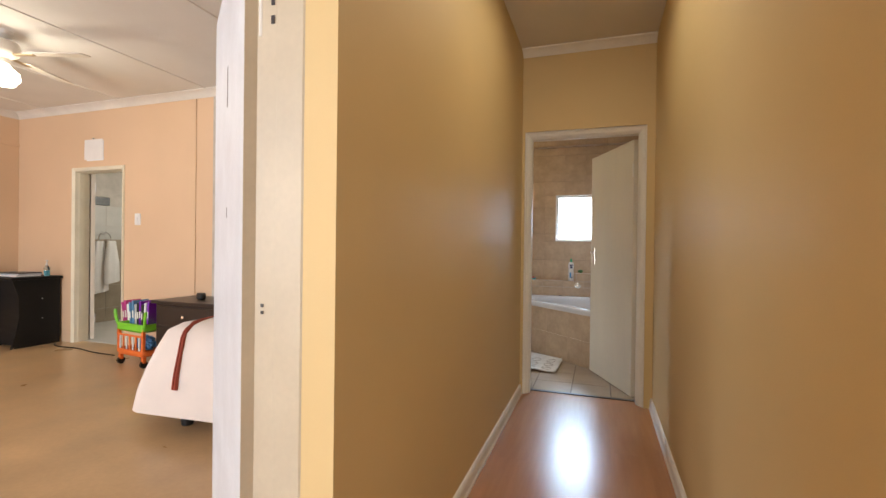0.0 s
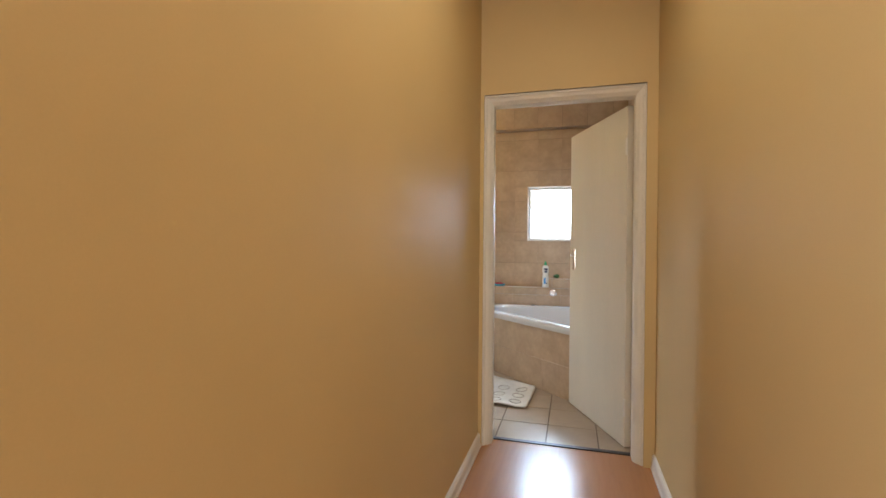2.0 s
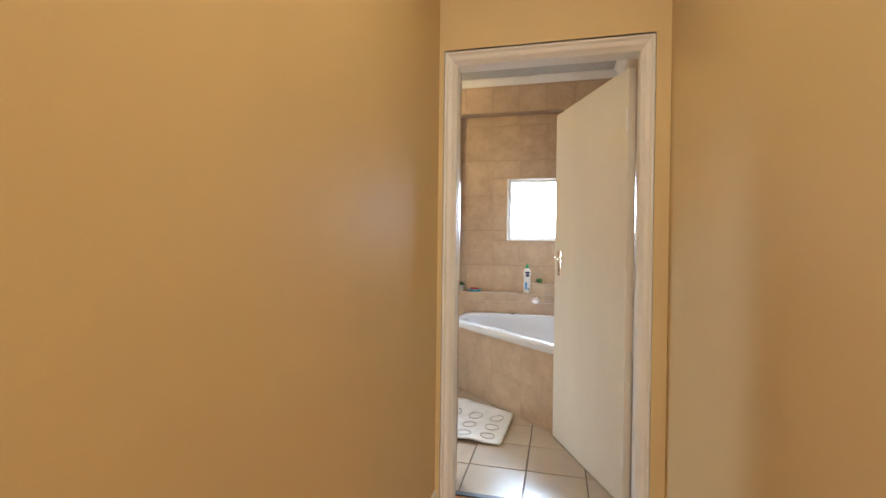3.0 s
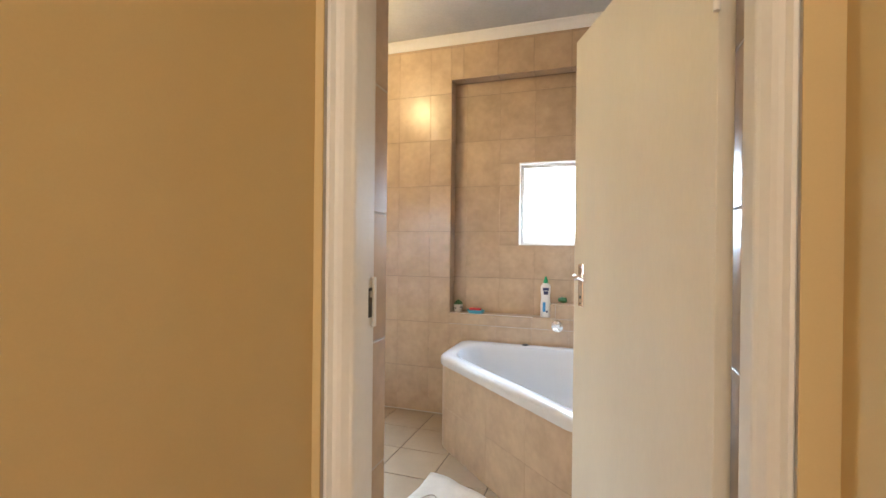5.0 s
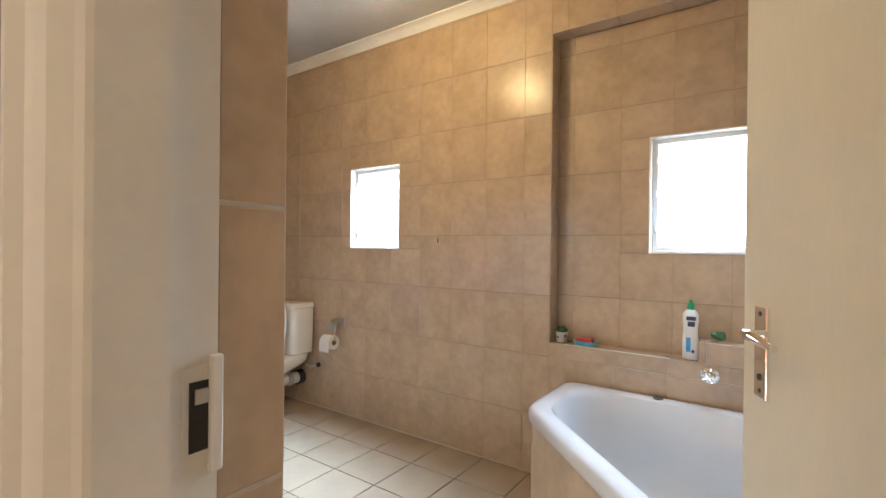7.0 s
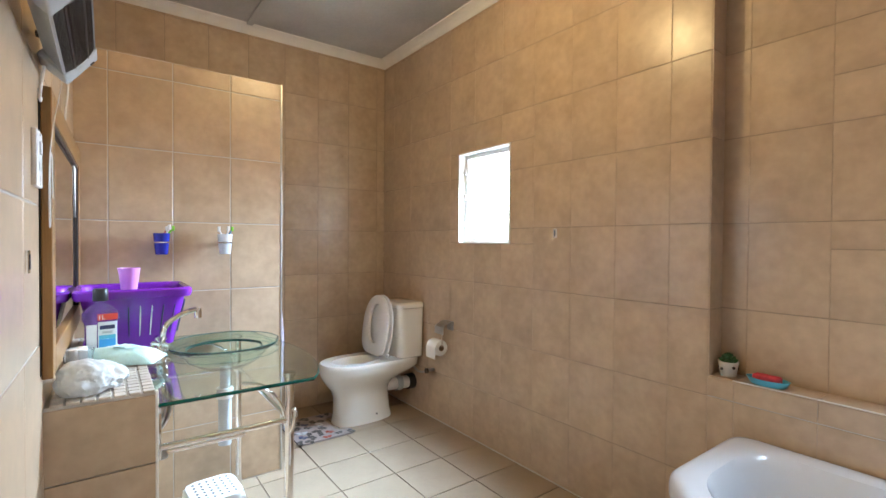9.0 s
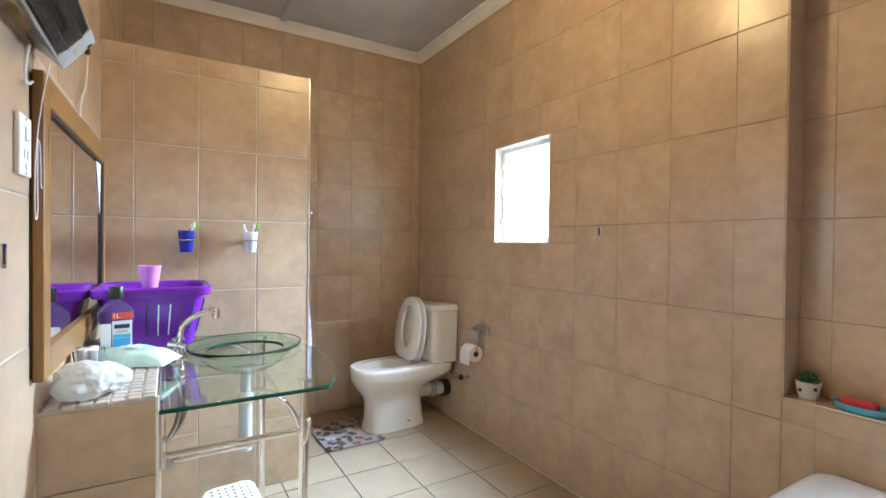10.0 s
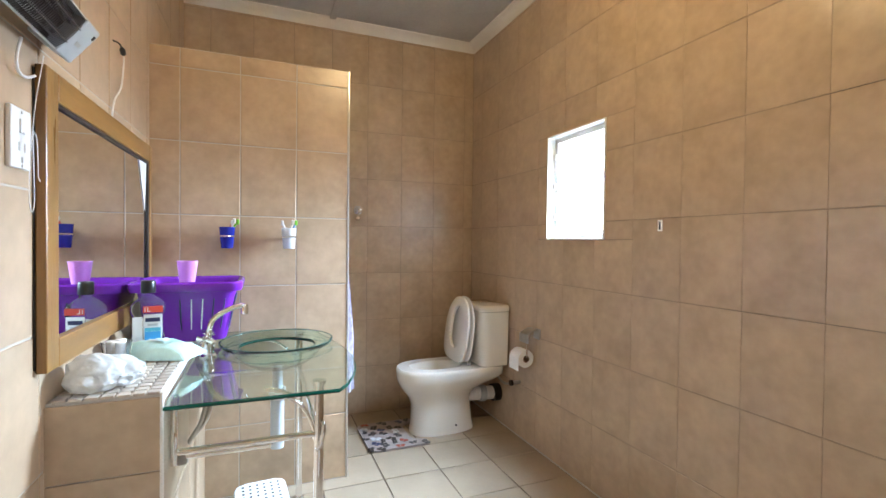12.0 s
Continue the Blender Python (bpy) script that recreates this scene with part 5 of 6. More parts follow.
def mouthwash():
    root = thing("mouthwash_bottle", (-2.015, 3.900, LZ + 0.003), "clear mouthwash bottle with dark cap and white-blue label", "bottle", rz=8)

    def ring(hx, hy, z, r):
        return [(x, y, z) for x, y in round_poly([(-hx, -hy), (hx, -hy), (hx, hy), (-hx, hy)], [r] * 4, 5)]

    part("body", loft(bmesh.new(), [ring(0.026, 0.040, 0, 0.012), ring(0.029, 0.043, 0.006, 0.014), ring(0.029, 0.043, 0.045, 0.014), ring(0.026, 0.039, 0.058, 0.013), ring(0.026, 0.039, 0.105, 0.013), ring(0.030, 0.046, 0.120, 0.014), ring(0.030, 0.046, 0.140, 0.016), ring(0.022, 0.030, 0.160, 0.018), ring(0.015, 0.016, 0.168, 0.012), ring(0.014, 0.014, 0.185, 0.011)]), M["bottle_plastic"], root, "clear ribbed plastic", True)
    part("cap", lathe(bmesh.new(), [(0.019, 0.178), (0.020, 0.180), (0.020, 0.212), (0.018, 0.216), (0.0, 0.216)], 28, cap1=False), M["black"], root, "black ribbed cap", True)
    part("front_label", bbox(0.0265, 0.0285, -0.011, 0.038, 0.016, 0.115, bevel=0.0006), M["label_white"], root, "white paper label")
    part("rear_label", bbox(0.0265, 0.0283, -0.039, -0.013, 0.016, 0.108, bevel=0.0006), M["label_white"], root, "white paper label")
    part("blue_band", bbox(0.0287, 0.0292, -0.008, 0.034, 0.022, 0.062), M["label_blue"], root, "blue printed band")
    part("pale_band", bbox(0.0287, 0.0291, -0.008, 0.034, 0.0625, 0.074), M["aqua_plastic"], root, "pale blue band")
    part("logo_bar", bbox(0.0287, 0.0292, -0.006, 0.032, 0.092, 0.104), M["label_navy"], root, "dark bar of lettering")
    part("word_bar", bbox(0.0287, 0.0292, 0.000, 0.026, 0.079, 0.086), M["grey_plastic"], root, "grey bar of lettering")
    part("red_sticker", bbox(0.0302, 0.0315, -0.012, 0.040, 0.120, 0.140, bevel=0.0006), M["label_red"], root, "red size sticker")
    cu = bpy.data.curves.new("lettering", 'FONT')
    cu.body, cu.size, cu.align_x, cu.extrude = "1L", 0.019, 'CENTER', 0.0002
    ob = new("lettering", cu)
    ob.data.materials.append(M["label_white"])
    ob.parent = root
    ob.matrix_basis = pose(0.0318, -0.002, 0.1235, 90, 0, 90)
    root.scale = (1.14, 1.14, 1.14)
    return root


mouthwash()


def crumple(name, at, rx, ry, rz, amp, freq, material, label, category, seed, turn=0.0):
    """A thin crumpled bag or packet lying flat on its support."""
    root = thing(name, at, label, category, rz=turn)
    bm = bmesh.new()
    bmesh.ops.create_icosphere(bm, subdivisions=5, radius=1)
    for v in bm.verts:
        p = v.co.copy()
        f = 1 + amp * noise.noise(p * freq + Vector((seed, 0, 0))) + amp * 0.5 * noise.noise(p * freq * 2.3 + Vector((0, seed, 0)))
        ridge = amp * 1.5 * (0.35 - abs(noise.noise(p * freq * 1.5 + Vector((0, 0, seed))))) + amp * 0.6 * (0.35 - abs(noise.noise(p * freq * 4.6 + Vector((seed, 0, seed)))))
        q = Vector((p.x * rx, p.y * ry, p.z * rz)) * (f + ridge)
        q.z = max(q.z + rz * 0.75, 0.0)
        v.co = q
    part("bag" if "bag" in name else "packet", bm, material, root, "", True)
    return root


crumple("plastic_bag", (-1.572, 3.866, LZ + 0.003), 0.064, 0.062, 0.052, 0.13, 1.3, M["thin_film"], "crumpled thin white plastic bag on the mosaic ledge", "bag", 2.3)
crumple("nappy_bag", (-1.665, 3.898, LZ + 0.003), 0.110, 0.058, 0.034, 0.14, 1.3, M["thin_film"], "crumpled white bag with a tied knot on the ledge", "bag", 7.7, 20)


def wipes_pack():
    root = thing("wipes_packet", (-1.920, 3.950, LZ + 0.003), "half-empty pale turquoise packet of wet wipes", "wipes", rz=66)
    bm = bmesh.new()
    nx, ny = 24, 16
    top, bot = {}, {}
    for i in range(nx + 1):
        for j in range(ny + 1):
            u, v = i / nx * 2 - 1, j / ny * 2 - 1
            x, y = u * 0.128, v * (0.068 + 0.008 * noise.noise((u * 2, 1.3, 0)))
            e = max(0.0, (1 - abs(u) ** 3.2)) * max(0.0, (1 - abs(v) ** 2.4))
            z = 0.048 * e ** 0.6 * (1 + 0.14 * noise.noise((u * 2.4, v * 2.4, 4))) + 0.003 * noise.noise((u * 9, v * 5, 1)) * e
            top[i, j] = bm.verts.new((x, y, 0.003 + z))
            bot[i, j] = bm.verts.new((x, y, 0.0))
    for i in range(nx):
        for j in range(ny):
            bm.faces.new((top[i, j], top[i + 1, j], top[i + 1, j + 1], top[i, j + 1]))
            bm.faces.new((bot[i, j + 1], bot[i + 1, j + 1], bot[i + 1, j], bot[i, j]))
    bmesh.ops.bridge_loops(bm, edges=[e for e in bm.edges if e.is_boundary])
    part("packet", bm, M["wipes"], root, "", True)
    part("flap", crumple_flap(), M["wipes_pale"], root, "white resealable flap", True)
    return root


def crumple_flap():
    bm = bmesh.new()
    g = {}
    for i in range(9):
        for j in range(7):
            u, v = i / 8 * 2 - 1, j / 6 * 2 - 1
            g[i, j] = bm.verts.new((u * 0.038 + 0.005, v * 0.022, 0.055 + 0.006 * noise.noise((u * 3, v * 3, 9)) - 0.006 * abs(u * v)))
    for i in range(8):
        for j in range(6):
            bm.faces.new((g[i, j], g[i + 1, j], g[i + 1, j + 1], g[i, j + 1]))
    return bm


wipes_pack()


def cotton_jar():
    root = thing("glass_jar", (-1.868, 3.843, LZ + 0.003), "small ridged glass jar holding rolled white cotton", "jar")
    part("jar", lathe(bmesh.new(), [(0.026, 0), (0.030, 0.004), (0.036, 0.05), (0.037, 0.056), (0.034, 0.056), (0.027, 0.006), (0.0, 0.005)], 24, cap1=False), M["bottle_plastic"], root, "ridged clear glass", True)
    for k, (x, y) in enumerate(((0.012, 0.010), (-0.013, 0.008), (0.0, -0.014), (0.016, -0.010), (-0.014, -0.008))):
        part("cotton_roll", tube(bmesh.new(), [(x * 0.9, y * 0.9, 0.008), (x, y, 0.058 + 0.003 * (k % 2))], [0.0105, 0.0125], 12), M["cloth_cream"] if k % 2 else M["cloth_white"], root, "", True)
    root.scale = (1.15, 1.15, 1.15)
    return root


cotton_jar()


# ---------------------------------------------------------------- on the partition
def brush_cup(name, y, material, label, brushes):
    root = thing(name, (STX + 0.058, y, 1.243), label, "toothbrush holder")
    part("wall_plate", tube(bmesh.new(), [(-0.060, 0, 0.0), (-0.052, 0, 0.0)], [0.020, 0.017], 18), M["chrome"], root, "", True)
    part("arm", tube(bmesh.new(), [(-0.054, 0, 0), (-0.034, 0, 0)], 0.006, 10), M["chrome"], root, "", True)
    part("ring", tube(bmesh.new(), [(0.0355 * math.cos(a / 24 * 6.2832), 0.0355 * math.sin(a / 24 * 6.2832), 0.0) for a in range(25)], 0.0035, 8, False), M["chrome"], root, "", True)
    part("tumbler", lathe(bmesh.new(), [(0.024, -0.056), (0.026, -0.054), (0.034, 0.040), (0.0345, 0.042), (0.032, 0.042), (0.024, -0.050), (0.0, -0.050)], 28, cap1=False), material, root, "", True)
    for k, (dx, dy, m, ln) in enumerate(brushes):
        b = part("toothbrush", tube(bmesh.new(), [(dx * 0.3, dy * 0.3, -0.045), (dx, dy, 0.045), (dx * 1.5, dy * 1.5, ln)], [0.004, 0.0045, 0.0035], 8), M[m], root, "", True)
        part("bristles", bbox(dx * 1.5 - 0.005, dx * 1.5 + 0.008, dy * 1.5 - 0.006, dy * 1.5 + 0.006, ln - 0.012, ln + 0.012, bevel=0.003), M["white_plastic"] if k else M["lime"], b)
    return root


brush_cup("toothbrush_holder", 4.124, M["blue_plastic"], "blue tumbler in a chrome wall ring with brushes", [(0.006, 0.030, "lime", 0.066), (-0.004, 0.014, "label_red", 0.062), (0.006, 0.020, "white_plastic", 0.070)])
brush_cup("toothbrush_holder", 4.393, M["frosted"], "frosted clear tumbler in a chrome wall ring with brushes", [(0.0, 0.022, "book_blue", 0.068), (0.008, -0.020, "white_plastic", 0.066), (-0.01, 0.012, "white_plastic", 0.07)])

tagged(part("partition_trim", bbox(STX - 0.006, STX + 0.0025, STY - 0.006, STY + 0.0025, 0.0, STZ, bevel=0.0015), M["trim_metal"]), "thin polished metal edge trim of the tiled partition", "trim", "", "structure")


def shower_tap():
    root = thing("shower_tap", (BXL, 4.902, 1.444), "round chrome shower tap on the end wall", "tap")
    part("rose", tube(bmesh.new(), [(-0.004, 0, 0), (0.006, 0, 0), (0.014, 0, 0)], [0.032, 0.032, 0.022], 20), M["chrome"], root, "", True)
    part("knob", tube(bmesh.new(), [(0.012, 0, 0), (0.03, 0, 0), (0.05, 0, 0), (0.056, 0, 0)], [0.014, 0.024, 0.026, 0.018], 20), M["chrome"], root, "", True)
    part("diverter", tube(bmesh.new(), [(0.0, 0, -0.055), (0.022, 0, -0.055)], 0.013, 14), M["chrome"], root, "", True)
    return root


shower_tap()


def shower_curtain():
    root = thing("shower_curtain", (0, 0, 0), "bunched lilac and white shower curtain beside the partition", "curtain")
    bm = bmesh.new()
    rows, n = 26, 60
    grid = []
    for j in range(rows):
        t = j / (rows - 1)
        z = 1.10 - 0.70 * t
        spread = 0.035 + 0.030 * min(1.0, t * 1.6)
        row = []
        for i in range(n):
            a = 2 * math.pi * i / n
            r = spread * (1 + 0.28 * math.sin(7 * a + 2.2 * t) + 0.12 * math.sin(13 * a))
            row.append((-2.690 + 0.9 * r * math.cos(a), 4.666 + r * math.sin(a) * 1.1, z))
        grid.append(row)
    loft(bm, grid)
    part("cloth", bm, M["curtain"], root, "", True)
    part("tie", tube(bmesh.new(), [(-2.690, 4.668, 1.09), (-2.690, 4.69, 1.40), (-2.690, 4.70, 1.80), (-2.68, 4.65, 2.090)], 0.012, 10), M["curtain"], root, "twisted upper end", True)
    return root


shower_curtain()


def wall_clip(at, rz):
    root = thing("tile_clip", at, "small chrome mirror clip screwed to the tiles", "clip", "mirror clips", rz)
    part("clip", bbox(-0.013, 0.013, -0.006, 0.001, -0.024, 0.024, bevel=0.002), M["chrome"], root)
    part("slot", bbox(-0.004, 0.004, -0.0075, -0.006, -0.016, 0.016, bevel=0.0005), M["dark_bead"], root)
    return root


wall_clip((-1.557, YF, 1.303), 0)
wall_clip((-1.255, YW(-1.255), 1.207), 180 + SKEW)


def socket_plate():
    root = thing("wall_socket", (-1.372, YW(-1.372), 1.436), "white double switch socket plate with scuffed slots", "socket", rz=180 + SKEW)
    part("plate", bbox(-0.042, 0.042, -0.011, 0.001, -0.064, 0.064, bevel=0.004, seg=3), M["white_plastic"], root)
    for x, z, w, h in ((0.012, -0.018, 0.003, 0.009), (-0.012, -0.018, 0.003, 0.009), (0.0, -0.045, 0.004, 0.006)):
        part("pin_hole", bbox(x - w, x + w, -0.0118, -0.0105, z - h, z + h), M["steel"], root)
    part("rocker", bbox(-0.010, 0.010, -0.015, -0.010, 0.010, 0.040, bevel=0.002), M["white_plastic"], root)
    part("screw", tube(bmesh.new(), [(0, -0.010, 0.055), (0, -0.0122, 0.055)], 0.003, 8), M["steel"], root)
    part("screw", tube(bmesh.new(), [(0, -0.010, -0.058), (0, -0.0122, -0.058)], 0.003, 8), M["steel"], root)
    return root


socket_plate()


def bar_heater():
    """An infrared bar heater on brackets, tilted down, along the wall."""
    root = thing("bar_heater", (-1.238, YW(-1.2) + 0.060, 1.708), "grey wall-mounted bar heater with wire guard, tilted downwards", "heater")
    tilt = Matrix.Rotation(radians(-38), 4, 'X')

    def put(name, bm, m, label="", smooth=False, par=None):
        bmesh.ops.transform(bm, matrix=tilt, verts=bm.verts)
        return part(name, bm, m, par or root, label, smooth)

    L = 0.265
    # local: x along the bar, +y out of the reflector, z up across it
    prof = [(-0.028, -0.034), (-0.032, -0.030), (-0.032, 0.032), (-0.028, 0.036), (0.030, 0.050), (0.034, 0.046), (0.000, 0.040), (-0.020, 0.026), (-0.020, -0.026), (0.000, -0.040), (0.034, -0.046), (0.030, -0.050)]
    put("housing", loft(bmesh.new(), [[(x, y, z) for y, z in prof] for x in (-L + 0.03, L - 0.03)]), M["grey_plastic"], "grey pressed reflector housing")
    for s in (-1, 1):
        a, b = (s * (L - 0.085), s * L) if s > 0 else (s * L, s * (L - 0.085))
        bm = bbox(a, b, -0.033, 0.036, -0.0515, 0.0515, bevel=0.006, seg=3)
        put("end_cap", bm, M["grey_plastic"], "pale grey plastic end cap", True)
        put("badge", bbox(a + 0.030, b - 0.030, 0.0358, 0.0366, -0.012, -0.002), M["steel"])
        put("switch", bbox(a + 0.012, a + 0.020, 0.0358, 0.0385, 0.024, 0.036, bevel=0.001), M["element"])
    for z in (-0.021, 0.021):
        e = put("element", tube(bmesh.new(), [(-L + 0.09, 0.018, z), (L - 0.09, 0.018, z)], 0.007, 12), M["element"], "quartz heating element", True)
        coil = []
        for k in range(260):
            a = k * 0.9
            coil.append((-L + 0.092 + (2 * L - 0.184) * k / 259, 0.018 + 0.0095 * math.cos(a), z + 0.0105 * math.sin(a)))
        put("coil", tube(bmesh.new(), coil, 0.0011, 5), M["steel"], "", False, e)
    guard = bmesh.new()
    for z in (-0.02, 0.02):
        tube(guard, [(-L + 0.08, 0.0365, z), (L - 0.08, 0.0365, z)], 0.0016, 6)
    guard = put("wire_guard", guard, M["dark_bead"], "dark wire guard")
    for k in range(48):
        x = -L + 0.088 + (2 * L - 0.176) * k / 47
        put("wire", tube(bmesh.new(), [(x, 0.030, -0.047), (x, 0.036, -0.025), (x, 0.037, 0.0), (x, 0.036, 0.025), (x, 0.030, 0.047)], 0.0008, 5), M["dark_bead"], "", False, guard)
    # Dark plate added so that the inside of the housing reads dark.
    put("dark_fill_plate", bbox(-L + 0.082, L - 0.082, 0.004, 0.007, -0.0415, 0.0415), M["element"], "dark plate filling the inside of the housing")
    for x in (-0.18, 0.18):
        part("bracket", bbox(x - 0.012, x + 0.012, -0.0595, -0.018, 0.02, 0.030, bevel=0.002), M["dark_bead"], root, "dark steel bracket")
        part("bracket_plate", bbox(x - 0.018, x + 0.018, -0.0605, -0.0565, 0.0, 0.06, bevel=0.001), M["dark_bead"], root)
    return root


bar_heater()


def cord(name, pts, r, material, label, category="cable"):
    root = thing(name, tuple(pts[0]), label, category)
    o = Vector(pts[0])
    part("cord", tube(bmesh.new(), [Vector(p) - o for p in smooth_path(pts, 6)], r, 8), material, root, "", True)
    return root


YV = YW(-1.42)
cord("heater_cable", [(-1.345, YV + 0.020, 1.640), (-1.336, YV + 0.016, 1.600), (-1.352, YV + 0.012, 1.574), (-1.39, YV + 0.010, 1.572), (-1.445, YV + 0.006, 1.592)], 0.0032, M["white_plastic"], "white heater flex looping to the wall")
cord("pull_cord", [(-1.366, YV + 0.050, 1.615), (-1.370, YV + 0.036, 1.53), (-1.374, YV + 0.028, 1.46), (-1.368, YV + 0.026, 1.40), (-1.362, YV + 0.026, 1.32), (-1.370, YV + 0.026, 1.282), (-1.382, YV + 0.027, 1.30), (-1.380, YV + 0.027, 1.37), (-1.375, YV + 0.028, 1.45)], 0.0012, M["cloth_white"], "thin white pull cord knotted in a loop", "cord")
cord("loose_cord_end", [(-1.375, YV + 0.028, 1.455), (-1.386, YV + 0.030, 1.44), (-1.393, YV + 0.030, 1.39), (-1.394, YV + 0.030, 1.36), (-1.400, YV + 0.031, 1.35)], 0.0012, M["cloth_white"], "loose end of the white pull cord", "cord")
cw = thing("wall_cable", (0, 0, 0), "cut white cable with a black connector coming out of the tiles", "cable")
part("black_lead", tube(bmesh.new(), smooth_path([(-2.000, YV - 0.013, 1.904), (-2.020, YV + 0.024, 1.898), (-2.045, YV + 0.030, 1.889)]), 0.003, 8), M["black"], cw, "", True)
part("connector", tube(bmesh.new(), [(-2.042, YV + 0.030, 1.892), (-2.048, YV + 0.030, 1.887), (-2.062, YV + 0.030, 1.876), (-2.066, YV + 0.030, 1.872)], [0.004, 0.009, 0.009, 0.004], 10), M["black"], cw, "", True)
part("white_flex", tube(bmesh.new(), smooth_path([(-2.067, YV + 0.030, 1.870), (-2.072, YV + 0.028, 1.834), (-2.050, YV + 0.026, 1.754), (-1.990, YV + 0.024, 1.699), (-1.960, YV + 0.024, 1.654), (-1.955, YV + 0.024, 1.618)]), 0.003, 8), M["white_plastic"], cw, "", True)


def stool():
    root = thing("plastic_stool", (-2.070, 4.275, 0.0), "white perforated plastic stool under the basin", "stool", rz=4)
    top = prism(bmesh.new(), round_poly([(-0.10, -0.095), (0.10, -0.095), (0.10, 0.095), (-0.10, 0.095)], [0.04] * 4, 6), 0.205, 0.225, 0.006)
    tp = part("top", top, M["white_plastic"], root, "", True)
    for i in range(6):
        for j in range(6):
            x, y = -0.07 + i * 0.028, -0.066 + j * 0.0265
            part("hole", lathe(bmesh.new(), [(0.0055, 0.2245), (0.0055, 0.2256), (0.0, 0.2256)], 10, (x, y, 0), sx=1.3, cap1=False), M["element"], tp)
    for x in (-1, 1):
        for y in (-1, 1):
            part("leg", loft(bmesh.new(), [[(x * (0.085 + d) + a * 0.015, y * (0.08 + d) + b * 0.015, z) for a, b in ((-1, -1), (1, -1), (1, 1), (-1, 1))] for z, d in ((0.0, 0.02), (0.206, 0.0))]), M["white_plastic"], root)
    part("skirt", loft(bmesh.new(), [[(p[0], p[1], z) for p in round_poly([(-0.104, -0.099), (0.104, -0.099), (0.104, 0.099), (-0.104, 0.099)], [0.04] * 4, 6)] for z in (0.172, 0.212)], False, False), M["white_plastic"], root)
    return root


stool()


def ceiling_bulb():
    root = thing("bulb_holder", (-1.38, 4.85, H), "round glowing bulb on a short ceiling flex", "ceiling lamp")
    part("rose", lathe(bmesh.new(), [(0.05, 0.0), (0.05, -0.015), (0.02, -0.03), (0.006, -0.05), (0.006, -0.10), (0.02, -0.11), (0.02, -0.17), (0.0, -0.17)], 24, cap1=False), M["white_plastic"], root, "", True)
    ob = part("globe", lathe(bmesh.new(), [(0.016, -0.165), (0.018, -0.18), (0.032, -0.198), (0.040, -0.22), (0.036, -0.245), (0.018, -0.262), (0.0, -0.265)], 24, cap0=False, cap1=False), M["bulb"], root, "glowing bulb", True)
    ob.visible_shadow = False
    return root


ceiling_bulb()
# Housing above the added passage light, kept out of view.
pl = thing("added_batten", (0.15, 1.95, HP), "long slim ceiling batten added out of view to light the passage", "ceiling lamp")
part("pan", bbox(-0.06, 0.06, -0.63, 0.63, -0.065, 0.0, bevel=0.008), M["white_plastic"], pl)


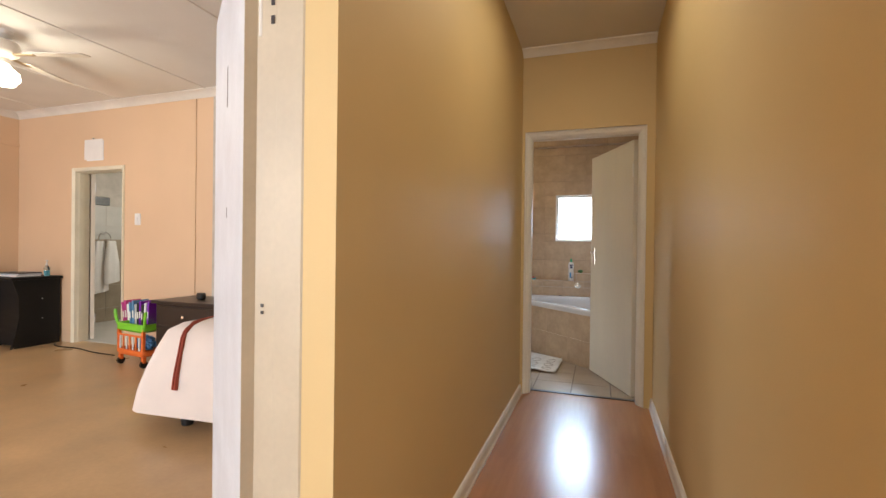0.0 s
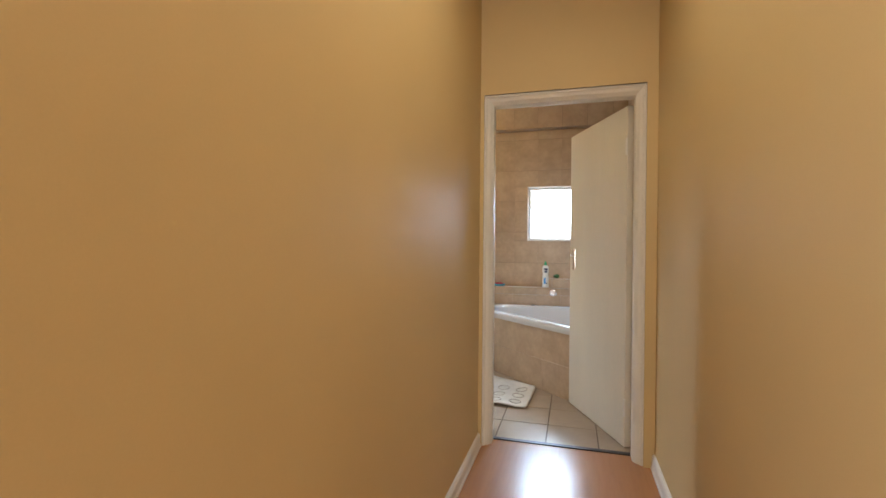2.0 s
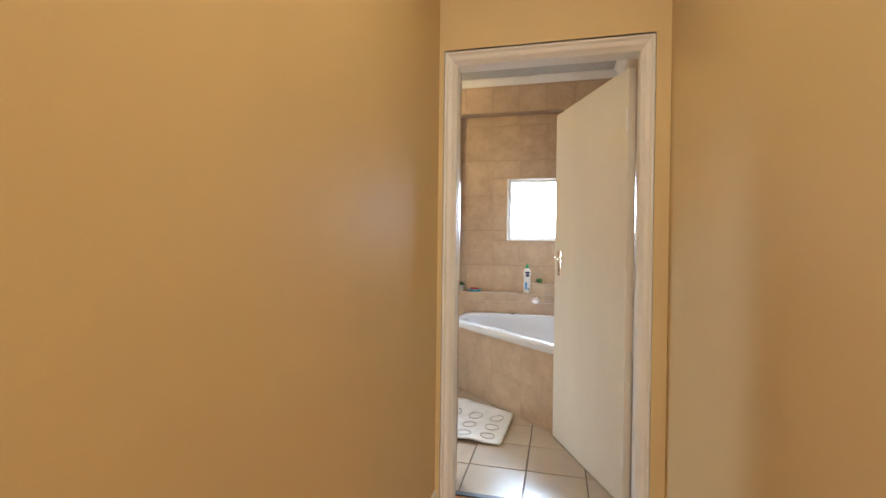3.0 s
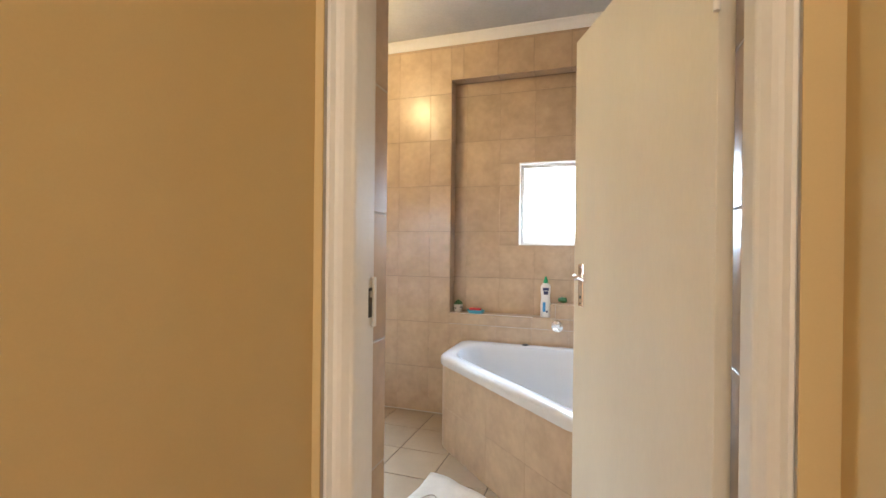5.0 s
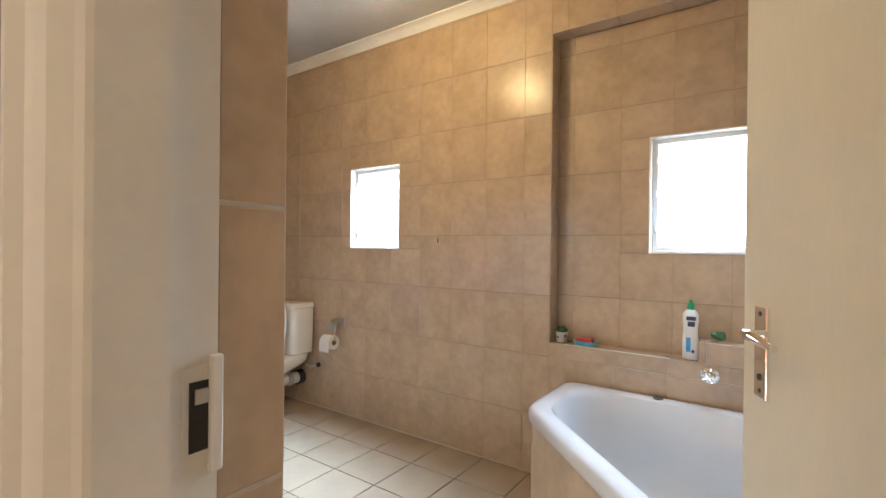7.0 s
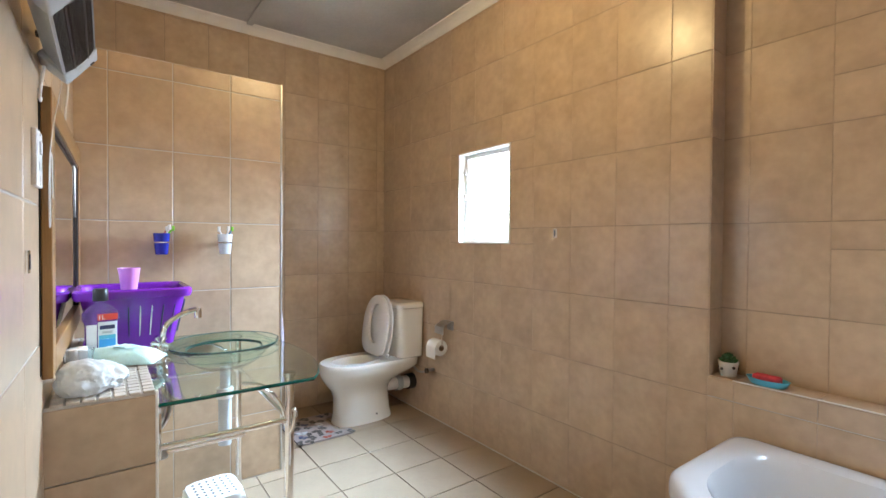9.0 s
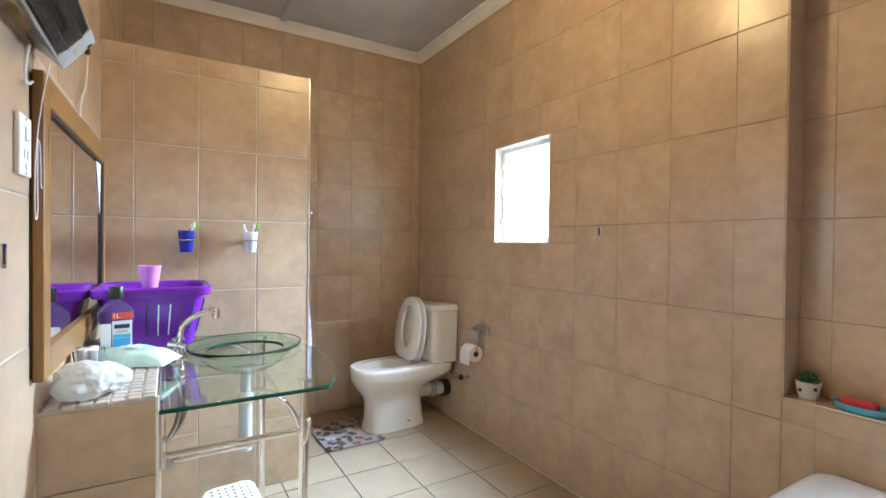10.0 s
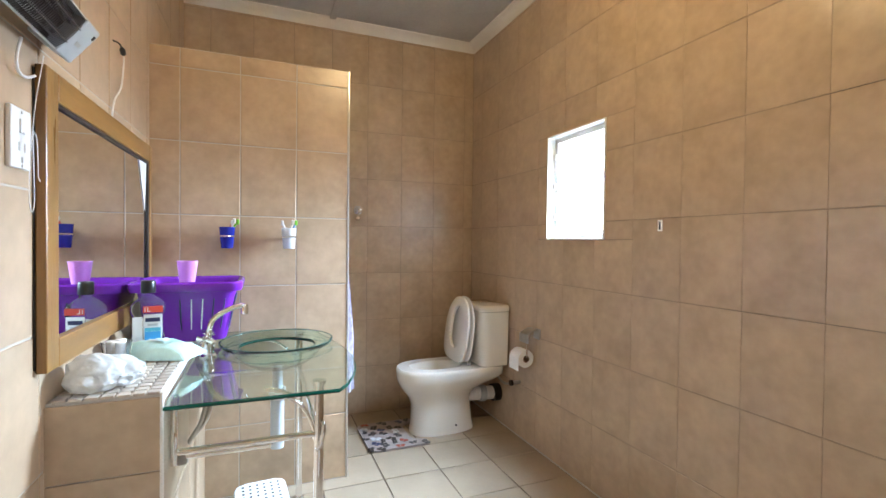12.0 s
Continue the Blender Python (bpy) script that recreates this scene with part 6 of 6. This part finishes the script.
# ---------------------------------------------------------------- bedroom
def bed():
    root = thing("bed", (0.115, -0.125, 0), "bed with a pale cover, two red stripes and dark feet", "bed")
    x0, x1, y0, y1 = -2.52, -0.75, 2.22, 3.42
    part("base", bbox(x0 - 0.03, x1, y0 - 0.045, y1, 0.085, 0.36, bevel=0.02), M["cloth_cream"], root)
    part("mattress", bbox(x0 + 0.03, x1, y0 + 0.03, y1, 0.362, 0.58, bevel=0.05, seg=4), M["cloth_white"], root, "", True)
    for x in (x0 + 0.14, x1 - 0.14):
        for y in (y0 + 0.03, y1 - 0.12):
            part("foot", lathe(bmesh.new(), [(0.034, 0.0), (0.040, 0.03), (0.034, 0.09)], 16, (x, y, 0)), M["black"], root, "dark round foot", True)
    # draped cover: rounded top, skirts flaring with folds, corners hanging lowest
    rings, n = [], 120

    def outline(g, z, fold, drop):
        out = []
        pts = round_poly([(x0 - g, y0 - g), (x1 + 0.02, y0 - g), (x1 + 0.02, y1 + 0.02), (x0 - g, y1 + g)], [0.10 + g * 0.5, 0.02, 0.02, 0.10 + g * 0.5], 20)
        for i, (x, y) in enumerate(pts):
            corner = max(0.0, 1 - math.hypot(x - x0, y - y0) / 0.5)
            k = fold * (0.6 * noise.noise((x * 5, y * 5, 0.3)) + 0.5 * math.sin(x * 17 + y * 15) * 0.5)
            out.append((x + (k if y0 < y < y1 else 0) - 0.03 * corner * drop, y - (k if x > x0 else 0) * 0.8 - 0.02 * corner * drop, z - 0.07 * corner * drop + 0.012 * noise.noise((x * 6, y * 6, z))))
        return out

    for g, z, f, d in ((-0.24, 0.660, 0, 0), (-0.13, 0.655, 0, 0), (-0.04, 0.635, 0, 0), (0.03, 0.59, 0.004, 0), (0.075, 0.49, 0.014, 0.15), (0.115, 0.38, 0.030, 0.45), (0.145, 0.27, 0.042, 0.75), (0.160, 0.165, 0.050, 1.0)):
        rings.append(outline(g, z, f, d))
    cov = part("cover", loft(bmesh.new(), rings, False, True), M["cloth_cream"], root, "pale pinkish cotton cover", True)
    for dx in (0.0, 0.018):
        bm = bmesh.new()
        pts = [(x0 + 0.15 + dx, y0 + 0.42, 0.668), (x0 + 0.15 + dx, y0 + 0.10, 0.655), (x0 + 0.155 + dx, y0 + 0.03, 0.633), (x0 + 0.17 + dx, y0 - 0.040, 0.588), (x0 + 0.19 + dx, y0 - 0.088, 0.48), (x0 + 0.21 + dx, y0 - 0.132, 0.37), (x0 + 0.225 + dx, y0 - 0.160, 0.28)]
        pts = smooth_path(pts, 4)
        rows = []
        for p in pts:
            rows.append([(p.x - 0.0035, p.y - 0.004, p.z + 0.004), (p.x + 0.0035, p.y - 0.004, p.z + 0.004), (p.x + 0.0035, p.y + 0.02, p.z - 0.004), (p.x - 0.0035, p.y + 0.02, p.z - 0.004)])
        loft(bm, rows)
        part("stripe", bm, M["stripe_red"], cov, "dark red woven stripe")
    return root


bed()


def bedside_cabinet():
    root = thing("chest_of_drawers", (-3.32, 3.255, 0.0), "dark brown wooden cabinet with small round knobs", "cabinet")
    part("body", bbox(-0.36, 0.36, -0.20, 0.23, 0.0, 0.595, bevel=0.004), M["brown_wood"], root)
    part("top", bbox(-0.39, 0.39, -0.235, 0.24, 0.597, 0.625, bevel=0.006), M["brown_wood"], root)
    for z0, z1 in ((0.40, 0.575), (0.21, 0.385), (0.03, 0.195)):
        for xa, xb in ((-0.34, 0.34),):
            d = part("drawer", bbox(xa, xb, -0.216, -0.2005, z0, z1, bevel=0.004), M["brown_wood"], root)
            part("knob", lathe(bmesh.new(), [(0.0, 0.0), (0.014, 0.004), (0.016, 0.012), (0.008, 0.02), (0.007, 0.03)], 16, cap0=False), M["chrome"], d, "round silver knob", True).matrix_basis = pose(0, -0.245, (z0 + z1) / 2, -90, 0, 0)
    return root


bedside_cabinet()
ac = thing("alarm_clock", (-3.35, 3.25, 0.6255), "small black bedside clock on the dark cabinet", "clock", rz=-15)
part("case", bbox(-0.045, 0.045, -0.025, 0.025, 0.0, 0.062, bevel=0.012, seg=3), M["black"], ac, "", True)
part("dial", bbox(-0.034, 0.034, -0.0275, -0.0252, 0.014, 0.050, bevel=0.001), M["element"], ac)


def toy_trolley():
    root = thing("toy_trolley", (-3.91, 3.11, 0.0), "orange and green plastic trolley filled with books", "trolley", rz=-8)
    w, d = 0.21, 0.13
    part("lower_tray", loft(bmesh.new(), [[(x, y, z) for x, y in round_poly([(-a, -b), (a, -b), (a, b), (-a, b)], [0.03] * 4, 4)] for a, b, z in ((w * .9, d * .9, 0.10), (w, d, 0.12), (w, d, 0.155), (w - .012, d - .012, 0.155), (w * .86, d * .86, 0.115))]), M["orange"], root, "orange tray", True)
    part("upper_tray", loft(bmesh.new(), [[(x, y, z) for x, y in round_poly([(-a, -b), (a, -b), (a, b), (-a, b)], [0.03] * 4, 4)] for a, b, z in ((w * .86, d * .86, 0.32), (w, d, 0.34), (w, d, 0.40), (w - .012, d - .012, 0.40), (w * .84, d * .84, 0.335))]), M["lime"], root, "lime green tray", True)
    for sx in (-1, 1):
        part("side_arm", tube(bmesh.new(), smooth_path([(sx * w, -d + 0.02, 0.38), (sx * (w + 0.02), -d + 0.01, 0.45), (sx * (w + 0.03), -d + 0.01, 0.52)]), 0.014, 10), M["lime"], root, "", True)
        for sy in (-1, 1):
            part("post", bbox(sx * (w - 0.02) - 0.014, sx * (w - 0.02) + 0.014, sy * (d - 0.02) - 0.014, sy * (d - 0.02) + 0.014, 0.13, 0.36, bevel=0.004), M["orange"], root)
            wl_ = part("caster", tube(bmesh.new(), [(sx * (w - 0.03) - 0.012, sy * (d - 0.03), 0.033), (sx * (w - 0.03) + 0.012, sy * (d - 0.03), 0.033)], 0.033, 16), M["black"], root, "black wheel", True)
            part("fork", bbox(sx * (w - 0.03) - 0.018, sx * (w - 0.03) + 0.018, sy * (d - 0.03) - 0.016, sy * (d - 0.03) + 0.016, 0.045, 0.102, bevel=0.004), M["orange"], root)
    for k in range(7):
        x = -0.15 + k * 0.05
        part("rail_bar", bbox(x - 0.008, x + 0.008, -d + 0.004, -d + 0.012, 0.157, 0.28), M["orange"] if k % 2 else M["white_plastic"], root)
    part("rail", bbox(-w + 0.01, w - 0.01, -d + 0.002, -d + 0.014, 0.28, 0.298, bevel=0.003), M["orange"], root)
    return root


toy_trolley()
bk = ["magenta", "magenta", "label_white", "book_blue", "book_blue", "grey_plastic", "black", "purple", "black", "label_white", "purple"]
for k, c in enumerate(bk):
    x = -4.175 + k * 0.029
    b = thing("book", (x, 3.205, 0.340), "upright %s folder standing in the toy trolley" % {"magenta": "magenta", "label_white": "white", "book_blue": "blue", "grey_plastic": "grey", "black": "black", "purple": "purple"}[c], "book", "books in the trolley", rz=random.uniform(-5, 5))
    hh = 0.235 + 0.02 * math.sin(k * 2.1)
    cv = bbox(-0.012, 0.012, -0.085, 0.085, 0.0, hh, bevel=0.002)
    bmesh.ops.rotate(cv, cent=(0, 0, 0), matrix=Matrix.Rotation(radians(-9 + 1.4 * k), 3, 'Y'), verts=cv.verts)
    part("cover", cv, M[c], b)
    lb = bbox(-0.008, 0.008, -0.0862, -0.0853, hh * 0.35, hh * 0.62)
    bmesh.ops.rotate(lb, cent=(0, 0, 0), matrix=Matrix.Rotation(radians(-9 + 1.4 * k), 3, 'Y'), verts=lb.verts)
    part("spine_label", lb, M["paper"], b)
bag_blue = crumple("folded_cloth_bag", (-3.97, 3.195, 0.118), 0.10, 0.06, 0.07, 0.25, 2.2, M["book_blue"], "blue and white packet in the trolley's lower tray", "packet", 4.4)


def desk():
    root = thing("desk", (-6.07, 3.245, 0.0), "black wooden desk with a curved side panel", "desk")
    part("top", bbox(-0.42, 0.42, -0.25, 0.24, 0.735, 0.765, bevel=0.004), M["black_wood"], root)
    pts = [(-0.21, 0.0), (-0.235, 0.0), (-0.20, 0.14), (-0.165, 0.34), (-0.17, 0.55), (-0.225, 0.733), (0.23, 0.733), (0.23, 0.0)]
    for xx in (0.365, -0.39):
        side = bmesh.new()
        vs = [[side.verts.new((xx + t, y, z)) for y, z in pts] for t in (0, 0.022)]
        side.faces.new(vs[0])
        side.faces.new(vs[1][::-1])
        for i in range(len(pts)):
            side.faces.new((vs[0][i], vs[0][(i + 1) % len(pts)], vs[1][(i + 1) % len(pts)], vs[1][i]))
        part("side_panel", side, M["black_wood"], root, "curved black side panel")
    part("drawer_unit", bbox(-0.02, 0.363, -0.16, 0.225, 0.02, 0.733, bevel=0.003), M["black_wood"], root)
    for z in (0.30, 0.52):
        part("screw_cap", tube(bmesh.new(), [(0.387, 0.05, z), (0.3895, 0.05, z)], 0.006, 10), M["steel"], root)
    part("foot_cap", tube(bmesh.new(), [(0.376, -0.215, 0.0), (0.376, -0.215, 0.02)], 0.012, 10), M["chrome"], root, "silver foot", True)
    return root


desk()
for k, (w, h, m) in enumerate(((0.24, 0.018, "paper"), (0.22, 0.014, "grey_plastic"), (0.19, 0.010, "black"))):
    pz = 0.7655 + (0, 0.0185, 0.033)[k]
    b = thing("paper_stack" if k < 2 else "notebook", (-6.02 + 0.02 * k, 3.22, pz), ("pile of white papers on the black desk", "grey folder lying on the papers", "thin black notebook on top of the pile")[k], "papers", rz=4 * k)
    part("sheets", bbox(-w, w, -0.12, 0.12, 0, h, bevel=0.002), M[m], b)
sp_ = thing("spray_bottle", (-5.72, 3.36, 0.7655), "small clear pump bottle on the desk", "bottle")
part("body", lathe(bmesh.new(), [(0.026, 0), (0.028, 0.004), (0.028, 0.09), (0.012, 0.112), (0.010, 0.12)], 20), M["clear_plastic"], sp_, "", True)
part("liquid", lathe(bmesh.new(), [(0.025, 0.004), (0.025, 0.06)], 20), M["aqua_plastic"], sp_)
part("pump", lathe(bmesh.new(), [(0.012, 0.12), (0.012, 0.14), (0.005, 0.142), (0.005, 0.17), (0.014, 0.172), (0.014, 0.18)], 14), M["white_plastic"], sp_, "white pump", True)
ch = thing("office_chair", (-6.22, 2.95, 0.0), "dark grey upholstered chair tucked at the desk", "chair")
part("seat", bbox(-0.22, 0.20, -0.20, 0.20, 0.44, 0.50, bevel=0.025, seg=3), M["element"], ch, "", True)
for sx in (-0.18, 0.16):
    for sy in (-0.16, 0.16):
        part("leg", tube(bmesh.new(), [(sx, sy, 0.0), (sx, sy, 0.445)], 0.014, 10), M["black"], ch, "", True)
part("backrest", bbox(-0.215, -0.18, -0.19, 0.19, 0.50, 0.92, bevel=0.015, seg=3), M["element"], ch, "", True)
cord("floor_cable", [(-5.64, 3.40, 0.006), (-5.45, 3.30, 0.006), (-5.1, 3.30, 0.006), (-4.8, 3.24, 0.006), (-4.45, 3.22, 0.006)], 0.006, M["black"], "black cable lying across the bedroom floor")

# bedroom doorway to the next bathroom
f3 = steel_frame("door_frame_3", "cream steel frame around the next bathroom's doorway", ENS[0], ENS[1], ENS[3], BEDY, 0.150, 0.05, "frame_cream")
d3 = door_leaf("door_3", (ENS[0] + 0.012, BEDY + 0.180), 151, 0.75, 2.0, "cream door standing open into the next bathroom", M["door_white"])
lever(d3, -1, 0.70, -0.020, 1.02, 1)
for z in (0.25, 1.8):
    part("hinge", tube(bmesh.new(), [(-0.004, -0.026, z - 0.05), (-0.004, -0.026, z + 0.05)], 0.008), M["steel"], d3)
note = thing("paper_notice", (-5.183, BEDY - 0.004, 2.20), "blank white paper notice hung above the doorway", "notice")
part("sheet", bbox(-0.145, 0.145, -0.002, 0.0, -0.115, 0.11), M["paper"], note)
part("hook", tube(bmesh.new(), [(0, 0.004, 0.118), (0, -0.012, 0.118)], 0.008, 10), M["steel"], note)
part("back_sheet", bbox(-0.11, 0.155, 0.0005, 0.0025, -0.13, 0.095), M["label_white"], note)
sw = thing("light_switch", (-4.497, BEDY, 1.408), "white light switch plate beside the doorway", "switch")
part("plate", bbox(-0.04, 0.04, -0.010, 0.002, -0.062, 0.062, bevel=0.003), M["white_plastic"], sw)
part("rocker", bbox(-0.012, 0.012, -0.015, -0.009, -0.02, 0.02, bevel=0.002), M["white_plastic"], sw)
tagged(part("wall_conduit", bbox(-3.710, -3.690, BEDY - 0.012, BEDY + 0.002, 0.62, HB - 0.07, bevel=0.003), M["bedroom_paint"]), "thin painted surface conduit on the bedroom wall", "trim", "", "structure")
tagged(part("picture_rail", bbox(BEDX, BEDX + 0.02, 0.0, BEDY, 2.30, 2.335, bevel=0.004), M["bedroom_paint"]), "painted batten along the wall", "trim", "", "structure")


def ceiling_fan():
    root = thing("ceiling_fan", (-3.98, 2.03, 0.0), "white ceiling fan with a lit frosted globe", "ceiling fan")
    part("canopy", lathe(bmesh.new(), [(0.07, HB), (0.065, HB - 0.03), (0.02, HB - 0.06)], 24), M["white_plastic"], root, "", True)
    part("rod", tube(bmesh.new(), [(0, 0, HB - 0.06), (0, 0, 2.62)], 0.012), M["brass"], root, "", True)
    part("motor", lathe(bmesh.new(), [(0.03, 2.64), (0.10, 2.62), (0.115, 2.57), (0.10, 2.53), (0.05, 2.50), (0.05, 2.46)], 32), M["cornice_paint"], root, "", True)
    for k in range(4):
        a = radians(20 + 90 * k)
        bl = prism(bmesh.new(), round_poly([(0.18, -0.055), (0.62, -0.068), (0.62, 0.068), (0.18, 0.055)], [0.02, 0.04, 0.04, 0.02], 5), -0.004, 0.004, 0.002, 1)
        bmesh.ops.transform(bl, matrix=Matrix.Rotation(radians(10), 4, 'X'), verts=bl.verts)
        ob = part("blade", bl, M["cornice_paint"], root, "white painted blade", True)
        ob.matrix_basis = pose(0, 0, 2.535, 0, 0, math.degrees(a))
        ir = part("blade_iron", bbox(0.09, 0.24, -0.018, 0.018, -0.010, -0.004, bevel=0.002), M["brass"], root)
        ir.matrix_basis = pose(0, 0, 2.535, 0, 0, math.degrees(a))
    gl = part("globe", lathe(bmesh.new(), [(0.045, 2.46), (0.06, 2.44), (0.105, 2.40), (0.11, 2.355), (0.08, 2.31), (0.0, 2.30)], 28, cap0=False, cap1=False), M["bulb"], root, "glowing frosted globe", True)
    gl.visible_shadow = False
    return root


ceiling_fan()


def towel_ring():
    root = thing("towel_ring", (-6.60, 4.57, 1.26), "chrome towel ring with hanging white towels", "towel ring")
    part("rose", tube(bmesh.new(), [(0, 0, 0.03), (0.05, 0, 0.03)], [0.03, 0.02], 16), M["chrome"], root, "", True)
    part("ring", tube(bmesh.new(), [(0.06, 0.085 * math.sin(k / 24 * 6.283), -0.045 + 0.085 * math.cos(k / 24 * 6.283)) for k in range(25)], 0.007, 8, False), M["chrome"], root, "", True)
    return root


towel_ring()


def hung_towel(y, z1, z0, w, x, seed):
    root = thing("towel", (x, y, z1), "white towel hanging through the chrome ring", "towel")
    n, rows = 28, []
    for j in range(16):
        t = j / 15
        row = []
        ww = w * (0.55 + 0.45 * min(1, t * 1.8))
        for i in range(n):
            a = 2 * math.pi * i / n
            fold = 1 + 0.25 * math.sin(5 * a + seed)
            row.append((0.028 * math.sin(a) * fold, ww * math.cos(a) + 0.02 * t * math.sin(seed), (z0 - z1) * t + 0.02 * math.cos(a) * t))
        rows.append(row)
    part("cloth", loft(bmesh.new(), rows), M["cloth_white"], root, "", True)
    return root


hung_towel(4.50, 1.17, 0.44, 0.11, -6.535, 1.0)
hung_towel(4.62, 1.18, 0.57, 0.11, -6.47, 2.5)
vent = thing("wall_grille", (-6.60, 4.50, 1.75), "dark metal louvre grille on the tiled wall", "grille")
part("frame", bbox(0.0, 0.02, -0.17, 0.17, -0.06, 0.06, bevel=0.003), M["element"], vent)
for k in range(5):
    part("slat", bbox(0.021, 0.03, -0.16, 0.16, -0.05 + k * 0.022, -0.038 + k * 0.022), M["black"], vent)

# ---------------------------------------------------------------- tiles
rows_ = joints(0.0, H, 4 / 3, 0.334)
lay_tiles(wf, M["tile"], lambda u, v: pose(u, YF, v), joints(BXL, NX0, -0.96, 0.25), rows_, [W1], gap=0.0034, side_gap=0.0007)
lay_tiles(wt, M["tile"], lambda u, v: pose(u, YF, v), joints(NX0, BXR, -0.71, 0.25), joints(NZ1, H, 4 / 3, 0.334), gap=0.0026)
lay_tiles(wl, M["tile"], lambda u, v: pose(u, YF, v), joints(NX0, BXR, -0.71, 0.25), joints(0.0, NZ0, 4 / 3, 0.334), gap=0.0034, side_gap=0.0007)
lay_tiles(wnb, M["tile"], lambda u, v: pose(u, YN, v), joints(NX0, BXR, -0.46, 0.25), joints(NZ0, NZ1, 4 / 3, 0.334), [W2], gap=0.0034, side_gap=0.0007)
lay_tiles(wf, M["tile"], lambda u, v: pose(NX0 + 0.0045, u, v, 0, 0, 90), [YF + 0.001, YN], joints(NZ0, NZ1, 4 / 3, 0.334), gap=0.0026)
lay_tiles(wl, M["tile"], lambda u, v: pose(u, v, NZ0 + 0.005, -90), joints(NX0, -0.082, -0.71, 0.25), [YF + 0.003, YN], gap=0.003)
lay_tiles(wt, M["tile"], lambda u, v: pose(u, v, NZ1, 90), joints(NX0, BXR, -0.71, 0.25), [YF, YN], gap=0.003)
lay_tiles(we, M["tile"], lambda u, v: pose(BXL, u, v, 0, 0, 90), joints(YI, YF, 5.22, 0.25), rows_, gap=0.0026)
lay_tiles(wr, M["tile"], lambda u, v: pose(BXR, u, v, 0, 0, -90), joints(YI, YF, 5.545, 0.25), rows_, gap=0.0026)
lay_tiles(ws, M["tile"], lambda u, v: pose(STX, u, v, 0, 0, 90), [YI, 3.925, 4.176, 4.430, STY - 0.006], joints(0.0, STZ - 0.002, 1.340, 0.334), gap=0.0045)
lay_tiles(ws, M["tile"], lambda u, v: pose(u, STY, v, 0, 0, 180), [STX - 0.10, STX - 0.007], joints(0.0, STZ - 0.002, 1.340, 0.334), gap=0.004)
lay_tiles(ws, M["tile"], lambda u, v: pose(u, v, STZ, -90), [STX - 0.10, STX - 0.002], joints(YI, STY - 0.006, 3.925, 0.2525), gap=0.004)
lay_tiles(wd, M["tile"], lambda u, v: pose(u, YW(u), v, 0, 0, 180 + (SKEW if u < DX0 else 0)), joints(BXL, BXR, -1.475, 0.25), rows_, [(DX0 - 0.024, DX1 + 0.03, -0.1, DH + 0.065)], gap=0.0045)
lay_tiles(wd, M["tile"], lambda u, v: pose(DX0 - 0.024, u, v, 0, 0, 90), [3.673, YI], joints(0.0, DH, 0.970, 0.3345), gap=0.005)
lay_tiles(wd, M["tile"], lambda u, v: pose(DX1 + 0.018, u, v, 0, 0, -90), [3.675, YI], joints(0.0, DH, 0.970, 0.3345), gap=0.005)
lay_tiles(bf, M["floor_tile"], lambda u, v: pose(u, v, 0.0015, -90), joints(BXL, BXR, 0.008, 0.3035), joints(3.646, YF, 5.481, 0.3085), gap=0.006, name="floor_tile")
lay_tiles(wv, M["ensuite_brown"], lambda u, v: pose(-6.6, u, v, 0, 0, 90), joints(BEDY + 0.1, 5.4, 4.38, 0.25), joints(0.0, 1.2, 0.2, 0.333), gap=0.004)
lay_tiles(wv, M["ensuite_tile"], lambda u, v: pose(-6.6, u, v, 0, 0, 90), joints(BEDY + 0.1, 5.4, 4.38, 0.25), [1.2, 1.30, 1.40, 1.685], gap=0.004)
lay_tiles(ns, M["tile"], lambda u, v: pose(u, YF, v), joints(-0.082, BXR, 0.2, 0.25), [NZ0 + 0.001, 0.838], gap=0.003)
lay_tiles(ns, M["tile"], lambda u, v: pose(u, v, 0.838, -90), joints(-0.082, BXR, 0.2, 0.25), [YF + 0.003, YN], gap=0.003)
lay_tiles(ns, M["tile"], lambda u, v: pose(-0.084, u, v, 0, 0, -90), [YF + 0.002, YN], [NZ0 + 0.006, 0.838], gap=0.003)
setting("wall_foot", bbox(BXL, BATH[0][0], YF - 0.007, YF + 0.001, 0.0, 0.005, bevel=0.001), M["grout_light"], "pale grout line at the foot of the tiled wall", "trim")
tagged(part("ledge_trim", bbox(NX0 + 0.09, -0.20, YF - 0.003, YF + 0.003, NZ0 + 0.0025, NZ0 + 0.0065, bevel=0.001), M["cornice_paint"]), "chipped white edge of the niche ledge", "trim", "", "structure")
